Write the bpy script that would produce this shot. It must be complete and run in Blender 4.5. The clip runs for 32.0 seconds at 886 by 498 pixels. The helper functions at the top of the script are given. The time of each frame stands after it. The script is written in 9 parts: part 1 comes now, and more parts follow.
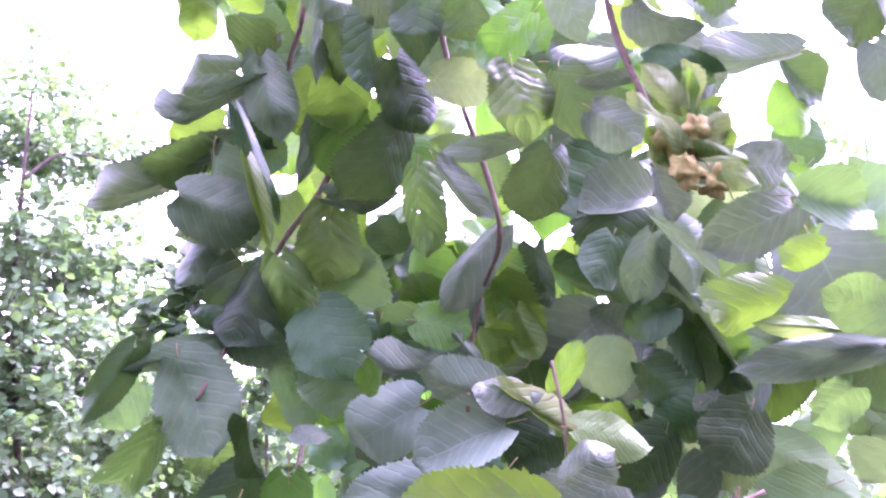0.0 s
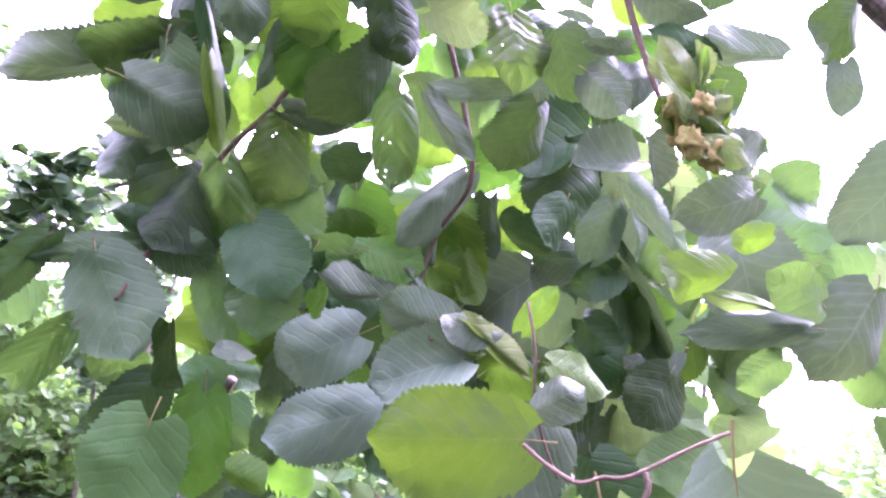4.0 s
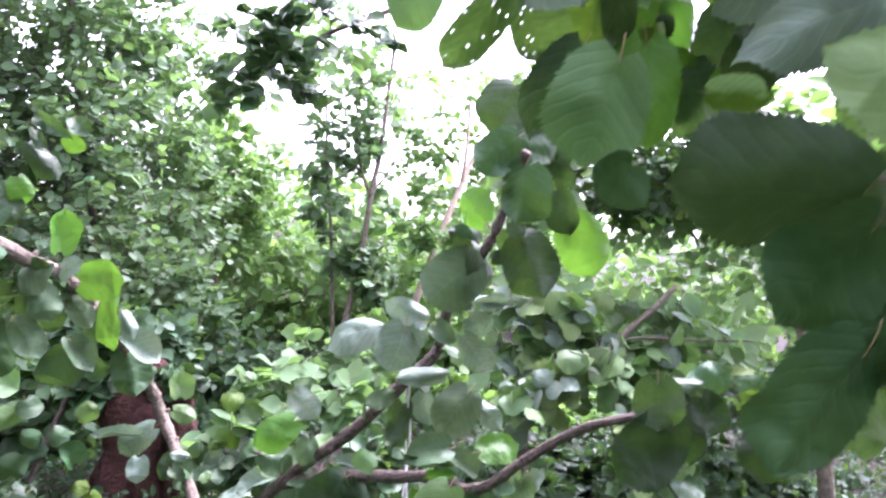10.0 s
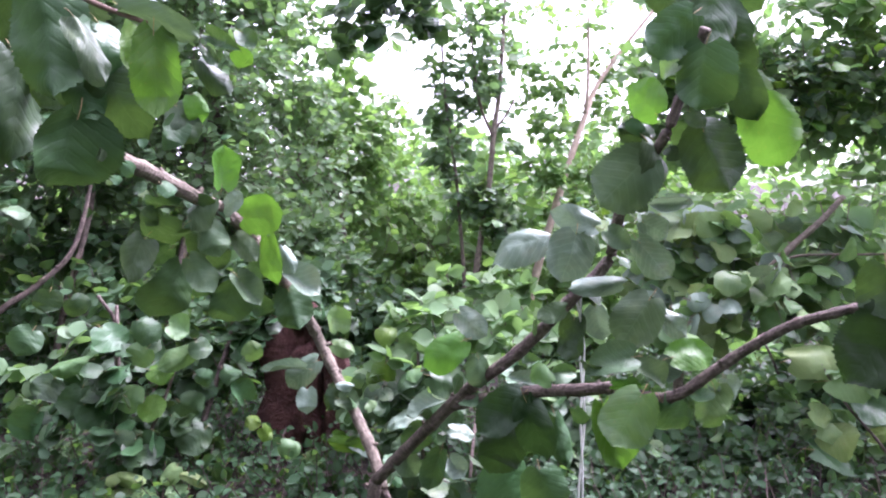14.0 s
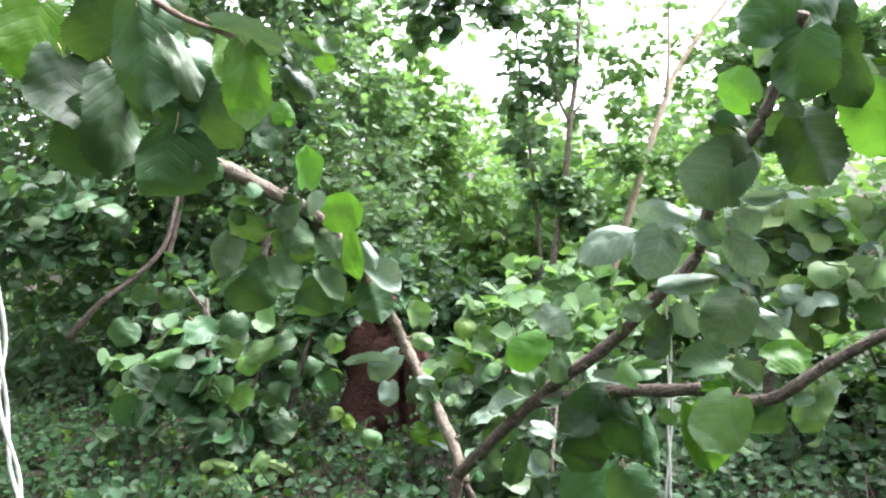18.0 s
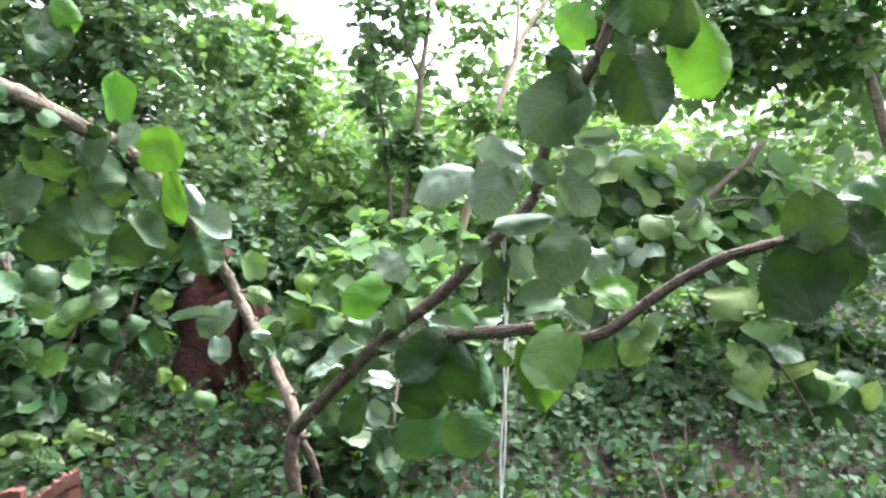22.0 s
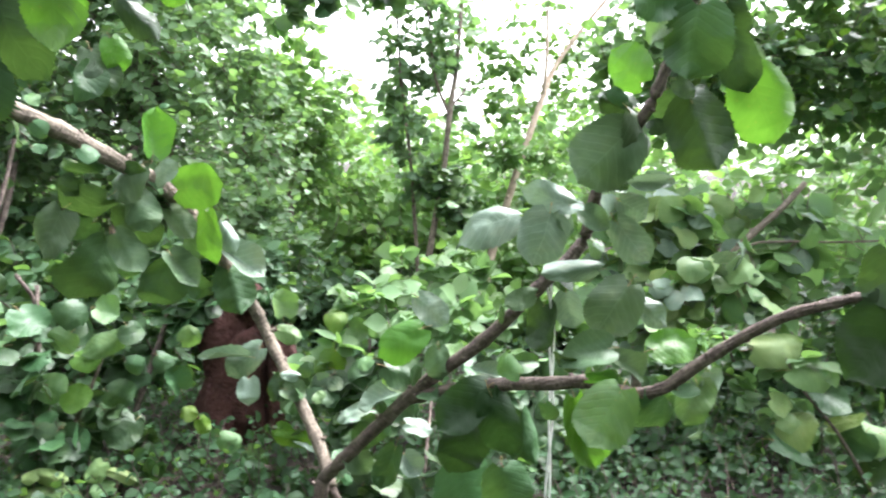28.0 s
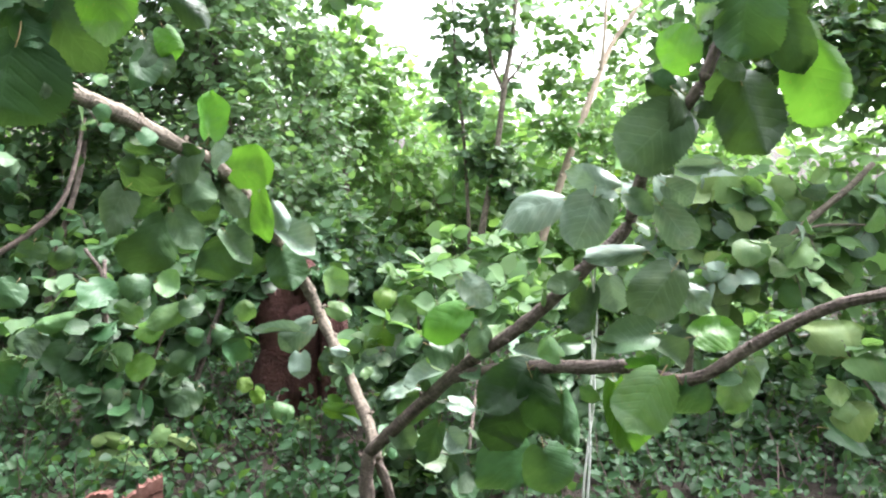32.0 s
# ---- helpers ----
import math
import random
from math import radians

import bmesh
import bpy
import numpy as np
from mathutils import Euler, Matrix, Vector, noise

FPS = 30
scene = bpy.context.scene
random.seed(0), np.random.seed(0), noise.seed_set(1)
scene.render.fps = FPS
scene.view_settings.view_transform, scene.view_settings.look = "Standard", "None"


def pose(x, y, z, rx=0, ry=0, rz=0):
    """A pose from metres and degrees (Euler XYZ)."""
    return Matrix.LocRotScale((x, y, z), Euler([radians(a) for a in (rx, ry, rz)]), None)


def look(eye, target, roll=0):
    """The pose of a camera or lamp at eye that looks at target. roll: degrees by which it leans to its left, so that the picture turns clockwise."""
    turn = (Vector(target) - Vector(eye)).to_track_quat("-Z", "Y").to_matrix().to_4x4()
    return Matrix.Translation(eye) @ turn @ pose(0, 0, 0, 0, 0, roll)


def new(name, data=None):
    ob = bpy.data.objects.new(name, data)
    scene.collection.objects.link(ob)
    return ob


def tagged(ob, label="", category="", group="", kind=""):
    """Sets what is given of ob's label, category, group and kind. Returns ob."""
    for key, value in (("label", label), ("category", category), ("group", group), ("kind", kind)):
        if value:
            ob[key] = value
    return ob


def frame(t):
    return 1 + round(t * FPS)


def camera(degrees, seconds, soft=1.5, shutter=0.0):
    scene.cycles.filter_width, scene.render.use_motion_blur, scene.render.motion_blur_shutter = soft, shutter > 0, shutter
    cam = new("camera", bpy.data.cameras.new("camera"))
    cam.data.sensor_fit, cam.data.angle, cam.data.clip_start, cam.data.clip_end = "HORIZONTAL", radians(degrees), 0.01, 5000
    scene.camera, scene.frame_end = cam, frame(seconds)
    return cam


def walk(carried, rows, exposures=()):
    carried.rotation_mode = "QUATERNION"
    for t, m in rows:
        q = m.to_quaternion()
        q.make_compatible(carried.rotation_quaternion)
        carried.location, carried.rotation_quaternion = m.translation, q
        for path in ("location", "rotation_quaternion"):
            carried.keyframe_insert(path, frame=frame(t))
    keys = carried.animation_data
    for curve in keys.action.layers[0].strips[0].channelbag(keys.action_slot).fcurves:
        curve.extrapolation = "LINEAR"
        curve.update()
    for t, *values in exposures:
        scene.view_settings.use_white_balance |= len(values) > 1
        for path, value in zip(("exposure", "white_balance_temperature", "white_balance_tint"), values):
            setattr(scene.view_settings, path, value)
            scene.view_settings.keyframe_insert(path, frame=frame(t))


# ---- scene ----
cam = camera(64.66, 32.0, soft=2.1, shutter=0.5)
# seconds, eye x, y, z, yaw, pitch, roll
ROWS = [
    (0.0, 0.0411, 0.2522, 1.5875, 5.19, 12.89, 3.53),
    (0.5, 0.0315, 0.2646, 1.5900, 5.71, 13.33, 6.87),
    (1.0, 0.0348, 0.2624, 1.5900, 3.59, 14.54, 6.79),
    (1.5, 0.0313, 0.2698, 1.5884, 1.95, 13.51, 6.67),
    (2.0, 0.0263, 0.2766, 1.5873, 1.98, 12.63, 7.11),
    (2.5, 0.0234, 0.2822, 1.5849, 2.02, 11.75, 7.51),
    (4.5, -0.0700, 0.2519, 1.5238, -9.38, 10.85, 9.89),
    (5.0, -0.0729, 0.2552, 1.4907, -10.07, 8.16, 9.16),
    (5.5, -0.0689, 0.2698, 1.4502, -8.57, 3.79, 9.15),
    (6.0, -0.0565, 0.2811, 1.4143, -5.53, 0.78, 7.17),
    (6.5, -0.0618, 0.2855, 1.3880, -0.73, -1.92, 5.58),
    (7.0, -0.1220, 0.2843, 1.3837, -3.01, -2.51, 6.74),
    (7.5, -0.1603, 0.2876, 1.3960, -2.89, -1.05, 8.65),
    (8.0, -0.1616, 0.2890, 1.4010, -0.98, -0.58, 7.89),
    (8.5, -0.1787, 0.2937, 1.3939, 2.06, -0.43, 7.67),
    (9.0, -0.2035, 0.2971, 1.3955, 4.24, -0.51, 7.69),
    (9.5, -0.2288, 0.2973, 1.3820, 4.94, -0.33, 7.34),
    (10.0, -0.2878, 0.3001, 1.3141, 5.13, -1.56, 4.71),
    (10.5, -0.3481, 0.3313, 1.2607, 6.40, -3.20, 2.78),
    (11.0, -0.3972, 0.3582, 1.2136, 8.17, -5.00, 0.96),
    (11.5, -0.4139, 0.3547, 1.2039, 9.26, -6.00, 1.66),
    (12.0, -0.4225, 0.3433, 1.2106, 10.12, -5.86, 2.46),
    (12.5, -0.4255, 0.3363, 1.2105, 11.52, -5.47, 1.91),
    (13.0, -0.4264, 0.3425, 1.2014, 13.02, -5.42, 1.09),
    (13.5, -0.4218, 0.3472, 1.2019, 13.96, -5.43, 0.31),
    (15.5, -0.4224, 0.3760, 1.1597, 12.33, -6.62, 0.35),
    (16.0, -0.4411, 0.4029, 1.1583, 10.60, -7.27, -0.56),
    (16.5, -0.4248, 0.3847, 1.1702, 9.63, -7.90, -1.01),
    (17.0, -0.3728, 0.3456, 1.1926, 12.22, -7.76, -0.29),
    (17.5, -0.3952, 0.3355, 1.2128, 16.77, -7.74, 0.56),
    (18.0, -0.4410, 0.3529, 1.2233, 19.95, -6.69, -0.86),
    (18.5, -0.4232, 0.3852, 1.2109, 14.46, -6.03, 0.43),
    (19.0, -0.3919, 0.4003, 1.2126, 8.30, -5.51, 2.02),
    (19.5, -0.3828, 0.3722, 1.2220, 6.51, -5.10, 2.46),
    (20.0, -0.3748, 0.3560, 1.2306, 7.96, -4.52, 2.81),
    (20.5, -0.3715, 0.3573, 1.2290, 9.51, -4.36, 1.72),
    (21.0, -0.3749, 0.3670, 1.2038, 10.17, -5.18, 2.08),
    (21.5, -0.3849, 0.3849, 1.1624, 10.93, -7.69, 0.71),
    (22.0, -0.4122, 0.4443, 1.1520, 8.21, -9.40, 0.93),
    (22.5, -0.4463, 0.5074, 1.1759, 5.71, -9.02, 3.53),
    (23.0, -0.4467, 0.5221, 1.1754, 3.75, -7.51, 4.75),
    (23.5, -0.4308, 0.5171, 1.1782, 6.75, -7.47, 4.62),
    (24.0, -0.4179, 0.4708, 1.2039, 8.74, -6.95, 4.53),
    (24.5, -0.4079, 0.4025, 1.2042, 10.94, -6.56, 2.73),
    (25.0, -0.3924, 0.3435, 1.2102, 13.62, -7.23, 3.14),
    (25.5, -0.3785, 0.3206, 1.2173, 14.27, -7.10, 2.58),
    (27.5, -0.4394, 0.4382, 1.1740, 13.56, -6.82, 0.30),
    (28.0, -0.4810, 0.4947, 1.1707, 9.66, -6.85, 1.71),
    (28.5, -0.4658, 0.4823, 1.1803, 7.64, -6.64, 3.56),
    (29.0, -0.4560, 0.4588, 1.1832, 10.86, -6.85, 3.09),
    (29.5, -0.4537, 0.4684, 1.1614, 13.12, -7.55, 1.26),
    (30.0, -0.4629, 0.5011, 1.1454, 12.08, -8.67, 1.21),
    (30.5, -0.4972, 0.5013, 1.1711, 14.28, -9.46, 1.34),
    (31.0, -0.4827, 0.4840, 1.1822, 16.26, -9.06, 1.42),
    (31.5, -0.4603, 0.4844, 1.1847, 15.36, -9.01, 2.14),
    (32.0, -0.4502, 0.4855, 1.1878, 14.27, -8.97, 1.77),
]


def heading(x, y, z, yaw, pitch, roll):
    a, b = radians(yaw), radians(pitch)
    return look((x, y, z), (x - math.sin(a) * math.cos(b), y + math.cos(a) * math.cos(b), z + math.sin(b)), roll)


SKY, SUN, SUN_UP, SUN_TURN = 0.15, 1.6, 58.0, 38.0
EXPOSURES = [(0.0, 4.05, 5450, 84), (3.0, 3.97, 5500, 74), (6.0, 3.85, 5650, 56), (8.0, 3.8, 5650, 52), (10.0, 3.3, 5700, 42), (12.0, 2.88, 5600, 47), (13.5, 2.88, 5600, 47), (15.5, 3.05, 6100, 16), (32.0, 3.2, 6100, 16)]

walk(cam, [(t, heading(*row)) for t, *row in ROWS], EXPOSURES)

# ---- daylight: a bright overcast sky and a soft high sun ----
world = bpy.data.worlds.new("overcast_sky")
scene.world = world
world.use_nodes = True
wn = world.node_tree.nodes
sky = wn.new("ShaderNodeTexSky")
sky.sky_type = "NISHITA"
sky.sun_disc = False
sky.sun_elevation, sky.sun_rotation = radians(SUN_UP), radians(SUN_TURN)
sky.air_density, sky.dust_density = 1.0, 3.0
grey = wn.new("ShaderNodeHueSaturation")
grey.inputs["Saturation"].default_value = 0.12
world.node_tree.links.new(sky.outputs[0], grey.inputs["Color"])
world.node_tree.links.new(grey.outputs[0], wn["Background"].inputs["Color"])
wn["Background"].inputs["Strength"].default_value = SKY
sun = new("sun", bpy.data.lights.new("sun", "SUN"))
sun.data.energy, sun.data.angle, sun.data.color = SUN, radians(25), (1.0, 0.96, 0.9)
sun.rotation_euler = (radians(90 - SUN_UP), 0, radians(180 - SUN_TURN))


# ---- materials ----
def nodes_of(name):
    m = bpy.data.materials.new(name)
    m.use_nodes = True
    nt = m.node_tree
    nt.nodes.clear()
    return m, nt, nt.nodes, nt.links


def node(nt, kind, **values):
    n = nt.nodes.new(kind)
    for key, value in values.items():
        if key in n.inputs:
            n.inputs[key].default_value = value
    return n


def math_node(nt, op, a, b=None):
    n = nt.nodes.new("ShaderNodeMath")
    n.operation = op
    for i, v in enumerate((a, b)):
        if v is None:
            continue
        if isinstance(v, (int, float)):
            n.inputs[i].default_value = v
        else:
            nt.links.new(v, n.inputs[i])
    return n.outputs[0]


def ramp(nt, fac, *stops):
    n = nt.nodes.new("ShaderNodeValToRGB")
    while len(n.color_ramp.elements) < len(stops):
        n.color_ramp.elements.new(0.5)
    for e, (p, c) in zip(n.color_ramp.elements, stops):
        e.position, e.color = p, (*c, 1)
    nt.links.new(fac, n.inputs[0])
    return n.outputs[0]


def blend(nt, fac, a, b, how="MIX"):
    n = nt.nodes.new("ShaderNodeMix")
    n.data_type, n.blend_type = "RGBA", how
    for i, v in ((0, fac), (6, a), (7, b)):
        if isinstance(v, (int, float)):
            n.inputs[i].default_value = v
        elif isinstance(v, tuple):
            n.inputs[i].default_value = (*v, 1)
        else:
            nt.links.new(v, n.inputs[i])
    return n.outputs[2]


def leaf_material(name, dark, light, through_colour, share, rough=0.5, per_island=False, veins=True, spots=0.0, ribs=0.11):
    """A thin leaf: a matt to glossy face, light that comes through it, veins and blotches."""
    m, nt, ns, ln = nodes_of(name)
    if per_island:
        rnd = ns.new("ShaderNodeNewGeometry").outputs["Random Per Island"]
    else:
        rnd = ns.new("ShaderNodeObjectInfo").outputs["Random"]
    coord = ns.new("ShaderNodeTexCoord")
    noise_in = coord.outputs["Object"] if per_island else coord.outputs["UV"]
    blot = node(nt, "ShaderNodeTexNoise", Scale=9.0 if per_island else 5.0, Detail=4.0, Roughness=0.6)
    ln.new(noise_in, blot.inputs["Vector"])
    fac = math_node(nt, "ADD", math_node(nt, "MULTIPLY", rnd, 0.6), math_node(nt, "MULTIPLY", blot.outputs[0], 0.6))
    colour = ramp(nt, fac, (0.2, dark), (0.95, light))
    if veins:
        place = ns.new("ShaderNodeVectorMath")
        ln.new(coord.outputs["UV"], place.inputs[0])
        ln.new(math_node(nt, "MULTIPLY", rnd, 37.0), place.inputs[1])
        broad = node(nt, "ShaderNodeTexNoise", Scale=2.2, Detail=2.0)
        ln.new(place.outputs[0], broad.inputs["Vector"])
        patch = node(nt, "ShaderNodeMapRange")
        for key, value in (("From Min", 0.5), ("From Max", 0.75), ("To Max", 0.3)):
            patch.inputs[key].default_value = value
        ln.new(broad.outputs[0], patch.inputs["Value"])
        colour = blend(nt, patch.outputs[0], colour, (light[0] * 1.5, light[1] * 1.25, light[2]))
    hue = node(nt, "ShaderNodeHueSaturation", Saturation=1.0, Value=1.0)
    ln.new(math_node(nt, "ADD", math_node(nt, "MULTIPLY", rnd, 0.05), 0.475), hue.inputs["Hue"])
    ln.new(colour, hue.inputs["Color"])
    colour = hue.outputs[0]
    height = blot.outputs[0]
    vein = None
    if veins:
        split = ns.new("ShaderNodeSeparateXYZ")
        ln.new(coord.outputs["UV"], split.inputs[0])
        u = math_node(nt, "ABSOLUTE", math_node(nt, "SUBTRACT", split.outputs[0], 0.5))
        bend = math_node(nt, "MULTIPLY", math_node(nt, "SUBTRACT", blot.outputs[0], 0.5), 0.10)
        along = math_node(nt, "ADD", math_node(nt, "SUBTRACT", split.outputs[1], math_node(nt, "MULTIPLY", u, 0.62)), bend)
        wave = math_node(nt, "COSINE", math_node(nt, "MULTIPLY", along, 2 * math.pi * 7))
        side = math_node(nt, "POWER", math_node(nt, "MULTIPLY", math_node(nt, "ADD", wave, 1.0), 0.5), 7.0)
        mid = math_node(nt, "LESS_THAN", u, 0.012)
        vein = math_node(nt, "MAXIMUM", math_node(nt, "MULTIPLY", side, 0.6), mid)
        fine = node(nt, "ShaderNodeTexVoronoi", Scale=42.0)
        fine.feature = "DISTANCE_TO_EDGE"
        ln.new(coord.outputs["UV"], fine.inputs["Vector"])
        colour = blend(nt, math_node(nt, "MULTIPLY", vein, ribs * 0.6), colour, tuple(min(1, c * 1.7 + 0.03) for c in light))
        height = math_node(nt, "SUBTRACT", math_node(nt, "ADD", math_node(nt, "MULTIPLY", blot.outputs[0], 0.5), math_node(nt, "MULTIPLY", fine.outputs[0], 0.25)), math_node(nt, "MULTIPLY", vein, 0.5))
    if spots:
        dots = node(nt, "ShaderNodeTexNoise", Scale=17.0, Detail=2.0)
        ln.new(coord.outputs["UV"], dots.inputs["Vector"])
        mask = math_node(nt, "MULTIPLY", math_node(nt, "GREATER_THAN", dots.outputs[0], 0.69), spots)
        colour = blend(nt, mask, colour, (0.20, 0.12, 0.04))
    bump = node(nt, "ShaderNodeBump", Strength=0.35 if veins else 0.15, Distance=0.004)
    ln.new(height, bump.inputs["Height"])
    face = node(nt, "ShaderNodeBsdfPrincipled", Roughness=rough)
    face.inputs["Specular IOR Level"].default_value = 0.26 if veins else 0.14
    ln.new(colour, face.inputs["Base Color"])
    ln.new(bump.outputs[0], face.inputs["Normal"])
    back = ns.new("ShaderNodeBsdfTranslucent")
    ln.new(blend(nt, 0.55, colour, through_colour), back.inputs["Color"])
    ln.new(bump.outputs[0], back.inputs["Normal"])
    mix = node(nt, "ShaderNodeMixShader", Fac=share)
    ln.new(face.outputs[0], mix.inputs[1])
    ln.new(back.outputs[0], mix.inputs[2])
    out = ns.new("ShaderNodeOutputMaterial")
    ln.new(mix.outputs[0], out.inputs[0])
    return m


def rough_material(name, a, b, c, scale=12.0, stretch=(1, 1, 1), rough=0.85, bump_size=0.006, fine=60.0, bark=False):
    """Bark, earth, brick: two scales of blotches with relief."""
    m, nt, ns, ln = nodes_of(name)
    coord = ns.new("ShaderNodeTexCoord")
    mapping = ns.new("ShaderNodeMapping")
    mapping.inputs["Scale"].default_value = stretch
    ln.new(coord.outputs["Object"], mapping.inputs[0])
    big = node(nt, "ShaderNodeTexNoise", Scale=scale, Detail=5.0, Roughness=0.65)
    small = node(nt, "ShaderNodeTexNoise", Scale=fine, Detail=4.0, Roughness=0.7)
    for n in (big, small):
        ln.new(mapping.outputs[0], n.inputs["Vector"])
    colour = ramp(nt, big.outputs[0], (0.3, a), (0.5, b), (0.72, c))
    colour = blend(nt, math_node(nt, "MULTIPLY", small.outputs[0], 0.5), colour, ramp(nt, small.outputs[0], (0.35, tuple(v * 0.45 for v in a)), (0.65, c)))
    height = math_node(nt, "ADD", big.outputs[0], math_node(nt, "MULTIPLY", small.outputs[0], 0.7))
    if bark:
        # ridges along the limb and rings across it
        skin = ns.new("ShaderNodeMapping")
        skin.inputs["Scale"].default_value = (9.0, 26.0, 1.0)
        ln.new(coord.outputs["UV"], skin.inputs[0])
        ridge = node(nt, "ShaderNodeTexNoise", Scale=1.0, Detail=4.0, Roughness=0.6)
        ln.new(skin.outputs[0], ridge.inputs["Vector"])
        rings = ns.new("ShaderNodeMapping")
        rings.inputs["Scale"].default_value = (2.0, 130.0, 1.0)
        ln.new(coord.outputs["UV"], rings.inputs[0])
        ring = node(nt, "ShaderNodeTexNoise", Scale=1.0, Detail=3.0)
        ln.new(rings.outputs[0], ring.inputs["Vector"])
        both = math_node(nt, "ADD", ridge.outputs[0], math_node(nt, "MULTIPLY", ring.outputs[0], 0.6))
        colour = blend(nt, 0.6, colour, ramp(nt, both, (0.62, tuple(v * 0.5 for v in a)), (0.8, b), (1.0, c)))
        height = math_node(nt, "ADD", height, math_node(nt, "MULTIPLY", both, 1.6))
    bump = node(nt, "ShaderNodeBump", Strength=0.8, Distance=bump_size)
    ln.new(height, bump.inputs["Height"])
    face = node(nt, "ShaderNodeBsdfPrincipled", Roughness=rough)
    face.inputs["Specular IOR Level"].default_value = 0.25
    ln.new(colour, face.inputs["Base Color"])
    ln.new(bump.outputs[0], face.inputs["Normal"])
    out = ns.new("ShaderNodeOutputMaterial")
    ln.new(face.outputs[0], out.inputs[0])
    return m


LIT = (0.20, 0.40, 0.05)
DULL = (0.15, 0.26, 0.06)
LEAF = {
    "g": leaf_material("hazel_leaf", (0.012, 0.034, 0.014), (0.046, 0.098, 0.036), LIT, 0.08, 0.44),
    "h": leaf_material("eaten_hazel_leaf", (0.035, 0.070, 0.018), (0.080, 0.135, 0.034), LIT, 0.25, 0.45, spots=0.6),
    # p: pale undersides, and sky sheen painted onto some upper faces
    "p": leaf_material("underside_and_sheen_leaf", (0.060, 0.092, 0.058), (0.135, 0.182, 0.122), DULL, 0.12, 0.44, ribs=0.28),
    "y": leaf_material("young_hazel_leaf", (0.044, 0.106, 0.013), (0.094, 0.180, 0.027), (0.21, 0.40, 0.02), 0.29, 0.42, spots=0.4),
    "v": leaf_material("vivid_hazel_leaf", (0.030, 0.092, 0.012), (0.074, 0.166, 0.022), (0.14, 0.35, 0.02), 0.28, 0.42, spots=0.3),
    "u": leaf_material("light_hazel_leaf", (0.048, 0.108, 0.034), (0.104, 0.182, 0.068), LIT, 0.24, 0.42, spots=0.3),
    "m": leaf_material("greyish_hazel_leaf", (0.034, 0.068, 0.030), (0.084, 0.132, 0.066), DULL, 0.12, 0.44, ribs=0.25),
    "k": leaf_material("yellow_green_leaf", (0.098, 0.160, 0.044), (0.170, 0.240, 0.084), (0.26, 0.40, 0.06), 0.32, 0.55, spots=0.4, ribs=0.3),
    "q": leaf_material("pale_hazel_leaf", (0.108, 0.180, 0.062), (0.180, 0.265, 0.104), (0.28, 0.42, 0.10), 0.25, 0.5, ribs=0.16),
    # s: sky sheen on upper faces, painted as a pale bluish base colour
    "s": leaf_material("sheen_painted_leaf", (0.098, 0.150, 0.106), (0.185, 0.250, 0.188), DULL, 0.12, 0.44, ribs=0.3),
    "w": leaf_material("dry_leaf_underside", (0.185, 0.222, 0.110), (0.262, 0.306, 0.162), (0.5, 0.58, 0.2), 0.3, 0.7, spots=0.3, ribs=0.22),
    # d: olive leaf, darkened in colour to hold shade from leaves above
    "d": leaf_material("shaded_olive_leaf", (0.007, 0.019, 0.006), (0.020, 0.043, 0.014), (0.10, 0.24, 0.03), 0.10, 0.5, ribs=0.1),
    "o": leaf_material("withered_leaf", (0.330, 0.130, 0.020), (0.480, 0.220, 0.040), (0.6, 0.3, 0.05), 0.3, 0.7, spots=0.8),
}
CROWN = {
    "mid": leaf_material("crown_leaves", (0.052, 0.104, 0.049), (0.172, 0.255, 0.138), LIT, 0.40, 0.40, per_island=True, veins=False),
    # deep: darker copy of the crown leaves, with shade put into the colour
    "deep": leaf_material("shade_darkened_leaves", (0.022, 0.050, 0.025), (0.068, 0.124, 0.060), LIT, 0.32, 0.42, per_island=True, veins=False),
    "light": leaf_material("light_green_leaves", (0.060, 0.130, 0.044), (0.145, 0.240, 0.086), (0.22, 0.42, 0.05), 0.46, 0.42, per_island=True, veins=False),
    "soft": leaf_material("soft_green_leaves", (0.078, 0.150, 0.066), (0.180, 0.270, 0.136), LIT, 0.46, 0.42, per_island=True, veins=False),
    # herb: albedo lowered to paint in the shade of an overhead canopy
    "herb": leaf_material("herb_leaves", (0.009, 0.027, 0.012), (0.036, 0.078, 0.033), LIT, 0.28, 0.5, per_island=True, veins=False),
}
BARK = rough_material("hazel_bark", (0.046, 0.033, 0.028), (0.096, 0.072, 0.059), (0.215, 0.172, 0.142), 26.0, (1, 1, 1), 0.75, 0.006, 120.0, True)
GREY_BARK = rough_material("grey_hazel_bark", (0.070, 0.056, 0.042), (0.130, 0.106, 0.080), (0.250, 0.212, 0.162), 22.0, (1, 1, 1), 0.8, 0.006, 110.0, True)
TWIG = rough_material("twig_bark", (0.090, 0.052, 0.040), (0.135, 0.085, 0.064), (0.200, 0.138, 0.098), 40.0, (1, 1, 1), 0.7, 0.002, 200.0)
PALE_BARK = rough_material("pale_bark", (0.180, 0.140, 0.095), (0.270, 0.215, 0.155), (0.360, 0.300, 0.220), 18.0, (1, 1, 1), 0.85, 0.004, 90.0)
STALK = rough_material("leaf_stalk", (0.170, 0.140, 0.050), (0.240, 0.190, 0.080), (0.300, 0.200, 0.110), 30.0, (1, 1, 1), 0.6, 0.001, 120.0)
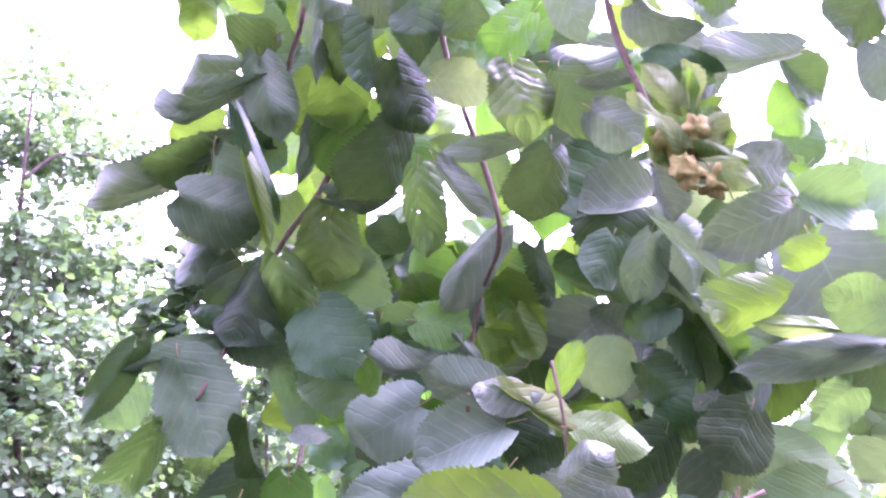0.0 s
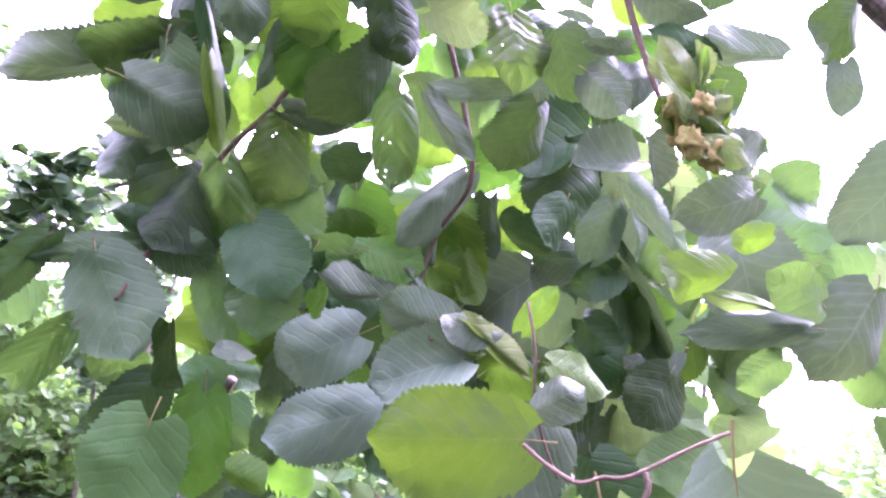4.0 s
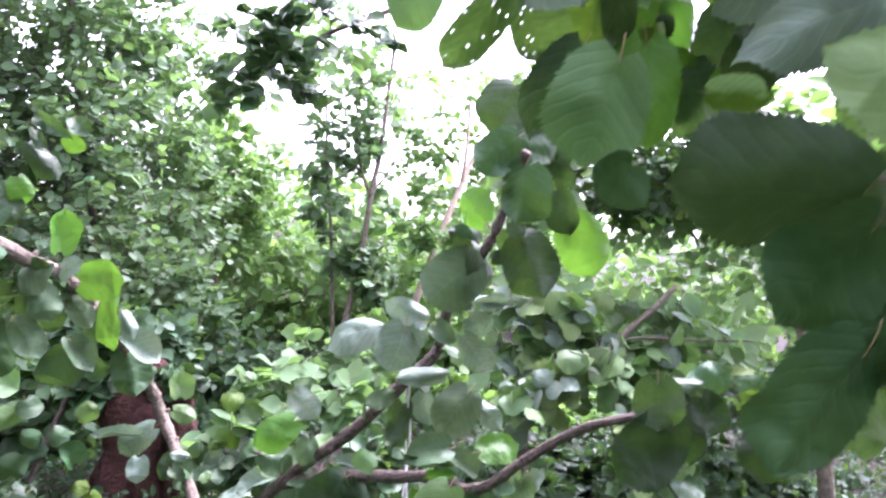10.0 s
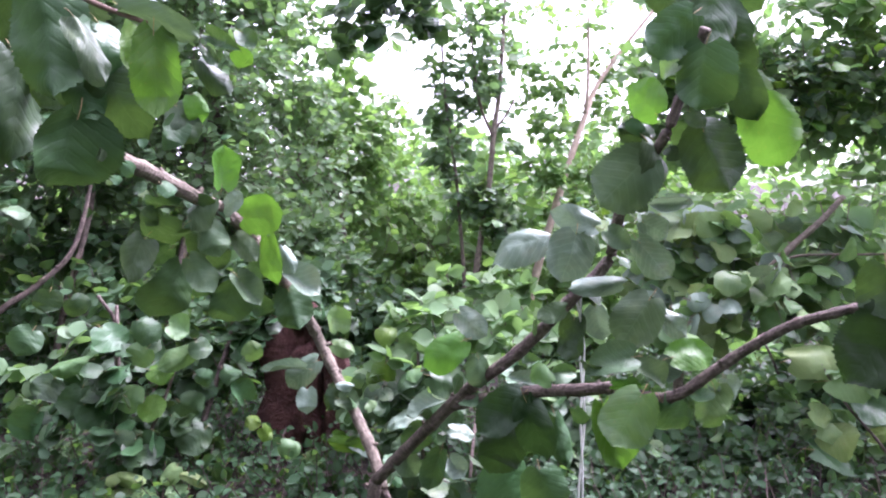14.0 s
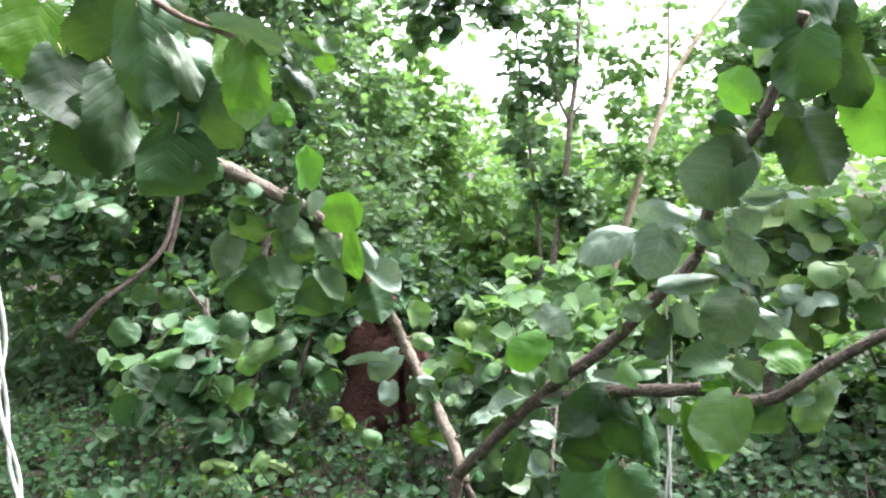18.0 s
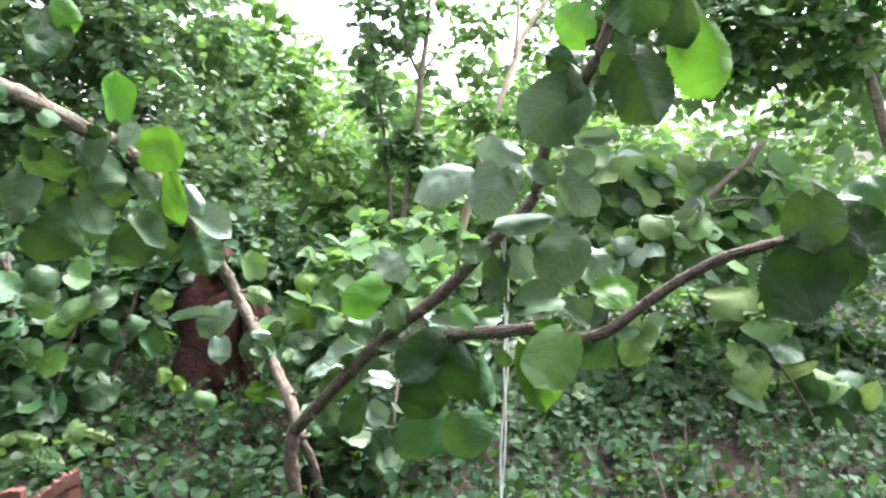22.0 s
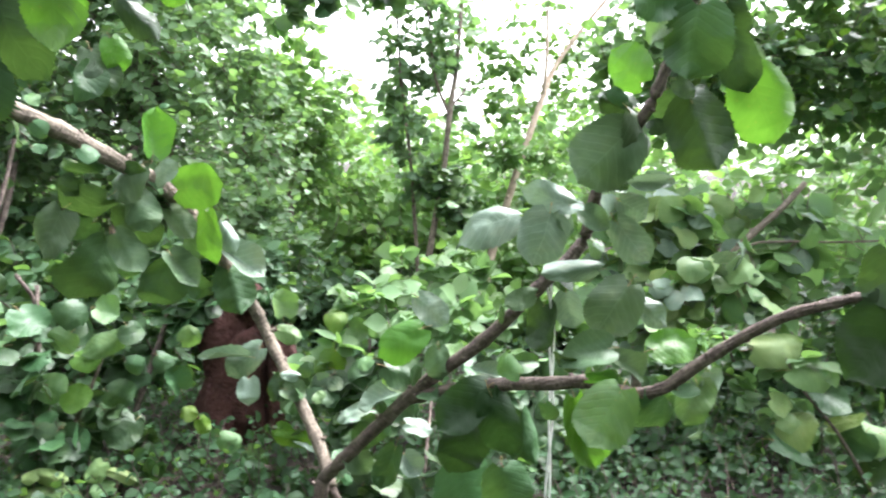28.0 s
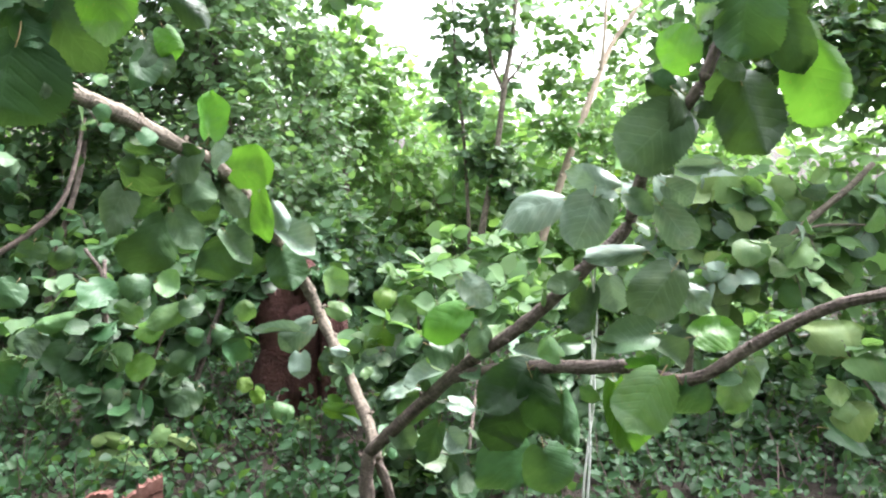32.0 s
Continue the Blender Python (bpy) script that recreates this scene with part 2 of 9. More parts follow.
# red clay, darkened so the mound's shadow lies in its base colour
CLAY = rough_material("red_clay", (0.036, 0.016, 0.014), (0.070, 0.030, 0.025), (0.120, 0.056, 0.046), 9.0, (1, 1, 1), 0.95, 0.05, 50.0)
TERRACOTTA = rough_material("terracotta", (0.088, 0.034, 0.026), (0.135, 0.058, 0.044), (0.215, 0.118, 0.094), 14.0, (1, 1, 1), 0.9, 0.004, 90.0)
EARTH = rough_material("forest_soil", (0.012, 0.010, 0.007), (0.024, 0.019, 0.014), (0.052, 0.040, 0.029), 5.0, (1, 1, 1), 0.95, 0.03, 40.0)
CORD = rough_material("grey_cord", (0.500, 0.500, 0.470), (0.640, 0.640, 0.600), (0.740, 0.740, 0.700), 60.0, (1, 1, 1), 0.8, 0.001, 300.0)
HUSK = rough_material("nut_husk", (0.200, 0.210, 0.050), (0.330, 0.290, 0.085), (0.420, 0.250, 0.130), 40.0, (1, 1, 1), 0.75, 0.002, 160.0)


# ---- building helpers ----
def part(name, bm, material, parent, label=""):
    mesh = bpy.data.meshes.new(name)
    bm.to_mesh(mesh)
    bm.free()
    mesh.materials.append(material)
    for p in mesh.polygons:
        p.use_smooth = True
    ob = new(name, mesh)
    ob.parent = parent
    if label:
        tagged(ob, label)
    return ob


def thing(name, at, label, category, group="", kind=""):
    ob = new(name)
    ob.location = at
    ob.empty_display_size = 0.1
    return tagged(ob, label, category, group, kind)


def spline(points, steps=6):
    """A smooth line through the points (Catmull-Rom)."""
    p = [np.array(q, float) for q in points]
    p = [2 * p[0] - p[1]] + p + [2 * p[-1] - p[-2]]
    out = []
    for a, b, c, d in zip(p, p[1:], p[2:], p[3:]):
        for k in range(steps):
            s = k / steps
            out.append(0.5 * (2 * b + (c - a) * s + (2 * a - 5 * b + 4 * c - d) * s * s + (3 * b - a - 3 * c + d) * s ** 3))
    out.append(p[-2])
    return out


def tube(bm, line, r0, r1, sides=10, knots=0.0, seed=0):
    """A tapered, slightly knotty tube along a line; adds to bm."""
    rng = random.Random(seed)
    rings, n = [], len(line)
    for i, c in enumerate(line):
        ahead = np.array(line[min(i + 1, n - 1)]) - np.array(line[max(i - 1, 0)])
        ahead = ahead / (np.linalg.norm(ahead) + 1e-9)
        side = np.cross(ahead, (0.21, 0.13, 0.97) if abs(ahead[2]) < 0.9 else (1, 0, 0))
        side /= np.linalg.norm(side)
        other = np.cross(ahead, side)
        r = r0 + (r1 - r0) * i / (n - 1)
        r *= 1 + knots * (rng.random() - 0.4) + (knots * 1.4 if knots and i % 7 == 3 else 0)
        rings.append([bm.verts.new(np.array(c) + r * (math.cos(a) * side + math.sin(a) * other) * (1 + knots * 0.4 * (rng.random() - 0.5))) for a in (2 * math.pi * k / sides for k in range(sides))])
    uv = bm.loops.layers.uv.verify()
    far = 0.0
    for i, (a, b) in enumerate(zip(rings, rings[1:])):
        step = float(np.linalg.norm(np.array(line[i + 1]) - np.array(line[i])))
        for k in range(sides):
            face = bm.faces.new((a[k], a[(k + 1) % sides], b[(k + 1) % sides], b[k]))
            for loop, (du, dv) in zip(face.loops, ((0, 0), (1, 0), (1, 1), (0, 1))):
                loop[uv].uv = ((k + du) / sides, far + dv * step)
        far += step
    bm.faces.new(rings[0][::-1])
    bm.faces.new(rings[-1])


def limb(parent, name, points, r0, r1, material=None, knots=0.10, sides=12, label="", steps=8):
    """A limb along the points, a little crooked, with buds and stubs where twigs have been."""
    bm = bmesh.new()
    o = np.array(parent.location)
    line = [q - o for q in spline(points, steps)]
    tube(bm, line, r0, r1, sides, knots, len(points) * 7)
    rng = random.Random(len(points) * 13 + int(r0 * 1e4))
    for i in range(3, len(line) - 2, 6):
        r = r0 + (r1 - r0) * i / len(line)
        out = Vector((rng.uniform(-1, 1), rng.uniform(-1, 0.4), rng.uniform(-0.6, 1))).normalized()
        c = np.array(line[i])
        tube(bm, [c + np.array(out) * r * k for k in (0.5, 1.15, 1.7)], r * 0.55, r * 0.22, 6)
    return part(name, bm, material or BARK, parent, label)


def outline(v, blunt=None):
    """Half the width of a hazel leaf of length 1 and width 1, at v along it; blunt: widest near its end; lance: tapering."""
    if blunt == "lance":
        return float(np.interp(v, (0, 0.04, 0.12, 0.25, 0.4, 0.55, 0.7, 0.83, 0.93, 1), (0.1, 0.22, 0.36, 0.475, 0.5, 0.46, 0.36, 0.23, 0.1, 0)))
    if blunt:
        return float(np.interp(v, (0, 0.04, 0.15, 0.35, 0.55, 0.75, 0.88, 0.95, 1), (0.12, 0.2, 0.27, 0.36, 0.46, 0.5, 0.44, 0.27, 0.06)))
    return float(np.interp(v, (0, 0.05, 0.15, 0.3, 0.45, 0.6, 0.72, 0.82, 0.9, 0.95, 1), (0.17, 0.31, 0.42, 0.478, 0.5, 0.497, 0.455, 0.365, 0.22, 0.10, 0)))


def leaf_mesh(name, material, droop, cup, fold, wave, seed, rows=48, cols=12, relief=-0.022, limp=0.17):
    """A broad, toothed, quilted hazel leaf from (0, 0, 0) to (0, 1, 0) with its stalk; its face looks up +z."""
    rng = random.Random(seed)
    verts, faces, uv = [], [], []
    ph = rng.random() * 6
    lean, curl = rng.uniform(-0.1, 0.1), rng.uniform(-0.7, 0.5)
    for i in range(rows + 1):
        v = i / rows
        h = outline(v, {"blunt_leaf": "blunt", "lance_leaf": "lance"}.get(name))
        for j in range(cols + 1):
            u = 2 * j / cols - 1
            tooth = 1.0
            if abs(u) == 1 and 0 < i < rows:
                tooth = 1 + (0.05 if i % 2 else -0.03) * (1.7 if i % 6 == 1 else 0.8) + rng.uniform(-0.025, 0.025)
            x = u * h * tooth * (1 + lean * (1 if u > 0 else -1))
            y = v - 0.13 * abs(u) ** 1.4 * max(0.0, 1 - v * 3) + (0.012 if abs(u) == 1 and i % 2 else 0)
            z = -droop * v * v + cup * (2 * x) ** 2 * 0.5 - fold * abs(x)
            z += wave * math.sin(5.2 * v + ph + (2.2 if u > 0 else 0)) * abs(u) ** 1.5 * 0.5
            z += relief * math.cos(2 * math.pi * 7 * (v - 0.31 * abs(u))) * abs(u) ** 0.7 * (1.25 - abs(u)) * (1 - 0.6 * v)
            z += curl * max(0.0, v - 0.72) * 1.4 + 0.03 * math.sin(11 * v + 2 * ph) * u * abs(u)
            z += limp * noise.noise((1.7 * x + ph, 1.9 * v + 3 * ph, seed * 0.37)) + 0.03 * noise.noise((6 * x, 6 * v, seed * 0.71))
            verts.append((x + 0.05 * lean * v, y, z))
            uv.append((u * 0.5 + 0.5, v))
    w = cols + 1
    bites = {(rng.randrange(3, rows - 3), rng.randrange(1, cols - 1)) for _ in range(14)} if name == "eaten_leaf" else ()
    for i in range(rows):
        for j in range(cols):
            if (i, j) in bites:
                continue
            faces.append((i * w + j, i * w + j + 1, (i + 1) * w + j + 1, (i + 1) * w + j))
    blade = len(faces)
    n0 = len(verts)
    for i, (y, z, r) in enumerate(((0.06, 0.004, 0.008), (-0.05, -0.006, 0.009), (-0.14, -0.035, 0.010), (-0.22, -0.085, 0.012))):
        for a in (0.5, 2.6, 4.7):
            verts.append((r * math.cos(a) + 0.01 * i * lean * 10, y, z + r * math.sin(a)))
            uv.append((0.5, 0.0))
        if i:
            b = n0 + 3 * (i - 1)
            for k in range(3):
                faces.append((b + k, b + (k + 1) % 3, b + 3 + (k + 1) % 3, b + 3 + k))
    mesh = bpy.data.meshes.new(name)
    mesh.from_pydata(verts, [], faces)
    layer = mesh.uv_layers.new(name="UVMap")
    loops = np.empty(len(mesh.loops), dtype=np.int32)
    mesh.loops.foreach_get("vertex_index", loops)
    layer.data.foreach_set("uv", np.array(uv, dtype=np.float32)[loops].ravel())
    mesh.materials.append(material)
    mesh.materials.append(STALK)
    for k, p in enumerate(mesh.polygons):
        p.use_smooth = True
        p.material_index = 0 if k < blade else 1
    return mesh


SHAPES = ((0.10, 0.20, 0.10, 0.15), (0.32, -0.45, 0.16, 0.20), (0.15, 0.45, -0.25, 0.17), (0.45, -0.20, 0.0, 0.24), (-0.12, -0.48, 0.20, 0.17), (0.26, 0.05, 0.42, 0.20), (0.06, 0.10, 0.16, 0.05))
LEAVES = {tone: [leaf_mesh("eaten_leaf", m, *s, 31 * k, 56, 40) if tone == "h" else leaf_mesh("leaf", m, *s, 31 * k + ord(tone), relief=0.014 if tone in "pwqms" else -0.006, limp=0.06 if tone in "kqw" else 0.17) for k, s in enumerate(SHAPES + SHAPES)] for tone, m in LEAF.items()}
BLUNT = leaf_mesh("blunt_leaf", LEAF["k"], 0.10, 0.10, 0.06, 0.10, 5, relief=0.008, limp=0.05)
LANCE = leaf_mesh("lance_leaf", LEAF["w"], 0.05, 0.15, 0.10, 0.04, 9, relief=0.012, limp=0.03)
MEDIUM = {tone: [leaf_mesh("leaf", LEAF[tone], s[0] * 0.6, s[1] * 0.3, s[2] * 0.7, s[3] * 0.8, 17 * k + ord(tone), 16, 6, 0.0, 0.08) for k, s in enumerate(SHAPES + SHAPES)] for tone in "gpyumqs"}
leaf_count = [0]


def leaf(parent, base, tip, width, facing, tone, medium=False, shape=None):
    """One leaf as a part of its branch: from its base to its tip, with its face turned to facing."""
    k = leaf_count[0]
    leaf_count[0] += 1
    base, tip = Vector(base), Vector(tip)
    y = tip - base
    size = y.length
    y.normalize()
    x = y.cross(Vector(facing)).normalized()
    z = x.cross(y)
    kinds = (MEDIUM if medium else LEAVES)[tone]
    ob = new("leaf", BLUNT if shape == "blunt" else LANCE if shape == "lance" else kinds[((k * 5 + k // 6) % 6 if shape is None else shape) + 7 * (k % 2)])
    ob.parent = parent
    m = Matrix((x * width, y * size, z * size * 0.8)).transposed().to_4x4()
    m.translation = base - Vector(parent.location)
    ob.matrix_local = m
    if tone == "h":
        tagged(ob, "leaf with insect holes")
    elif tone == "o":
        tagged(ob, "withered orange leaf")
    elif tone == "w":
        tagged(ob, "whitish dry leaf turned over")
    return ob


def dress(parent, points, count, size, seed, tones):
    """Small leaves on short stalks all along a limb."""
    rng = random.Random(seed)
    line = spline(points, 10)
    for k in range(count):
        c = Vector(line[rng.randrange(2, len(line) - 2)])
        out = Vector((rng.uniform(-1, 1), rng.uniform(-0.7, 0.9), rng.uniform(-0.9, 0.8))).normalized()
        s = size * rng.uniform(0.6, 1.25)
        face = Vector((rng.gauss(0, 0.5), rng.gauss(-0.8, 0.35), rng.gauss(0.5, 0.4)))
        base = c + out * rng.uniform(0.02, 0.05)
        leaf(parent, base, base + out * s, s * rng.uniform(0.75, 0.95), face, tones[k % len(tones)], True)


# a simple bent leaf for crowns: twelve faces, base at the origin, tip at (0, 1, 0)
def small_leaf(rows=((0.0, 0.08), (0.16, 0.33), (0.40, 0.48), (0.66, 0.39), (0.87, 0.16))):
    vs, fs = [], []
    for v, h in rows:
        vs += [(-h, v - 0.03 * h, 0.10 * h - 0.10 * v * v), (0, v, -0.05 - 0.10 * v * v), (h, v - 0.03 * h, 0.10 * h - 0.10 * v * v)]
    vs.append((0.02, 1.0, -0.2))
    for a in range(0, 3 * len(rows) - 3, 3):
        fs += [(a, a + 1, a + 4, a + 3), (a + 1, a + 2, a + 5, a + 4)]
    n = len(vs) - 1
    fs += [(n - 3, n - 2, n), (n - 2, n - 1, n)]
    return np.array(vs), np.concatenate([np.array(f) for f in fs]), np.array([len(f) for f in fs])


SMALL = small_leaf()
PLAIN = small_leaf(((0.0, 0.10), (0.32, 0.46), (0.72, 0.35)))


class Foliage:
    """Collects many small leaves and twigs, then makes one mesh of each."""

    def __init__(self, seed):
        self.rng = np.random.default_rng(seed)
        self.base, self.y, self.n, self.size = [], [], [], []
        self.twigs = []

    def add(self, base, y, n, size):
        self.base.append(base), self.y.append(y), self.n.append(n), self.size.append(size)

    def twig(self, start, way, length, count, size, droop=0.25, up=0.75):
        """A bent twig with alternate leaves."""
        r = self.rng
        way = way / (np.linalg.norm(way) + 1e-9)
        side = np.cross(way, (0, 0, 1.0)) + r.normal(0, 0.2, 3)
        side /= np.linalg.norm(side) + 1e-9
        pts = [start + way * length * s + np.array((0, 0, -droop * length * s * s)) for s in (0, 0.33, 0.66, 1.0)]
        self.twigs.append((pts, 0.0022 + 0.004 * length))
        for k in range(count):
            s = (k + 0.6) / count
            p = start + way * length * s + np.array((0, 0, -droop * length * s * s))
            out = side * (1 if k % 2 else -1) * r.uniform(0.6, 1.1) + way * r.uniform(0.2, 0.9) + r.normal(0, 0.30, 3) + np.array((0, 0, -0.30))
            out /= np.linalg.norm(out)
            n = np.array((0, 0, up)) + r.normal(0, 0.42, 3) - np.array((0.05, 0.48, 0))
            self.add(p + out * size * 0.12, out, n, size * r.uniform(0.65, 1.2))

    def cloud(self, centre, radii, twigs, per_twig, size, length=None, up=0.75, shell=0.45):
        """Twigs all over an uneven ellipsoid, pointing outwards and up."""
        r = self.rng
        c, radii = np.array(centre, float), np.array(radii, float)
        for _ in range(twigs):
            d = r.normal(0, 1, 3)
            d /= np.linalg.norm(d)
            lump = 1 + 0.22 * math.sin(3.1 * d[0] * 2 + c[0] * 5) * math.cos(2.7 * d[2] * 2 + c[1])
            p = c + d * radii * (shell + (1 - shell) * r.random() ** 0.7) * lump * 0.92
            way = d + np.array((0, 0, 0.35)) + r.normal(0, 0.45, 3)
            ell = length or float(radii.mean()) * 0.5
            self.twig(p - way / np.linalg.norm(way) * ell * 0.5, way, ell * r.uniform(0.7, 1.3), per_twig, size, up=up)

    def finish(self, parent, material, name="foliage", label="", twig_material=None, singles=0, tones="g", pattern=SMALL):
        """One mesh of the leaves; of the ones on the clearing's side, singles become parts of their own."""
        o = np.array(parent.location)
        b, y, n, s = (np.array(v, float) for v in (self.base, self.y, self.n, self.size))
        if singles:
            order = np.argsort(np.hypot(b[:, 0] + 0.4, b[:, 1] - 0.4))
            for k in order[:singles]:
                ob = leaf(parent, b[k], b[k] + y[k] * s[k], s[k] * 0.88, n[k], tones[k % len(tones)], True)
            b, y, n, s = (v[order[singles:]] for v in (b, y, n, s))
        form, loop_order, loop_sizes = pattern
        x = np.cross(y, n)
        x /= np.linalg.norm(x, axis=1)[:, None] + 1e-9
        z = np.cross(x, y)
        wide = self.rng.uniform(0.72, 0.98, len(s))
        vs = b[:, None] - o + s[:, None, None] * (form[None, :, 0:1] * x[:, None] * wide[:, None, None] + form[None, :, 1:2] * y[:, None] + form[None, :, 2:3] * z[:, None])
        count, per = len(s), len(form)
        mesh = bpy.data.meshes.new(name)
        mesh.vertices.add(count * per)
        mesh.vertices.foreach_set("co", vs.ravel().astype(np.float32))
        loops = (loop_order[None] + per * np.arange(count)[:, None]).ravel()
        sizes = np.tile(loop_sizes, count)
        mesh.loops.add(len(loops))
        mesh.loops.foreach_set("vertex_index", loops.astype(np.int32))
        mesh.polygons.add(len(sizes))
        mesh.polygons.foreach_set("loop_start", np.r_[0, np.cumsum(sizes)[:-1]].astype(np.int32))
        mesh.polygons.foreach_set("use_smooth", np.ones(len(sizes), dtype=bool))
        mesh.update(calc_edges=True)
        mesh.validate()
        mesh.materials.append(material)
        ob = new(name, mesh)
        ob.parent = parent
        tagged(ob, label, kind="stuff")
        if self.twigs:
            tv, tf = [], []
            for pts, r in self.twigs:
                k = len(tv)
                for i, p in enumerate(pts):
                    q = r * (1 - 0.2 * i)
                    for dx, dy in ((1, 0), (-0.5, 0.87), (-0.5, -0.87)):
                        tv.append((p[0] - o[0] + q * dx, p[1] - o[1] + q * dy, p[2] - o[2] + q * 0.6 * dx))
                for i in range(len(pts) - 1):
                    for j in range(3):
                        tf.append((k + 3 * i + j, k + 3 * i + (j + 1) % 3, k + 3 * i + 3 + (j + 1) % 3, k + 3 * i + 3 + j))
            tm = bpy.data.meshes.new("branchwork")
            tm.from_pydata(tv, [], tf)
            tm.materials.append(twig_material or BARK)
            to = new("branchwork", tm)
            to.parent = parent
            tagged(to, kind="stuff")
        return ob


# ---- ground ----
def ground_height(x, y):
    return 0.05 * noise.noise((x * 0.5, y * 0.5, 0.3)) + 0.02 * noise.noise((x * 2.3, y * 2.3, 1.7))


def build_ground():
    bm = bmesh.new()
    xs = sorted(set([-400, -150, -60, -30, -18] + [round(-12 + 0.3 * i, 2) for i in range(81)] + [18, 30, 60, 150, 400]))
    grid = [[bm.verts.new((x, y, ground_height(x, y) if max(abs(x), abs(y)) < 13 else 0.0)) for x in xs] for y in xs]
    for i in range(len(xs) - 1):
        for j in range(len(xs) - 1):
            bm.faces.new((grid[i][j], grid[i][j + 1], grid[i + 1][j + 1], grid[i + 1][j]))
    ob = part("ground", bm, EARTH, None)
    return tagged(ob, "dark forest soil with litter under low plants", "ground", kind="structure")


build_ground()


def lumpy(bm, centre, radii, amount, seed, rings=14, sides=20, power=1.0):
    """An uneven rounded lump."""
    grid = []
    for i in range(rings + 1):
        a = math.pi * i / rings
        row = []
        for k in range(sides):
            b = 2 * math.pi * k / sides
            d = Vector((math.sin(a) * math.cos(b), math.sin(a) * math.sin(b), math.cos(a)))
            d = Vector([math.copysign(abs(v) ** power, v) for v in d])
            r = 1 + amount * noise.fractal(d * 1.7 + Vector((seed, 0, 0)), 1.0, 2.0, 4)
            row.append(bm.verts.new((centre[0] + d.x * radii[0] * r, centre[1] + d.y * radii[1] * r, centre[2] + d.z * radii[2] * r)))
        grid.append(row)
    for i in range(rings):
        for k in range(sides):
            bm.faces.new((grid[i][k], grid[i + 1][k], grid[i + 1][(k + 1) % sides], grid[i][(k + 1) % sides]))


# ---- a red clay mound behind the forked hazel ----
mound = thing("clay_mound", (-1.810, 3.176, -0.030), "eroded red clay mound half hidden by leaves", "mound")
bm = bmesh.new()
lumpy(bm, (0, 0, 0.24), (0.16, 0.16, 0.36), 0.45, 3.1, 26, 34, 0.75)
part("main_lump", bm, CLAY, mound)
bm = bmesh.new()
lumpy(bm, (0.20, 0.02, 0.27), (0.06, 0.08, 0.33), 0.45, 8.4, 20, 22, 0.8)
part("side_lump", bm, CLAY, mound)

# ---- a broken terracotta pot on the ground ----
pot = thing("broken_pot", (-1.772, 2.081, 0.000), "broken terracotta pot lying among low plants", "pot")


def shard(name, start, end, tops, bow=0.02, thick=0.017):
    """A bowed piece of the pot's wall from one end to the other, with a broken upper edge of the given heights."""
    bm = bmesh.new()
    n, rng = 26, random.Random(int(abs(start[0]) * 1000))
    a, b = Vector((*start, 0)), Vector((*end, 0))
    side = (b - a).normalized().cross(Vector((0, 0, 1)))
    rows = []
    for i in range(n + 1):
        v = i / n
        c = a.lerp(b, v) + side * bow * 4 * v * (1 - v) - pot.location
        top = float(np.interp(v, np.linspace(0, 1, len(tops)), tops)) + rng.uniform(-0.004, 0.004)
        c.z = 0
        up = Vector((0, 0, top))
        ring = [c - Vector((0, 0, 0.06)), c + up * 0.75, c + side * 0.006 + up * 0.8, c + side * 0.006 + up, c - side * thick + up + Vector((0, 0, rng.uniform(-0.005, 0.005))), c - side * thick - Vector((0, 0, 0.06))]
        rows.append([bm.verts.new(p) for p in ring])
    for p, q in zip(rows, rows[1:]):
        for k in range(6):
            bm.faces.new((p[k], q[k], q[(k + 1) % 6], p[(k + 1) % 6]))
    bm.faces.new(rows[0][::-1])
    bm.faces.new(rows[-1])
    bmesh.ops.recalc_face_normals(bm, faces=bm.faces)
    ob = part(name, bm, TERRACOTTA, pot)
    for p in ob.data.polygons:
        p.use_smooth = False


shard("wall", (-1.805, 2.033), (-1.693, 2.139), (0.128, 0.141, 0.155, 0.179, 0.190, 0.190), 0.020)
shard("wall_piece", (-1.911, 2.042), (-1.797, 2.042), (0.114, 0.136, 0.158, 0.170, 0.166), 0.006)
shard("rim_piece", (-2.456, 1.970), (-2.052, 1.962), (0.127, 0.131, 0.135, 0.135, 0.133, 0.134), 0.030)

# ---- the forked hazel in the middle ----
main = thing("hazel_shrub", (-1.055, 2.231, 0.000), "forked hazel shrub with ridged brown limbs and broad leaves", "shrub")
limb(main, "limb", [(-1.083, 2.220, 0.320), (-0.923, 2.134, 0.505), (-0.780, 2.071, 0.661), (-0.646, 2.040, 0.777), (-0.514, 2.014, 0.925), (-0.437, 2.028, 1.015), (-0.412, 1.971, 1.138), (-0.365, 1.955, 1.230), (-0.322, 1.926, 1.304), (-0.285, 1.903, 1.423), (-0.261, 1.859, 1.501)], 0.0175, 0.0098)
limb(main, "arm", [(-0.826, 2.092, 0.609), (-0.733, 2.040, 0.652), (-0.606, 1.955, 0.705), (-0.485, 1.887, 0.739), (-0.419, 1.864, 0.754), (-0.341, 1.821, 0.752), (-0.285, 1.797, 0.774), (-0.221, 1.782, 0.834), (-0.156, 1.765, 0.891), (-0.099, 1.735, 0.937), (-0.040, 1.703, 0.968), (0.029, 1.704, 0.992), (0.080, 1.691, 1.025)], 0.0152, 0.0075)
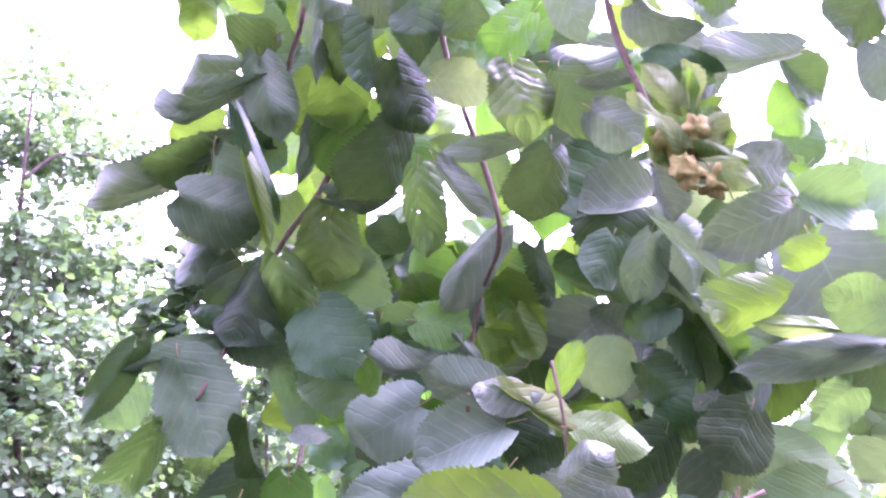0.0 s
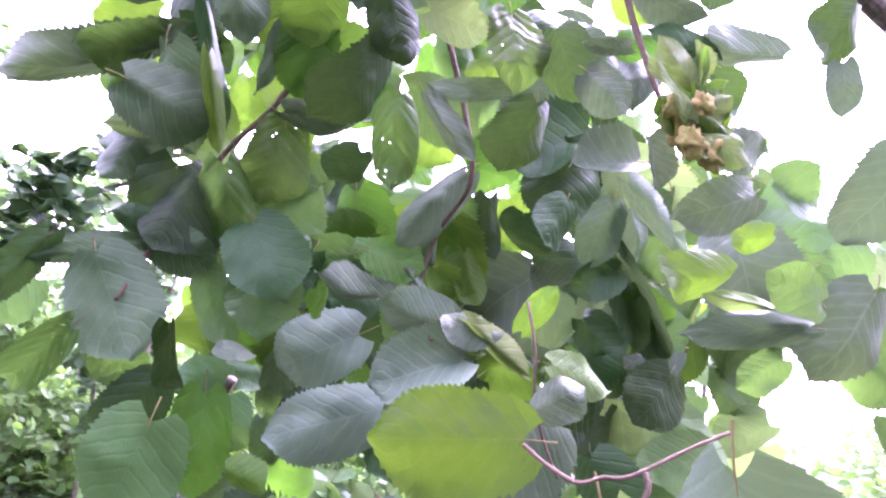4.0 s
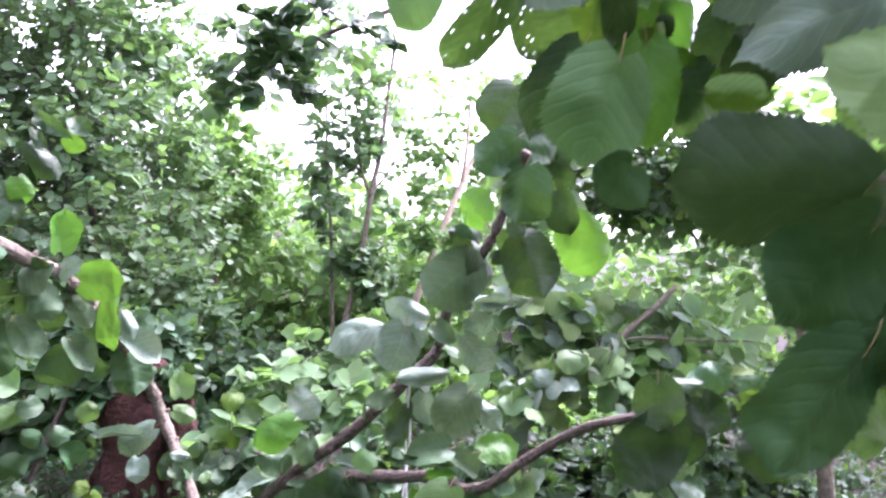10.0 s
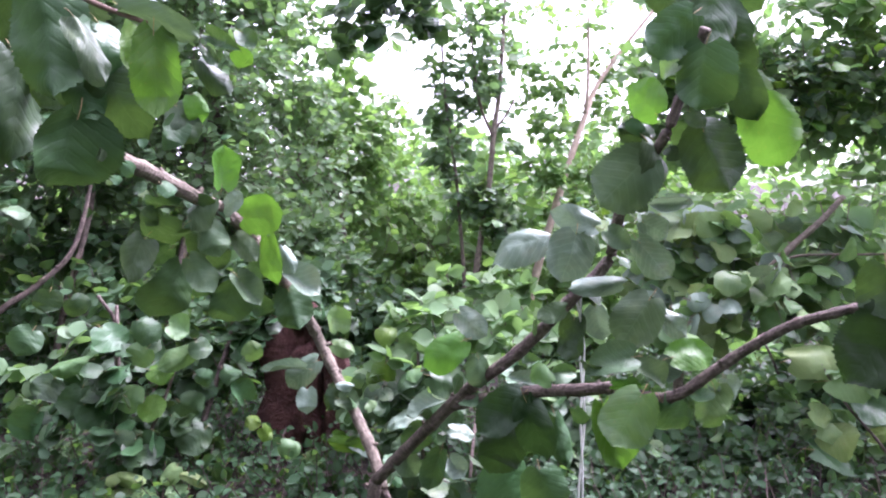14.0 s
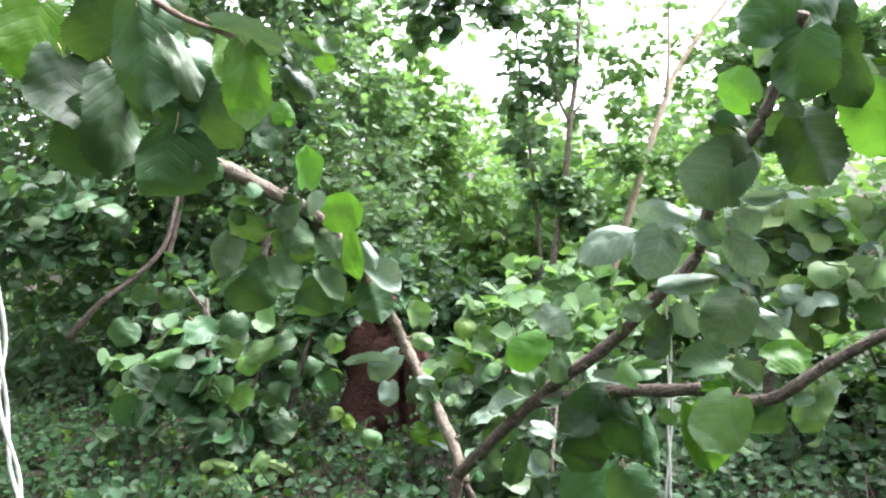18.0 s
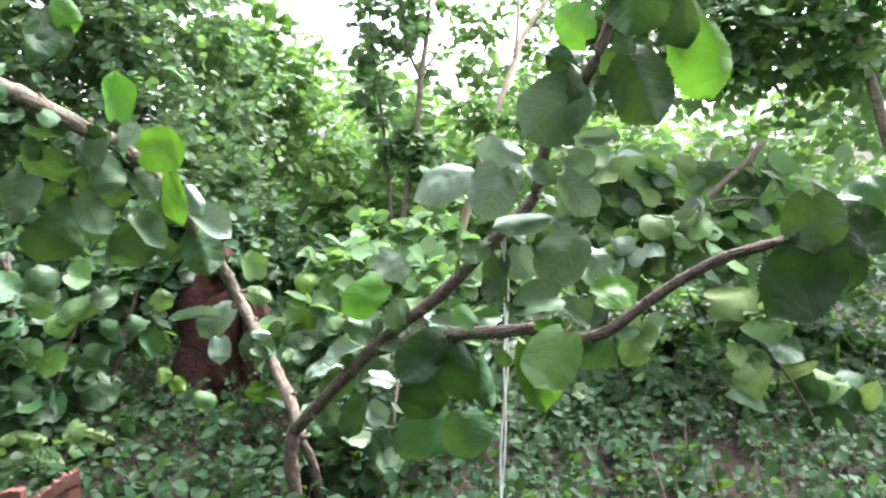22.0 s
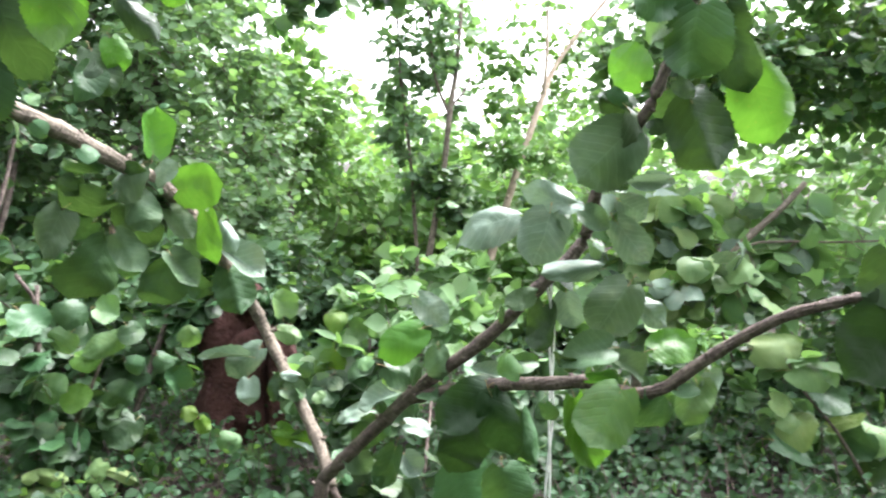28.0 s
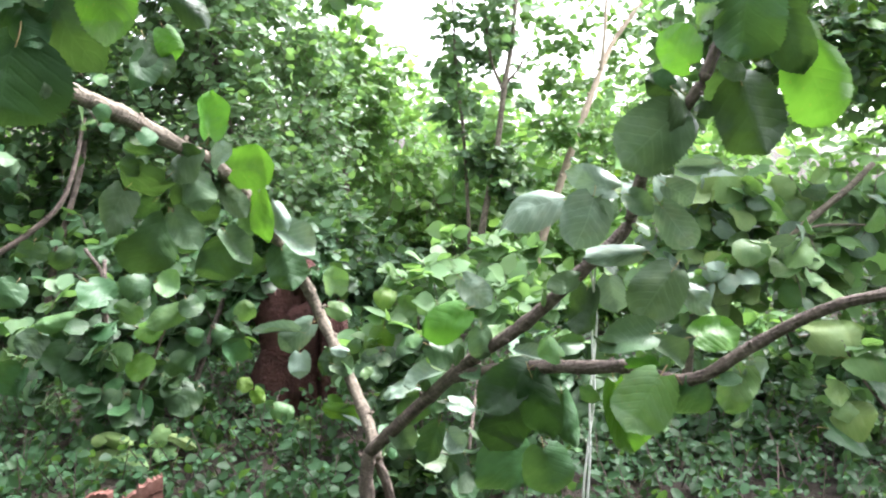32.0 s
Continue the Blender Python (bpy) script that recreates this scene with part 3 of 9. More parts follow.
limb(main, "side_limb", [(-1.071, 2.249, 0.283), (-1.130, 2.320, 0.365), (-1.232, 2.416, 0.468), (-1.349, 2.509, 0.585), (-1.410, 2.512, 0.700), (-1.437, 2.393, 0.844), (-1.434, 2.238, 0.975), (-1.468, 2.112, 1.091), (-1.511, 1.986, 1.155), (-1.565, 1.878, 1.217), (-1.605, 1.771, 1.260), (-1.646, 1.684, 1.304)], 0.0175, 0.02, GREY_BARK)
limb(main, "trunk", [(-1.083, 2.220, 0.320), (-1.091, 2.215, 0.237), (-1.078, 2.217, 0.101), (-1.065, 2.242, -0.215), (-1.047, 2.234, -0.617)], 0.019, 0.022)
limb(main, "stem", [(-1.071, 2.249, 0.283), (-1.041, 2.278, 0.161), (-1.029, 2.307, -0.068), (-1.013, 2.293, -0.624)], 0.013, 0.016)
leaf(main, (-0.285, 1.869, 1.532), (-0.371, 1.841, 1.454), 0.097, (-0.23, -0.95, -0.21), "g", shape=6)
leaf(main, (-0.260, 1.849, 1.467), (-0.275, 1.850, 1.341), 0.128, (-0.36, -0.88, -0.31), "g", shape=5)
leaf(main, (-0.236, 1.926, 1.604), (-0.256, 1.877, 1.476), 0.104, (-0.07, -0.91, -0.41), "g", shape=1)
leaf(main, (-0.300, 1.946, 1.664), (-0.349, 1.924, 1.552), 0.125, (-0.43, -0.87, -0.26), "g", shape=0)
leaf(main, (-0.200, 1.986, 1.648), (-0.154, 1.973, 1.555), 0.112, (-0.44, -0.70, -0.56), "g", shape=3)
leaf(main, (-0.186, 1.926, 1.425), (-0.148, 1.920, 1.323), 0.078, (-0.23, -0.91, -0.35), "g", shape=0)
leaf(main, (-0.142, 1.934, 1.361), (-0.075, 1.942, 1.225), 0.120, (-0.10, -0.99, 0.11), "v", shape=1)
leaf(main, (-0.160, 1.961, 1.421), (-0.113, 1.981, 1.365), 0.047, (-0.42, -0.89, -0.17), "s", shape=1)
leaf(main, (-0.254, 1.907, 1.308), (-0.190, 1.916, 1.176), 0.139, (0.33, -0.94, -0.05), "g", shape=5)
leaf(main, (-0.364, 1.925, 1.247), (-0.461, 1.892, 1.144), 0.136, (0.31, -0.94, 0.13), "m", shape=0)
leaf(main, (-0.362, 1.907, 1.280), (-0.304, 1.929, 1.187), 0.083, (0.35, -0.72, 0.59), "m", shape=1)
leaf(main, (-0.344, 1.922, 1.339), (-0.415, 1.929, 1.396), 0.086, (-0.28, -0.92, -0.29), "v", shape=1)
leaf(main, (-0.352, 1.955, 1.292), (-0.422, 1.923, 1.314), 0.054, (0.16, -0.97, 0.17), "g", shape=5)
leaf(main, (-0.292, 1.947, 1.329), (-0.266, 1.960, 1.257), 0.082, (-0.22, -0.92, -0.32), "g", shape=1)
leaf(main, (-0.192, 1.946, 1.492), (-0.170, 1.960, 1.410), 0.071, (-0.34, -0.85, -0.39), "g", shape=3)
leaf(main, (-0.214, 1.954, 1.571), (-0.176, 1.937, 1.479), 0.070, (0.00, -0.94, -0.34), "g", shape=1)
leaf(main, (-0.276, 2.003, 1.155), (-0.352, 2.000, 1.145), 0.033, (-0.03, -0.99, -0.13), "s", shape=2)
leaf(main, (-0.311, 2.024, 1.161), (-0.253, 2.018, 1.147), 0.032, (-0.11, -0.99, 0.03), "s", shape=0)
leaf(main, (-0.365, 2.007, 1.107), (-0.304, 2.016, 1.072), 0.058, (-0.17, -0.95, 0.27), "s", shape=0)
leaf(main, (-0.569, 1.946, 1.070), (-0.691, 1.899, 1.048), 0.088, (0.03, -0.72, 0.70), "s", shape=3)
leaf(main, (-0.467, 1.948, 1.096), (-0.562, 1.932, 1.130), 0.059, (-0.07, -0.99, 0.12), "s", shape=3)
leaf(main, (-0.508, 1.932, 1.079), (-0.535, 1.918, 0.970), 0.114, (0.50, -0.78, 0.36), "s", shape=0)
leaf(main, (-0.493, 1.947, 1.070), (-0.445, 1.972, 1.052), 0.052, (0.06, -0.83, 0.56), "m", shape=3)
leaf(main, (-0.440, 1.962, 1.087), (-0.393, 1.937, 1.055), 0.050, (-0.19, -0.95, 0.23), "m", shape=2)
leaf(main, (-0.372, 1.971, 1.065), (-0.303, 1.964, 0.976), 0.073, (-0.36, -0.89, 0.27), "s", shape=3)
leaf(main, (-0.406, 1.960, 0.966), (-0.504, 1.906, 0.963), 0.047, (0.05, -0.97, 0.22), "s", shape=1)
leaf(main, (-0.532, 1.986, 0.900), (-0.582, 1.945, 0.887), 0.047, (0.15, -0.93, 0.34), "m", shape=3)
leaf(main, (-0.345, 1.907, 0.948), (-0.405, 1.868, 0.852), 0.108, (0.10, -0.88, 0.47), "m", shape=5)
leaf(main, (-0.326, 1.940, 0.911), (-0.257, 1.930, 0.869), 0.050, (-0.05, -0.83, 0.56), "s", shape=5)
leaf(main, (-0.466, 2.072, 0.893), (-0.444, 2.075, 0.812), 0.068, (-0.28, -0.84, 0.46), "s", shape=2)
leaf(main, (-0.512, 2.033, 0.872), (-0.525, 1.988, 0.775), 0.079, (-0.46, -0.89, 0.02), "g", shape=0)
leaf(main, (-0.378, 1.852, 0.829), (-0.468, 1.806, 0.812), 0.073, (-0.01, -0.81, 0.58), "m", shape=2)
leaf(main, (-0.304, 1.796, 0.847), (-0.223, 1.832, 0.859), 0.072, (-0.14, -0.87, 0.48), "v", shape=6)
leaf(main, (-0.372, 1.863, 0.808), (-0.300, 1.871, 0.771), 0.052, (0.03, -0.72, 0.70), "m", shape=2)
leaf(main, (-0.803, 2.065, 0.863), (-0.730, 2.058, 0.808), 0.068, (-0.03, -0.94, 0.33), "s", shape=6)
leaf(main, (-0.787, 2.041, 0.797), (-0.879, 1.990, 0.751), 0.090, (0.11, -0.85, 0.52), "v", shape=3)
leaf(main, (-0.887, 2.098, 0.682), (-0.790, 2.093, 0.661), 0.091, (0.37, -0.76, 0.54), "g", shape=5)
leaf(main, (-0.744, 2.027, 0.756), (-0.731, 2.016, 0.681), 0.060, (0.23, -0.76, 0.60), "m", shape=1)
leaf(main, (-0.658, 1.989, 0.719), (-0.588, 2.010, 0.712), 0.033, (0.09, -0.70, 0.70), "s", shape=2)
# d tones here: shade of the upper leaves painted into the colour
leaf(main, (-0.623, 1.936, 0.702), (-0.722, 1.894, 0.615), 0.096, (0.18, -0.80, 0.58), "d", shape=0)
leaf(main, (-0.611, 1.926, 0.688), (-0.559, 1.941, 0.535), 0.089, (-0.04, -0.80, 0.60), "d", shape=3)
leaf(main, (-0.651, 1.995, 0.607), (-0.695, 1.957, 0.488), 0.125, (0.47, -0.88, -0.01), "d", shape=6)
leaf(main, (-0.690, 2.102, 0.460), (-0.657, 2.092, 0.323), 0.170, (0.55, -0.80, 0.24), "g", shape=3)
leaf(main, (-0.589, 2.046, 0.480), (-0.556, 2.015, 0.374), 0.121, (0.16, -0.97, 0.20), "g", shape=1)
leaf(main, (-0.363, 1.750, 0.780), (-0.417, 1.699, 0.689), 0.107, (0.05, -0.80, 0.59), "u", shape=1)
leaf(main, (-0.418, 1.827, 0.770), (-0.358, 1.830, 0.765), 0.033, (-0.06, -0.98, -0.19), "v", shape=1)
leaf(main, (-0.321, 1.796, 0.754), (-0.273, 1.817, 0.676), 0.078, (-0.04, -0.99, 0.10), "g", shape=3)
leaf(main, (-0.440, 1.903, 0.707), (-0.393, 1.903, 0.561), 0.091, (0.18, -0.85, 0.49), "v", shape=2)
leaf(main, (-0.551, 1.997, 0.635), (-0.513, 1.977, 0.521), 0.059, (0.14, -0.73, 0.67), "g", shape=1)
leaf(main, (-0.209, 1.851, 0.784), (-0.248, 1.807, 0.716), 0.073, (-0.36, -0.65, 0.67), "u", shape=5)
leaf(main, (-0.192, 1.850, 0.796), (-0.149, 1.871, 0.746), 0.044, (-0.21, -0.82, 0.53), "s", shape=3)
leaf(main, (-0.213, 1.846, 0.768), (-0.172, 1.856, 0.642), 0.026, (0.15, -0.72, 0.67), "s", shape=3)
leaf(main, (-0.962, 2.161, 0.449), (-0.892, 2.165, 0.524), 0.087, (0.46, -0.88, -0.11), "g", shape=5)
leaf(main, (-0.998, 2.195, 0.432), (-0.952, 2.183, 0.359), 0.073, (-0.02, -0.83, 0.56), "m", shape=2)
leaf(main, (-0.866, 2.136, 0.464), (-0.896, 2.121, 0.358), 0.066, (0.05, -0.98, 0.21), "g", shape=2)
leaf(main, (-0.849, 2.161, 0.437), (-0.805, 2.151, 0.390), 0.062, (0.02, -0.82, 0.57), "s", shape=2)
leaf(main, (-0.838, 2.134, 0.533), (-0.775, 2.157, 0.511), 0.052, (0.18, -0.60, 0.78), "s", shape=6)
leaf(main, (-0.860, 2.142, 0.609), (-0.958, 2.120, 0.561), 0.077, (-0.02, -0.51, 0.86), "s", shape=2)
leaf(main, (-0.944, 2.191, 0.539), (-1.038, 2.168, 0.512), 0.054, (0.19, -0.70, 0.69), "s", shape=0)
leaf(main, (-1.351, 2.587, 0.675), (-1.351, 2.587, 0.763), 0.089, (0.56, -0.64, 0.53), "u", shape=2)
leaf(main, (-1.374, 2.597, 0.624), (-1.296, 2.613, 0.601), 0.065, (0.31, -0.74, 0.59), "u", shape=5)
leaf(main, (-1.403, 2.417, 0.582), (-1.539, 2.385, 0.576), 0.040, (0.29, -0.56, 0.78), "s", shape=2)
leaf(main, (-1.367, 2.448, 0.602), (-1.467, 2.399, 0.519), 0.088, (0.46, -0.75, 0.48), "s", shape=3)
leaf(main, (-1.294, 2.423, 0.531), (-1.309, 2.397, 0.454), 0.050, (-0.02, -0.99, 0.16), "g", shape=6)
leaf(main, (-1.269, 2.395, 0.499), (-1.203, 2.399, 0.481), 0.072, (0.30, -0.65, 0.70), "m", shape=2)
leaf(main, (-1.232, 2.411, 0.533), (-1.279, 2.396, 0.550), 0.036, (0.30, -0.72, 0.62), "s", shape=1)
leaf(main, (-1.371, 2.378, 0.527), (-1.354, 2.353, 0.458), 0.068, (0.45, -0.65, 0.61), "s", shape=3)
leaf(main, (-1.178, 2.370, 0.362), (-1.281, 2.328, 0.378), 0.057, (0.32, -0.95, -0.01), "y", shape=6)
leaf(main, (-1.216, 2.363, 0.365), (-1.132, 2.385, 0.354), 0.047, (0.23, -0.49, 0.84), "s", shape=5)
leaf(main, (-1.456, 2.043, 1.176), (-1.452, 2.049, 1.288), 0.088, (0.87, -0.48, 0.08), "v", shape=2)
leaf(main, (-1.433, 2.107, 1.090), (-1.323, 2.133, 1.106), 0.117, (0.51, -0.85, -0.15), "v", shape=6)
leaf(main, (-1.471, 2.014, 1.148), (-1.536, 1.973, 1.083), 0.094, (0.11, -0.69, 0.71), "m", shape=1)
leaf(main, (-1.469, 2.057, 1.112), (-1.403, 2.051, 1.159), 0.058, (0.42, -0.78, 0.46), "s", shape=6)
leaf(main, (-1.490, 2.026, 1.082), (-1.454, 2.002, 1.001), 0.086, (0.25, -0.88, 0.41), "m", shape=1)
leaf(main, (-1.531, 1.962, 1.136), (-1.631, 1.937, 1.116), 0.050, (0.54, -0.60, -0.60), "g", shape=3)
leaf(main, (-1.548, 1.997, 1.071), (-1.664, 1.982, 1.008), 0.109, (0.65, -0.63, -0.42), "g", shape=1)
leaf(main, (-1.641, 1.962, 1.036), (-1.688, 1.915, 0.935), 0.108, (0.12, -0.74, 0.66), "m", shape=3)
leaf(main, (-1.583, 2.045, 0.958), (-1.614, 1.998, 0.804), 0.147, (0.88, -0.41, -0.25), "g", shape=3)
leaf(main, (-1.553, 2.032, 0.978), (-1.478, 2.025, 0.893), 0.078, (0.37, -0.83, 0.42), "m", shape=0)
leaf(main, (-1.513, 2.210, 0.893), (-1.573, 2.182, 0.769), 0.118, (0.71, -0.67, -0.21), "g", shape=2)
leaf(main, (-1.500, 2.187, 0.914), (-1.414, 2.166, 0.834), 0.072, (0.47, -0.69, 0.55), "m", shape=2)
leaf(main, (-1.386, 2.166, 1.032), (-1.373, 2.167, 0.891), 0.063, (0.04, -0.98, 0.19), "v", shape=6)
leaf(main, (-1.447, 2.211, 0.968), (-1.463, 2.210, 0.889), 0.050, (0.53, -0.71, 0.46), "u", shape=0)
leaf(main, (-1.390, 2.286, 0.919), (-1.287, 2.299, 0.847), 0.086, (0.43, -0.65, 0.63), "s", shape=2)
leaf(main, (-1.419, 2.349, 0.854), (-1.376, 2.341, 0.729), 0.118, (0.60, -0.80, -0.01), "g", shape=5)
leaf(main, (-1.392, 2.272, 0.996), (-1.346, 2.256, 0.929), 0.048, (0.49, -0.70, 0.53), "s", shape=1)
leaf(main, (-1.459, 2.118, 1.038), (-1.395, 2.114, 0.969), 0.063, (0.21, -0.93, 0.29), "m", shape=6)
leaf(main, (-1.554, 2.066, 1.051), (-1.527, 2.060, 0.986), 0.073, (0.57, -0.81, -0.13), "g", shape=1)
leaf(main, (-1.605, 1.964, 1.117), (-1.629, 1.951, 1.074), 0.056, (0.54, -0.83, -0.14), "g", shape=1)
leaf(main, (-1.530, 2.331, 0.830), (-1.486, 2.352, 0.769), 0.075, (0.39, -0.91, -0.14), "g", shape=2)
leaf(main, (-1.534, 2.171, 0.996), (-1.581, 2.163, 0.932), 0.075, (0.39, -0.92, -0.02), "g", shape=3)
leaf(main, (-1.438, 2.304, 0.962), (-1.377, 2.289, 0.943), 0.055, (0.39, -0.82, 0.43), "m", shape=5)
leaf(main, (-1.629, 2.054, 1.003), (-1.675, 2.034, 0.958), 0.066, (0.67, -0.70, -0.27), "g", shape=5)
leaf(main, (-1.593, 2.175, 0.926), (-1.611, 2.149, 0.849), 0.078, (0.60, -0.79, -0.12), "g", shape=1)
leaf(main, (0.024, 1.674, 1.059), (0.029, 1.653, 0.967), 0.097, (-0.25, -0.95, 0.10), "g", shape=0)
# the arm's end uses d to paint in the overhead canopy's shade
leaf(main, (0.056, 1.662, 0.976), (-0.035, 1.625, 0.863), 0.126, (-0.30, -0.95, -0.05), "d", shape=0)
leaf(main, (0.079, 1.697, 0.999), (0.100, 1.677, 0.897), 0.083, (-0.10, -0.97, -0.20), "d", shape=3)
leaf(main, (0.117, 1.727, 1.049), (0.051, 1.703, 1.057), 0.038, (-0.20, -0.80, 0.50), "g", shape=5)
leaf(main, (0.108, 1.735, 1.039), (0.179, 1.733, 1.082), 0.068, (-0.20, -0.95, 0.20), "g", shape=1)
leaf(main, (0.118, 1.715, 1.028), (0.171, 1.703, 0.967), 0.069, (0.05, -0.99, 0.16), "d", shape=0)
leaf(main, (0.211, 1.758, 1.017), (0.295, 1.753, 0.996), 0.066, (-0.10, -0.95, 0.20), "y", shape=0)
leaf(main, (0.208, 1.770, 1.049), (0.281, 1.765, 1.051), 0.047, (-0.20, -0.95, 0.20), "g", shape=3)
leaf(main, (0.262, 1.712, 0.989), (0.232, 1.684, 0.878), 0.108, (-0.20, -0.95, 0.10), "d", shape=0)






dress(main, [(-1.083, 2.220, 0.320), (-0.923, 2.134, 0.505), (-0.780, 2.071, 0.661), (-0.646, 2.040, 0.777), (-0.514, 2.014, 0.925), (-0.437, 2.028, 1.015), (-0.412, 1.971, 1.138), (-0.365, 1.955, 1.230), (-0.322, 1.926, 1.304), (-0.285, 1.903, 1.423), (-0.261, 1.859, 1.501)], 26, 0.052, 3, "ggugg")
dress(main, [(-0.826, 2.092, 0.609), (-0.733, 2.040, 0.652), (-0.606, 1.955, 0.705), (-0.485, 1.887, 0.739), (-0.419, 1.864, 0.754), (-0.341, 1.821, 0.752), (-0.285, 1.797, 0.774), (-0.221, 1.782, 0.834), (-0.156, 1.765, 0.891), (-0.099, 1.735, 0.937), (-0.040, 1.703, 0.968), (0.029, 1.704, 0.992), (0.080, 1.691, 1.025)], 8, 0.05, 4, "ggugg")
dress(main, [(-1.071, 2.249, 0.283), (-1.130, 2.320, 0.365), (-1.232, 2.416, 0.468), (-1.349, 2.509, 0.585), (-1.410, 2.512, 0.700), (-1.437, 2.393, 0.844), (-1.434, 2.238, 0.975), (-1.468, 2.112, 1.091), (-1.511, 1.986, 1.155), (-1.565, 1.878, 1.217), (-1.605, 1.771, 1.260), (-1.646, 1.684, 1.304)], 16, 0.052, 5, "ggugg")


# ---- the hazel whose boughs hang close by ----
canopy = thing("hazel_tree", (0.9, 0.9, 0.0), "hazel with drooping boughs, broad toothed leaves and nuts", "tree")
limb(canopy, "stem", [(0.9, 0.9, -0.02), (0.9, 0.96, 1.1), (0.72, 1.0, 1.95), (0.3, 1.02, 2.25), (-0.25, 1.05, 2.32)], 0.024, 0.008)
limb(canopy, "twig", [(-0.140, 0.917, 2.217), (-0.139, 0.949, 2.091), (-0.137, 0.973, 1.919), (-0.165, 0.995, 1.830), (-0.209, 1.009, 1.764), (-0.256, 1.030, 1.673), (-0.266, 1.002, 1.619), (-0.269, 0.970, 1.582)], 0.004, 0.002, TWIG, 0.12, 7)
limb(canopy, "twig", [(-0.188, 0.891, 2.143), (-0.189, 0.925, 2.012), (-0.205, 0.948, 1.961), (-0.211, 0.966, 1.929)], 0.004, 0.002, TWIG, 0.12, 7)
limb(canopy, "twig", [(0.083, 0.726, 2.048), (0.104, 0.734, 1.941), (0.115, 0.740, 1.882), (0.134, 0.727, 1.819), (0.151, 0.711, 1.766)], 0.0035, 0.002, TWIG, 0.12, 7)
limb(canopy, "twig", [(0.077, 0.753, 1.625), (0.084, 0.741, 1.592), (0.089, 0.740, 1.557), (0.098, 0.737, 1.531), (0.111, 0.734, 1.507)], 0.0011, 0.0011, TWIG, 0.12, 7)
limb(canopy, "twig", [(-0.061, 0.840, 2.134), (-0.028, 0.871, 1.940), (0.019, 0.867, 1.809), (0.036, 0.865, 1.741), (0.020, 0.917, 1.697), (0.012, 0.912, 1.632), (0.018, 0.800, 1.588)], 0.0032, 0.0015, TWIG, 0.12, 7)
limb(canopy, "twig", [(-0.026, 0.831, 1.377), (0.014, 0.797, 1.380), (0.039, 0.775, 1.383), (0.093, 0.770, 1.379), (0.104, 0.769, 1.356), (0.084, 0.771, 1.319), (0.056, 0.774, 1.281)], 0.0012, 0.0014, TWIG, 0.12, 7, steps=2)
limb(canopy, "twig", [(0.066, 0.670, 1.528), (0.074, 0.649, 1.521), (0.089, 0.637, 1.515), (0.103, 0.636, 1.520), (0.118, 0.635, 1.523), (0.154, 0.641, 1.543), (0.181, 0.648, 1.556)], 0.0014, 0.0011, TWIG, 0.12, 7)
limb(canopy, "twig", [(0.109, 0.636, 1.498), (0.120, 0.629, 1.506), (0.126, 0.629, 1.518), (0.126, 0.634, 1.526)], 0.0017, 0.0016, TWIG, 0.12, 7)
limb(canopy, "twig", [(0.207, 0.760, 1.187), (0.179, 0.762, 1.216), (0.139, 0.766, 1.248), (0.151, 0.767, 1.282), (0.158, 0.767, 1.291)], 0.003, 0.002, TWIG, 0.12, 7)
limb(canopy, "twig", [(0.139, 0.766, 1.248), (0.106, 0.786, 1.216), (0.068, 0.828, 1.215)], 0.002, 0.0015, TWIG, 0.12, 7)
# tones go paler rightwards and greyer upper left, painting in the light's fall
leaf(canopy, (0.115, 0.876, 1.637), (0.161, 0.874, 1.627), 0.054, (-0.18, -0.98, -0.12), "q", shape=3)
leaf(canopy, (0.043, 0.797, 1.607), (0.103, 0.803, 1.568), 0.021, (-0.26, -0.92, -0.28), "k", shape=1)
leaf(canopy, (0.082, 0.779, 1.605), (0.097, 0.750, 1.638), 0.021, (-0.10, -0.99, -0.07), "y", shape=6)
leaf(canopy, (0.093, 0.724, 1.581), (0.146, 0.729, 1.576), 0.029, (-0.14, -0.94, 0.32), "q", shape=3)
leaf(canopy, (0.251, 0.872, 1.602), (0.224, 0.868, 1.552), 0.066, (0.04, -0.99, -0.15), "m", shape=6)
leaf(canopy, (0.293, 0.741, 1.645), (0.205, 0.742, 1.628), 0.028, (-0.42, -0.91, -0.00), "p", shape=3)
leaf(canopy, (0.276, 0.747, 1.619), (0.254, 0.771, 1.592), 0.031, (-0.51, -0.86, 0.08), "u", shape=5)
leaf(canopy, (0.290, 0.758, 1.657), (0.221, 0.755, 1.661), 0.016, (-0.40, -0.92, -0.02), "k", shape=5)
leaf(canopy, (0.250, 0.789, 1.685), (0.197, 0.765, 1.658), 0.043, (-0.16, -0.88, -0.44), "y", shape=1)
leaf(canopy, (0.185, 0.882, 1.713), (0.267, 0.912, 1.614), 0.040, (-0.48, -0.84, -0.25), "m", shape=2)
leaf(canopy, (0.166, 0.851, 1.747), (0.149, 0.858, 1.684), 0.041, (-0.50, -0.86, -0.10), "m", shape=5)
leaf(canopy, (0.243, 0.753, 1.744), (0.181, 0.740, 1.707), 0.045, (-0.24, -0.89, -0.40), "p", shape=0)
leaf(canopy, (0.187, 0.867, 1.687), (0.147, 0.874, 1.663), 0.037, (-0.19, -0.97, -0.17), "g", shape=2)
leaf(canopy, (0.312, 0.756, 1.671), (0.260, 0.740, 1.682), 0.043, (-0.44, -0.89, -0.12), "u", shape=0)
leaf(canopy, (0.270, 0.762, 1.719), (0.243, 0.769, 1.704), 0.025, (-0.30, -0.88, -0.37), "y", shape=1)
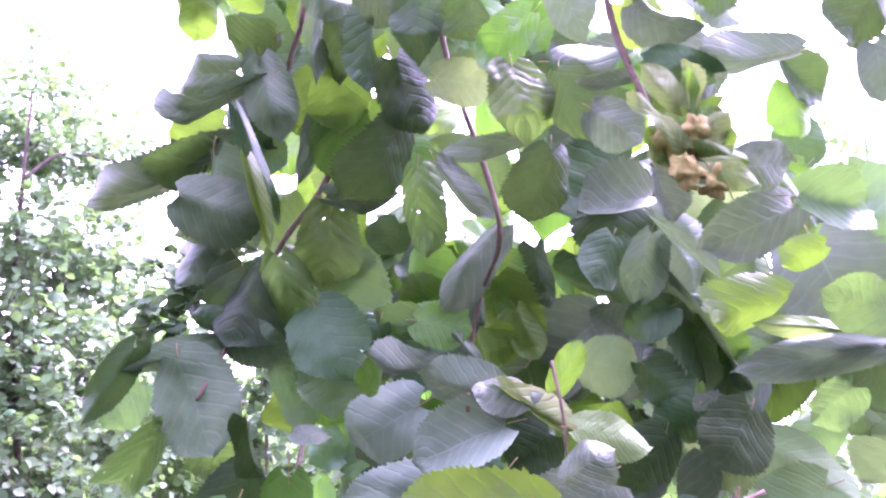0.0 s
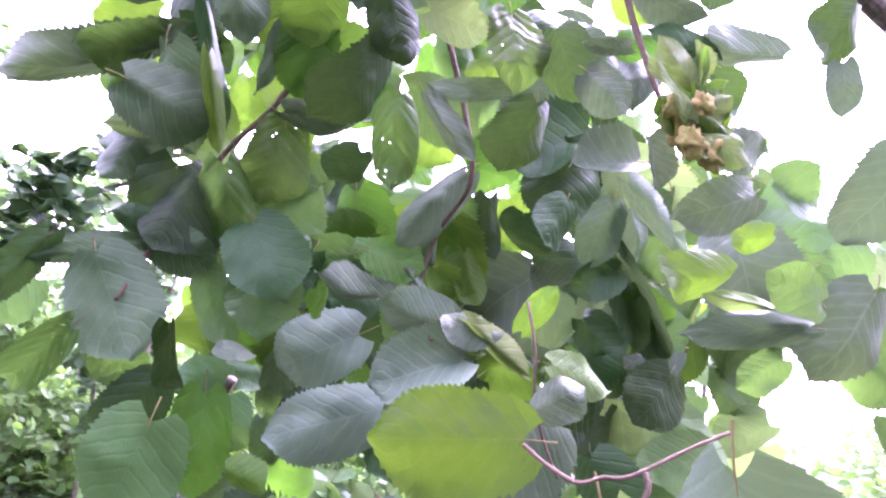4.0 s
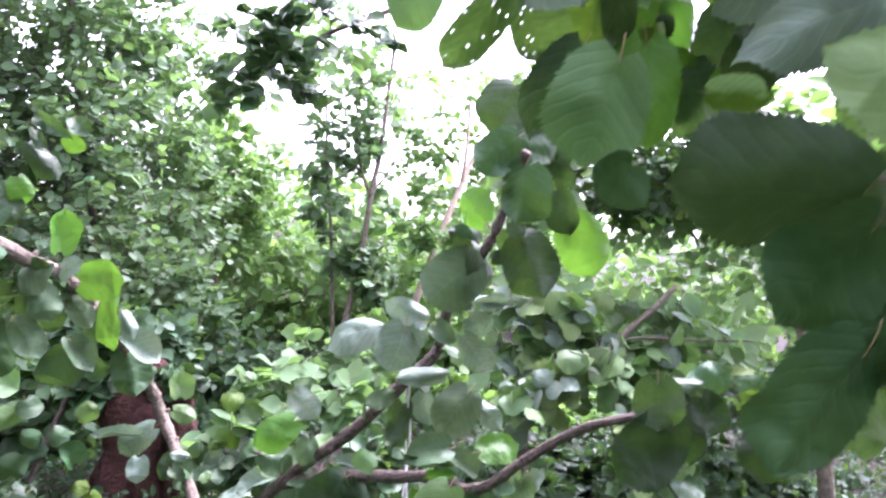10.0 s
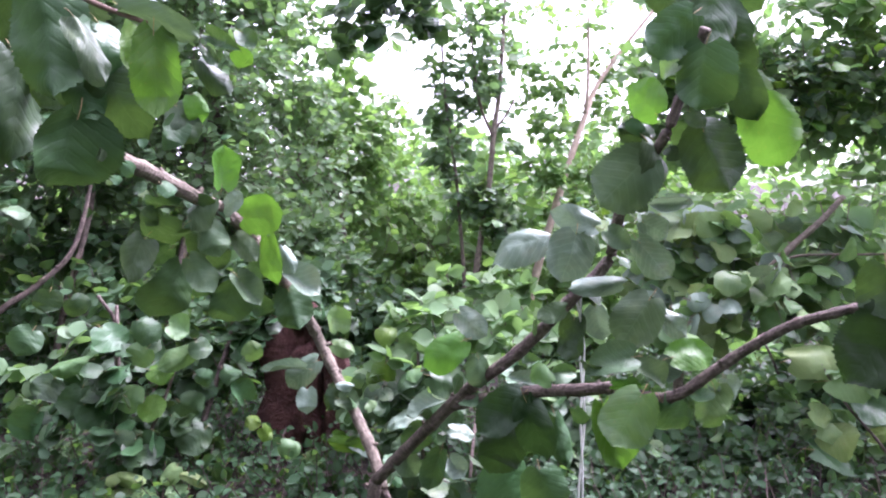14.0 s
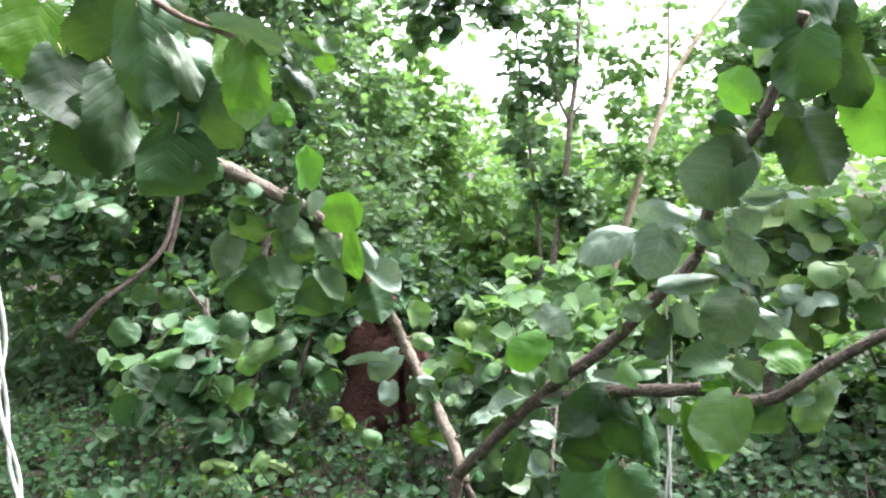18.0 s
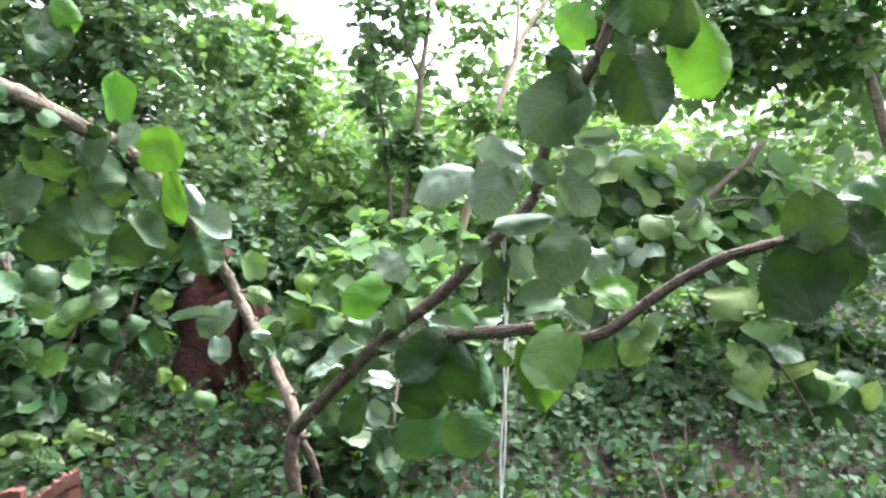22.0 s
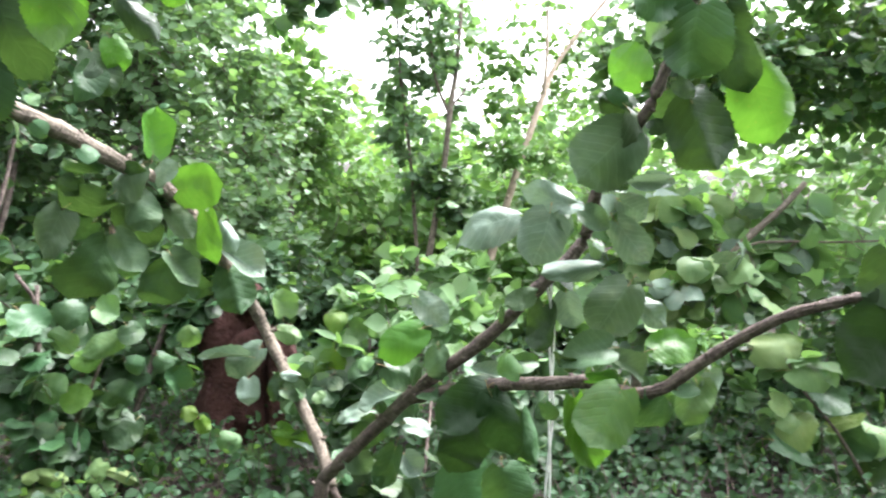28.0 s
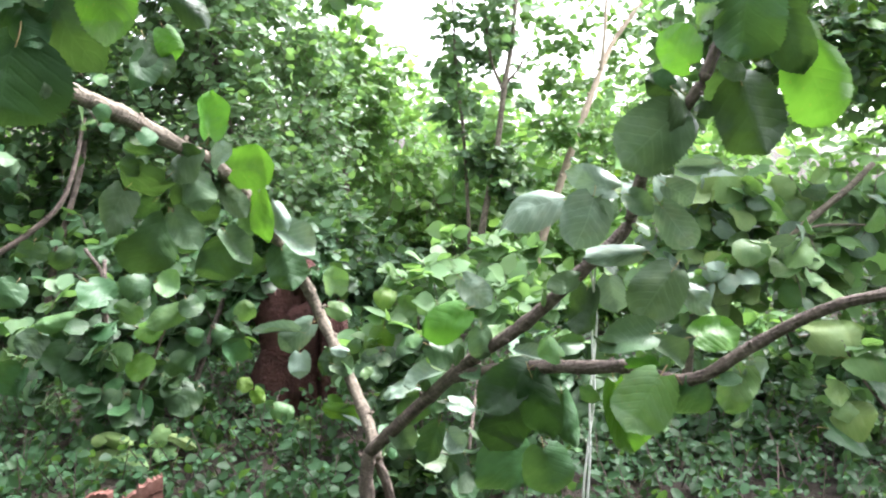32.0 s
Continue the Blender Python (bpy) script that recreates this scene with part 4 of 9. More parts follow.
leaf(canopy, (0.040, 0.840, 1.604), (-0.026, 0.830, 1.608), 0.045, (0.02, -0.88, -0.48), "p", shape=5)
leaf(canopy, (0.046, 0.804, 1.579), (-0.023, 0.817, 1.545), 0.060, (0.07, -0.91, 0.42), "s", shape=2)
leaf(canopy, (-0.304, 0.991, 1.622), (-0.238, 0.957, 1.527), 0.090, (0.16, -0.99, -0.05), "m", shape=6)
leaf(canopy, (-0.275, 1.025, 1.648), (-0.373, 0.998, 1.609), 0.036, (0.50, -0.81, -0.31), "m", shape=0)
leaf(canopy, (-0.260, 1.013, 1.657), (-0.199, 1.018, 1.628), 0.057, (0.10, -0.88, -0.46), "m", shape=3)
leaf(canopy, (-0.207, 0.995, 1.741), (-0.167, 1.018, 1.625), 0.060, (0.22, -0.97, -0.14), "h", shape=1)
leaf(canopy, (-0.154, 0.993, 1.801), (-0.159, 1.025, 1.710), 0.075, (0.46, -0.87, -0.20), "h", shape=0)
leaf(canopy, (-0.063, 0.890, 1.859), (-0.100, 0.895, 1.775), 0.068, (0.56, -0.69, -0.47), "g", shape=3)
leaf(canopy, (-0.072, 0.856, 1.909), (-0.038, 0.882, 1.848), 0.061, (0.45, -0.86, -0.23), "g", shape=1)
leaf(canopy, (-0.235, 0.937, 1.918), (-0.354, 0.949, 1.862), 0.034, (0.55, -0.51, -0.67), "m", shape=3)
leaf(canopy, (-0.290, 0.999, 1.863), (-0.468, 1.020, 1.779), 0.065, (0.57, -0.67, -0.48), "m", shape=5)
leaf(canopy, (-0.235, 0.938, 1.952), (-0.204, 0.942, 1.861), 0.056, (0.31, -0.86, -0.40), "m", shape=6)
leaf(canopy, (-0.252, 0.933, 1.886), (-0.203, 0.974, 1.776), 0.024, (0.41, -0.87, -0.27), "g", shape=3)
leaf(canopy, (-0.256, 1.021, 1.789), (-0.337, 0.998, 1.759), 0.034, (0.41, -0.86, -0.29), "q", shape=1)
leaf(canopy, (-0.022, 0.826, 1.798), (0.020, 0.812, 1.744), 0.024, (-0.18, -0.85, -0.49), "p", shape=5)
leaf(canopy, (-0.045, 0.884, 1.809), (-0.038, 0.890, 1.727), 0.049, (-0.26, -0.92, -0.29), "h", shape=1)
leaf(canopy, (0.035, 0.901, 1.761), (-0.022, 0.896, 1.686), 0.044, (-0.33, -0.94, 0.10), "p", shape=5)
leaf(canopy, (0.077, 0.829, 1.811), (0.070, 0.847, 1.749), 0.059, (0.33, -0.88, -0.33), "g", shape=1)
leaf(canopy, (0.106, 0.784, 1.831), (0.142, 0.774, 1.802), 0.043, (-0.04, -0.98, -0.21), "p", shape=5)
leaf(canopy, (-0.031, 0.844, 1.886), (0.028, 0.837, 1.873), 0.043, (0.08, -0.96, -0.26), "q", shape=0)
leaf(canopy, (0.058, 0.833, 1.949), (0.010, 0.820, 1.885), 0.046, (0.18, -0.75, -0.64), "v", shape=6)
leaf(canopy, (-0.053, 0.838, 1.981), (-0.049, 0.840, 1.905), 0.051, (0.04, -0.85, -0.52), "g", shape=2)
leaf(canopy, (0.130, 0.778, 1.859), (0.170, 0.774, 1.887), 0.030, (-0.37, -0.91, -0.18), "v", shape=5)
leaf(canopy, (0.186, 0.726, 1.833), (0.138, 0.715, 1.842), 0.025, (-0.22, -0.89, -0.40), "g", shape=3)
leaf(canopy, (0.245, 0.725, 1.852), (0.181, 0.706, 1.828), 0.028, (-0.26, -0.69, -0.67), "p", shape=1)
leaf(canopy, (0.205, 0.869, 1.600), (0.182, 0.887, 1.570), 0.043, (-0.07, -0.99, -0.15), "g", shape=1)
leaf(canopy, (0.163, 0.879, 1.638), (0.200, 0.869, 1.600), 0.044, (-0.32, -0.94, -0.14), "g", shape=5)
leaf(canopy, (-0.201, 1.107, 1.608), (-0.148, 1.102, 1.562), 0.060, (-0.06, -0.95, -0.31), "v", shape=3)
leaf(canopy, (0.214, 0.893, 1.674), (0.263, 0.905, 1.640), 0.040, (-0.26, -0.96, -0.04), "v", shape=0)
leaf(canopy, (0.168, 0.993, 1.679), (0.128, 0.961, 1.693), 0.041, (-0.15, -0.98, -0.12), "p", shape=2)
leaf(canopy, (-0.172, 1.149, 1.714), (-0.136, 1.143, 1.674), 0.052, (0.06, -0.97, -0.24), "v", shape=2)
leaf(canopy, (-0.119, 1.241, 1.768), (-0.143, 1.246, 1.709), 0.061, (-0.21, -0.98, 0.01), "v", shape=3)
leaf(canopy, (-0.041, 0.920, 1.669), (0.014, 0.910, 1.661), 0.048, (0.11, -0.97, 0.20), "v", shape=6)
leaf(canopy, (-0.082, 0.889, 1.620), (-0.062, 0.916, 1.599), 0.032, (0.37, -0.91, 0.20), "v", shape=3)
leaf(canopy, (-0.156, 0.884, 1.974), (-0.156, 0.884, 1.904), 0.017, (0.08, -1.00, 0.01), "m", shape=5)
leaf(canopy, (-0.135, 0.872, 1.981), (-0.133, 0.897, 1.907), 0.034, (0.26, -0.92, -0.30), "g", shape=3)
leaf(canopy, (-0.103, 0.870, 1.964), (-0.097, 0.872, 1.883), 0.035, (-0.32, -0.95, -0.04), "g", shape=2)
leaf(canopy, (-0.137, 0.921, 1.939), (-0.132, 0.951, 1.872), 0.071, (0.57, -0.76, -0.30), "y", shape=3)
leaf(canopy, (-0.169, 0.961, 1.900), (-0.186, 0.971, 1.816), 0.023, (0.66, -0.72, -0.22), "m", shape=0)
leaf(canopy, (-0.234, 0.936, 1.833), (-0.204, 0.945, 1.741), 0.021, (0.13, -0.99, -0.05), "y", shape=1)
leaf(canopy, (-0.271, 1.034, 1.754), (-0.377, 1.063, 1.736), 0.036, (-0.09, -0.74, -0.66), "m", shape=1)
leaf(canopy, (-0.156, 0.970, 1.803), (-0.073, 0.960, 1.790), 0.032, (-0.20, -0.54, -0.82), "m", shape=3)
leaf(canopy, (0.059, 0.841, 1.828), (-0.006, 0.810, 1.796), 0.022, (0.52, -0.82, -0.26), "m", shape=3)
leaf(canopy, (-0.069, 0.948, 1.774), (-0.090, 0.968, 1.735), 0.048, (0.25, -0.80, -0.54), "g", shape=1)
leaf(canopy, (0.132, 0.764, 1.851), (0.093, 0.756, 1.838), 0.016, (0.35, -0.67, -0.65), "p", shape=0)
leaf(canopy, (0.040, 0.823, 1.891), (0.055, 0.809, 1.817), 0.055, (0.07, -0.98, 0.20), "h", shape=0)
leaf(canopy, (0.081, 0.803, 1.873), (0.096, 0.799, 1.812), 0.052, (-0.82, -0.55, -0.17), "g", shape=3)
leaf(canopy, (0.073, 0.763, 1.943), (0.090, 0.758, 1.888), 0.041, (-0.45, -0.89, -0.06), "p", shape=5)
leaf(canopy, (0.129, 0.739, 1.897), (0.166, 0.726, 1.860), 0.038, (-0.72, -0.30, -0.63), "p", shape=2)
leaf(canopy, (0.146, 0.749, 1.749), (0.092, 0.743, 1.733), 0.044, (-0.04, -0.88, 0.48), "p", shape=2)
leaf(canopy, (0.164, 0.699, 1.763), (0.171, 0.698, 1.793), 0.018, (0.17, -0.98, -0.06), "y", shape=4)
leaf(canopy, (0.158, 0.710, 1.791), (0.142, 0.694, 1.803), 0.020, (0.58, -0.78, -0.24), "y", shape=3)
leaf(canopy, (0.181, 0.706, 1.767), (0.185, 0.695, 1.779), 0.015, (-0.42, -0.73, -0.54), "y", shape=1)
leaf(canopy, (0.143, 0.724, 1.761), (0.158, 0.730, 1.724), 0.038, (0.45, -0.89, 0.03), "p", shape=2)
leaf(canopy, (0.189, 0.702, 1.755), (0.240, 0.711, 1.759), 0.034, (0.19, -0.82, -0.54), "p", shape=3)
leaf(canopy, (0.227, 0.706, 1.737), (0.290, 0.723, 1.736), 0.040, (0.27, -0.96, -0.01), "u", shape=2)
leaf(canopy, (0.157, 0.792, 1.745), (0.214, 0.820, 1.707), 0.024, (-0.15, -0.68, -0.72), "p", shape=4)
leaf(canopy, (0.032, 0.941, 1.742), (0.041, 0.969, 1.685), 0.041, (-0.52, -0.72, -0.45), "y", shape=4)
leaf(canopy, (0.071, 0.944, 1.753), (0.086, 0.966, 1.695), 0.039, (0.32, -0.91, -0.25), "g", shape=4)
leaf(canopy, (0.029, 0.939, 1.668), (0.044, 0.962, 1.634), 0.041, (0.59, -0.76, -0.26), "y", shape=2)
leaf(canopy, (0.054, 0.950, 1.689), (0.081, 0.948, 1.643), 0.041, (0.22, -0.96, 0.16), "y", shape=5)
leaf(canopy, (0.017, 0.913, 1.701), (0.022, 0.930, 1.656), 0.017, (0.34, -0.89, -0.30), "p", shape=5)
leaf(canopy, (-0.001, 0.908, 1.656), (0.025, 0.912, 1.629), 0.013, (0.03, -0.99, -0.11), "p", shape=5)
leaf(canopy, (-0.013, 1.075, 1.693), (-0.097, 1.051, 1.655), 0.058, (0.32, -0.94, -0.12), "v", shape=1)
leaf(canopy, (-0.148, 1.163, 1.682), (-0.120, 1.168, 1.635), 0.044, (0.22, -0.98, 0.03), "m", shape=3)
leaf(canopy, (-0.138, 1.185, 1.642), (-0.172, 1.163, 1.601), 0.038, (0.58, -0.81, -0.05), "y", shape=0)
leaf(canopy, (-0.257, 1.017, 1.670), (-0.314, 1.018, 1.677), 0.031, (-0.02, -1.00, -0.05), "g", shape=1)
leaf(canopy, (-0.206, 1.034, 1.630), (-0.164, 1.041, 1.557), 0.048, (0.03, -0.97, -0.26), "u", shape=0)
leaf(canopy, (-0.347, 0.974, 1.631), (-0.404, 0.991, 1.545), 0.041, (0.35, -0.85, -0.40), "g", shape=5)
leaf(canopy, (-0.302, 0.974, 1.550), (-0.370, 1.010, 1.473), 0.044, (0.24, -0.96, -0.16), "h", shape=2)
leaf(canopy, (-0.289, 1.039, 1.551), (-0.258, 1.049, 1.499), 0.061, (0.14, -0.98, -0.16), "h", shape=2)
leaf(canopy, (-0.211, 0.948, 1.567), (-0.199, 0.985, 1.498), 0.031, (-0.02, -0.88, -0.48), "g", shape=2)
leaf(canopy, (-0.011, 0.880, 1.623), (-0.076, 0.862, 1.614), 0.027, (0.28, -0.74, -0.61), "p", shape=1)
leaf(canopy, (0.067, 0.807, 1.606), (0.022, 0.787, 1.608), 0.031, (0.35, -0.70, 0.63), "p", shape=3)
leaf(canopy, (-0.137, 0.994, 1.553), (-0.172, 0.976, 1.550), 0.035, (0.18, -0.45, 0.87), "p", shape=0)
leaf(canopy, (-0.277, 0.968, 1.952), (-0.375, 0.980, 1.949), 0.049, (-0.12, -0.98, -0.13), "m", shape=3)
leaf(canopy, (-0.365, 1.038, 2.087), (-0.376, 1.054, 2.038), 0.051, (0.41, -0.84, -0.36), "y", shape=1)
leaf(canopy, (-0.220, 0.933, 1.979), (-0.266, 0.934, 1.954), 0.066, (0.45, -0.22, -0.86), "g", shape=3)
leaf(canopy, (-0.263, 0.951, 2.044), (-0.276, 0.962, 2.021), 0.047, (0.56, -0.58, -0.60), "y", shape=1)
leaf(canopy, (0.131, 0.795, 1.933), (0.161, 0.815, 1.904), 0.044, (-0.12, -0.76, -0.64), "y", shape=4)
leaf(canopy, (0.185, 0.759, 1.946), (0.209, 0.751, 1.903), 0.051, (-0.85, -0.30, -0.43), "g", shape=0)
leaf(canopy, (0.298, 0.719, 1.910), (0.280, 0.719, 1.859), 0.050, (0.42, -0.90, -0.14), "g", shape=5)
leaf(canopy, (0.299, 0.731, 1.862), (0.305, 0.732, 1.819), 0.029, (-0.34, -0.94, -0.06), "p", shape=0)
leaf(canopy, (0.144, 0.920, 1.760), (0.125, 0.909, 1.707), 0.051, (0.32, -0.95, 0.07), "g", shape=4)
leaf(canopy, (0.185, 0.848, 1.742), (0.217, 0.873, 1.696), 0.036, (0.24, -0.91, -0.33), "p", shape=5)
leaf(canopy, (0.113, 0.965, 1.750), (0.125, 0.990, 1.703), 0.070, (-0.68, -0.56, -0.47), "g", shape=3)
leaf(canopy, (0.215, 0.895, 1.669), (0.205, 0.909, 1.614), 0.058, (-0.72, -0.69, -0.05), "u", shape=0)
leaf(canopy, (0.246, 0.901, 1.653), (0.280, 0.912, 1.618), 0.064, (0.30, -0.95, -0.01), "u", shape=0)
leaf(canopy, (-0.106, 0.833, 1.982), (-0.071, 0.848, 1.947), 0.043, (0.13, -0.95, -0.29), "m", shape=5)
leaf(canopy, (-0.155, 0.853, 1.991), (-0.124, 0.856, 1.965), 0.046, (0.24, -0.96, 0.16), "m", shape=1)
leaf(canopy, (0.043, 1.119, 1.733), (0.009, 1.106, 1.672), 0.063, (0.30, -0.95, 0.03), "y", shape=0)
leaf(canopy, (0.097, 1.071, 1.705), (0.138, 1.070, 1.670), 0.069, (-0.44, -0.74, -0.51), "u", shape=0)
leaf(canopy, (0.159, 0.761, 1.934), (0.126, 0.734, 1.943), 0.040, (0.27, -0.59, -0.76), "g", shape=0)
leaf(canopy, (-0.009, 0.840, 1.972), (0.001, 0.858, 1.930), 0.060, (-0.56, -0.70, -0.43), "g", shape=2)

# four broad leaves added to darken a gap that is only shade
leaf(canopy, (0.045, 0.976, 1.315), (0.101, 0.972, 1.231), 0.124, (-0.38, -0.68, -0.62), "g", shape=0)
leaf(canopy, (0.121, 0.969, 1.296), (0.167, 0.966, 1.205), 0.124, (-0.46, -0.63, -0.62), "g", shape=4)
leaf(canopy, (0.168, 0.944, 1.323), (0.217, 0.940, 1.240), 0.114, (-0.47, -0.59, -0.65), "g", shape=2)
leaf(canopy, (0.212, 0.940, 1.284), (0.255, 0.937, 1.206), 0.114, (-0.50, -0.57, -0.66), "g", shape=0)
leaf(canopy, (0.146, 0.986, 1.371), (0.200, 0.981, 1.308), 0.114, (-0.40, -0.60, -0.69), "g", shape=0)
leaf(canopy, (0.069, 0.679, 1.531), (-0.025, 0.689, 1.516), 0.069, (-0.10, -0.99, 0.02), "y", shape=6)
leaf(canopy, (0.107, 0.636, 1.498), (0.138, 0.634, 1.389), 0.092, (-0.25, -0.97, -0.06), "k", shape="blunt")
leaf(canopy, (0.152, 0.591, 1.533), (0.191, 0.589, 1.414), 0.089, (-0.70, -0.68, -0.22), "p", shape=3)
leaf(canopy, (0.012, 0.757, 1.385), (-0.094, 0.746, 1.451), 0.074, (-0.17, -0.98, 0.08), "q", shape=6)
leaf(canopy, (-0.006, 0.905, 1.375), (-0.145, 0.918, 1.348), 0.123, (-0.01, -0.90, -0.44), "g", shape=1)
leaf(canopy, (0.023, 0.796, 1.442), (0.160, 0.783, 1.358), 0.121, (-0.28, -0.60, -0.75), "d", shape=4)
leaf(canopy, (-0.201, 0.932, 1.480), (-0.223, 0.931, 1.383), 0.096, (0.08, -0.97, 0.24), "u", shape=1)
leaf(canopy, (-0.228, 1.026, 1.510), (-0.270, 1.010, 1.423), 0.067, (-0.17, -0.94, -0.28), "g", shape=3)
leaf(canopy, (-0.003, 0.888, 1.527), (-0.100, 0.877, 1.487), 0.065, (0.25, -0.95, 0.19), "s", shape=3)
leaf(canopy, (0.049, 0.903, 1.537), (-0.001, 0.887, 1.472), 0.085, (0.17, -0.98, 0.11), "g", shape=1)
leaf(canopy, (0.120, 0.810, 1.544), (0.063, 0.806, 1.487), 0.100, (-0.48, -0.70, 0.53), "m", shape=5)
leaf(canopy, (0.148, 0.826, 1.483), (0.116, 0.843, 1.442), 0.057, (-0.10, -0.76, -0.64), "g", shape=0)
leaf(canopy, (0.166, 0.682, 1.372), (0.241, 0.675, 1.367), 0.047, (-0.05, -0.82, 0.56), "q", shape=3)
leaf(canopy, (0.216, 0.617, 1.350), (0.133, 0.626, 1.313), 0.067, (-0.38, -0.56, 0.73), "q", shape=3)
leaf(canopy, (0.028, 0.878, 1.270), (0.027, 0.879, 1.207), 0.084, (0.33, -0.82, -0.46), "g", shape=1)
leaf(canopy, (0.036, 0.765, 1.379), (0.062, 0.783, 1.304), 0.021, (0.42, -0.90, -0.08), "u", shape=0)
leaf(canopy, (0.165, 0.759, 1.335), (0.158, 0.728, 1.284), 0.029, (0.20, -0.85, 0.49), "y", shape=0)
leaf(canopy, (-0.000, 0.879, 1.345), (-0.067, 0.887, 1.258), 0.112, (0.25, -0.93, -0.28), "g", shape=0)
leaf(canopy, (0.145, 0.734, 1.349), (0.180, 0.712, 1.354), 0.018, (-0.45, -0.79, -0.43), "p", shape=0)
leaf(canopy, (0.166, 0.784, 1.279), (0.150, 0.785, 1.302), 0.027, (-0.51, -0.81, -0.28), "o", shape=2)
leaf(canopy, (0.109, 0.900, 1.468), (0.158, 0.871, 1.423), 0.066, (-0.35, -0.90, -0.28), "g", shape=2)
leaf(canopy, (0.113, 0.929, 1.330), (0.181, 0.923, 1.296), 0.092, (-0.22, -0.67, -0.71), "g", shape=0)
leaf(canopy, (0.246, 0.876, 1.313), (0.296, 0.872, 1.279), 0.081, (-0.40, -0.78, -0.48), "p", shape=3)
leaf(canopy, (0.164, 0.903, 1.381), (0.210, 0.900, 1.304), 0.089, (-0.50, -0.55, -0.67), "g", shape=3)
leaf(canopy, (0.210, 0.710, 1.508), (0.209, 0.702, 1.536), 0.034, (-0.27, -0.93, -0.27), "u", shape=5)
leaf(canopy, (0.190, 0.878, 1.517), (0.209, 0.838, 1.459), 0.065, (-0.88, -0.48, 0.03), "g", shape=3)
leaf(canopy, (0.069, 0.974, 1.306), (0.017, 0.979, 1.266), 0.078, (0.10, -0.77, -0.63), "g", shape=1)
leaf(canopy, (0.084, 0.713, 1.549), (0.106, 0.700, 1.570), 0.031, (-0.53, -0.85, 0.02), "p", shape=1)
leaf(canopy, (0.269, 0.742, 1.409), (0.292, 0.720, 1.379), 0.058, (-0.84, -0.39, -0.38), "p", shape=1)
leaf(canopy, (-0.035, 0.934, 1.589), (-0.117, 0.954, 1.538), 0.072, (0.09, -1.00, 0.03), "s", shape=3)
leaf(canopy, (0.284, 0.843, 1.439), (0.355, 0.852, 1.379), 0.075, (-0.03, -0.98, -0.19), "q", shape=4)
leaf(canopy, (-0.031, 0.986, 1.655), (-0.059, 0.975, 1.602), 0.057, (0.13, -0.98, 0.13), "g", shape=2)
leaf(canopy, (0.226, 0.911, 1.430), (0.289, 0.916, 1.395), 0.070, (0.02, -0.99, -0.10), "q", shape=2)
leaf(canopy, (-0.044, 0.998, 1.482), (-0.093, 0.971, 1.517), 0.057, (0.23, -0.91, -0.35), "g", shape=5)
leaf(canopy, (0.092, 0.966, 1.571), (0.052, 0.975, 1.533), 0.063, (-0.22, -0.98, -0.01), "g", shape=0)
leaf(canopy, (0.184, 0.883, 1.578), (0.158, 0.877, 1.523), 0.064, (0.29, -0.96, -0.05), "g", shape=3)

leaf(canopy, (0.059, 0.891, 1.269), (0.047, 0.889, 1.202), 0.087, (0.19, -0.87, -0.45), "g", shape=2)
leaf(canopy, (0.054, 0.786, 1.254), (0.120, 0.750, 1.211), 0.026, (-0.52, -0.85, -0.09), "k", shape=4)
leaf(canopy, (0.010, 0.776, 1.214), (0.055, 0.763, 1.191), 0.032, (-0.19, -0.96, 0.21), "q", shape=2)
leaf(canopy, (-0.010, 0.854, 1.251), (-0.064, 0.852, 1.145), 0.097, (0.23, -0.97, -0.10), "g", shape=5)
leaf(canopy, (0.129, 0.748, 1.225), (0.168, 0.741, 1.239), 0.043, (-0.36, -0.60, 0.71), "q", shape=1)
leaf(canopy, (0.172, 0.780, 1.335), (0.177, 0.753, 1.276), 0.027, (-0.11, -0.91, 0.40), "y", shape=1)
leaf(canopy, (0.172, 0.781, 1.398), (0.188, 0.757, 1.361), 0.055, (-0.92, -0.34, -0.17), "p", shape=4)
leaf(canopy, (0.066, 0.884, 1.356), (0.062, 0.863, 1.300), 0.028, (0.22, -0.92, 0.33), "u", shape=4)
leaf(canopy, (0.152, 0.939, 1.174), (0.120, 0.946, 1.135), 0.067, (0.01, -0.82, -0.57), "g", shape=3)
leaf(canopy, (0.189, 0.965, 1.272), (0.241, 0.959, 1.210), 0.091, (-0.43, -0.57, -0.71), "g", shape=1)
leaf(canopy, (0.225, 0.817, 1.308), (0.263, 0.807, 1.260), 0.059, (-0.06, -0.99, 0.16), "q", shape=5)
leaf(canopy, (-0.120, 1.197, 1.566), (-0.115, 1.241, 1.507), 0.046, (-0.05, -0.99, -0.15), "m", shape=2)
leaf(canopy, (-0.127, 0.919, 1.449), (-0.082, 0.896, 1.443), 0.031, (-0.47, -0.82, -0.33), "y", shape=4)
leaf(canopy, (-0.179, 0.948, 1.387), (-0.207, 0.950, 1.352), 0.065, (0.36, -0.87, -0.34), "g", shape=2)
leaf(canopy, (0.207, 0.834, 1.246), (0.251, 0.846, 1.189), 0.062, (0.01, -0.98, -0.20), "q", shape=1)
leaf(canopy, (0.152, 0.988, 1.311), (0.193, 0.984, 1.263), 0.087, (-0.43, -0.57, -0.70), "g", shape=3)
leaf(canopy, (0.196, 0.766, 1.262), (0.238, 0.756, 1.216), 0.072, (0.11, -0.94, 0.31), "q", shape=2)
leaf(canopy, (0.209, 0.765, 1.309), (0.242, 0.761, 1.264), 0.060, (0.02, -0.99, 0.12), "q", shape=3)
leaf(canopy, (0.150, 0.859, 1.183), (0.129, 0.865, 1.139), 0.081, (0.08, -0.98, -0.18), "g", shape=5)

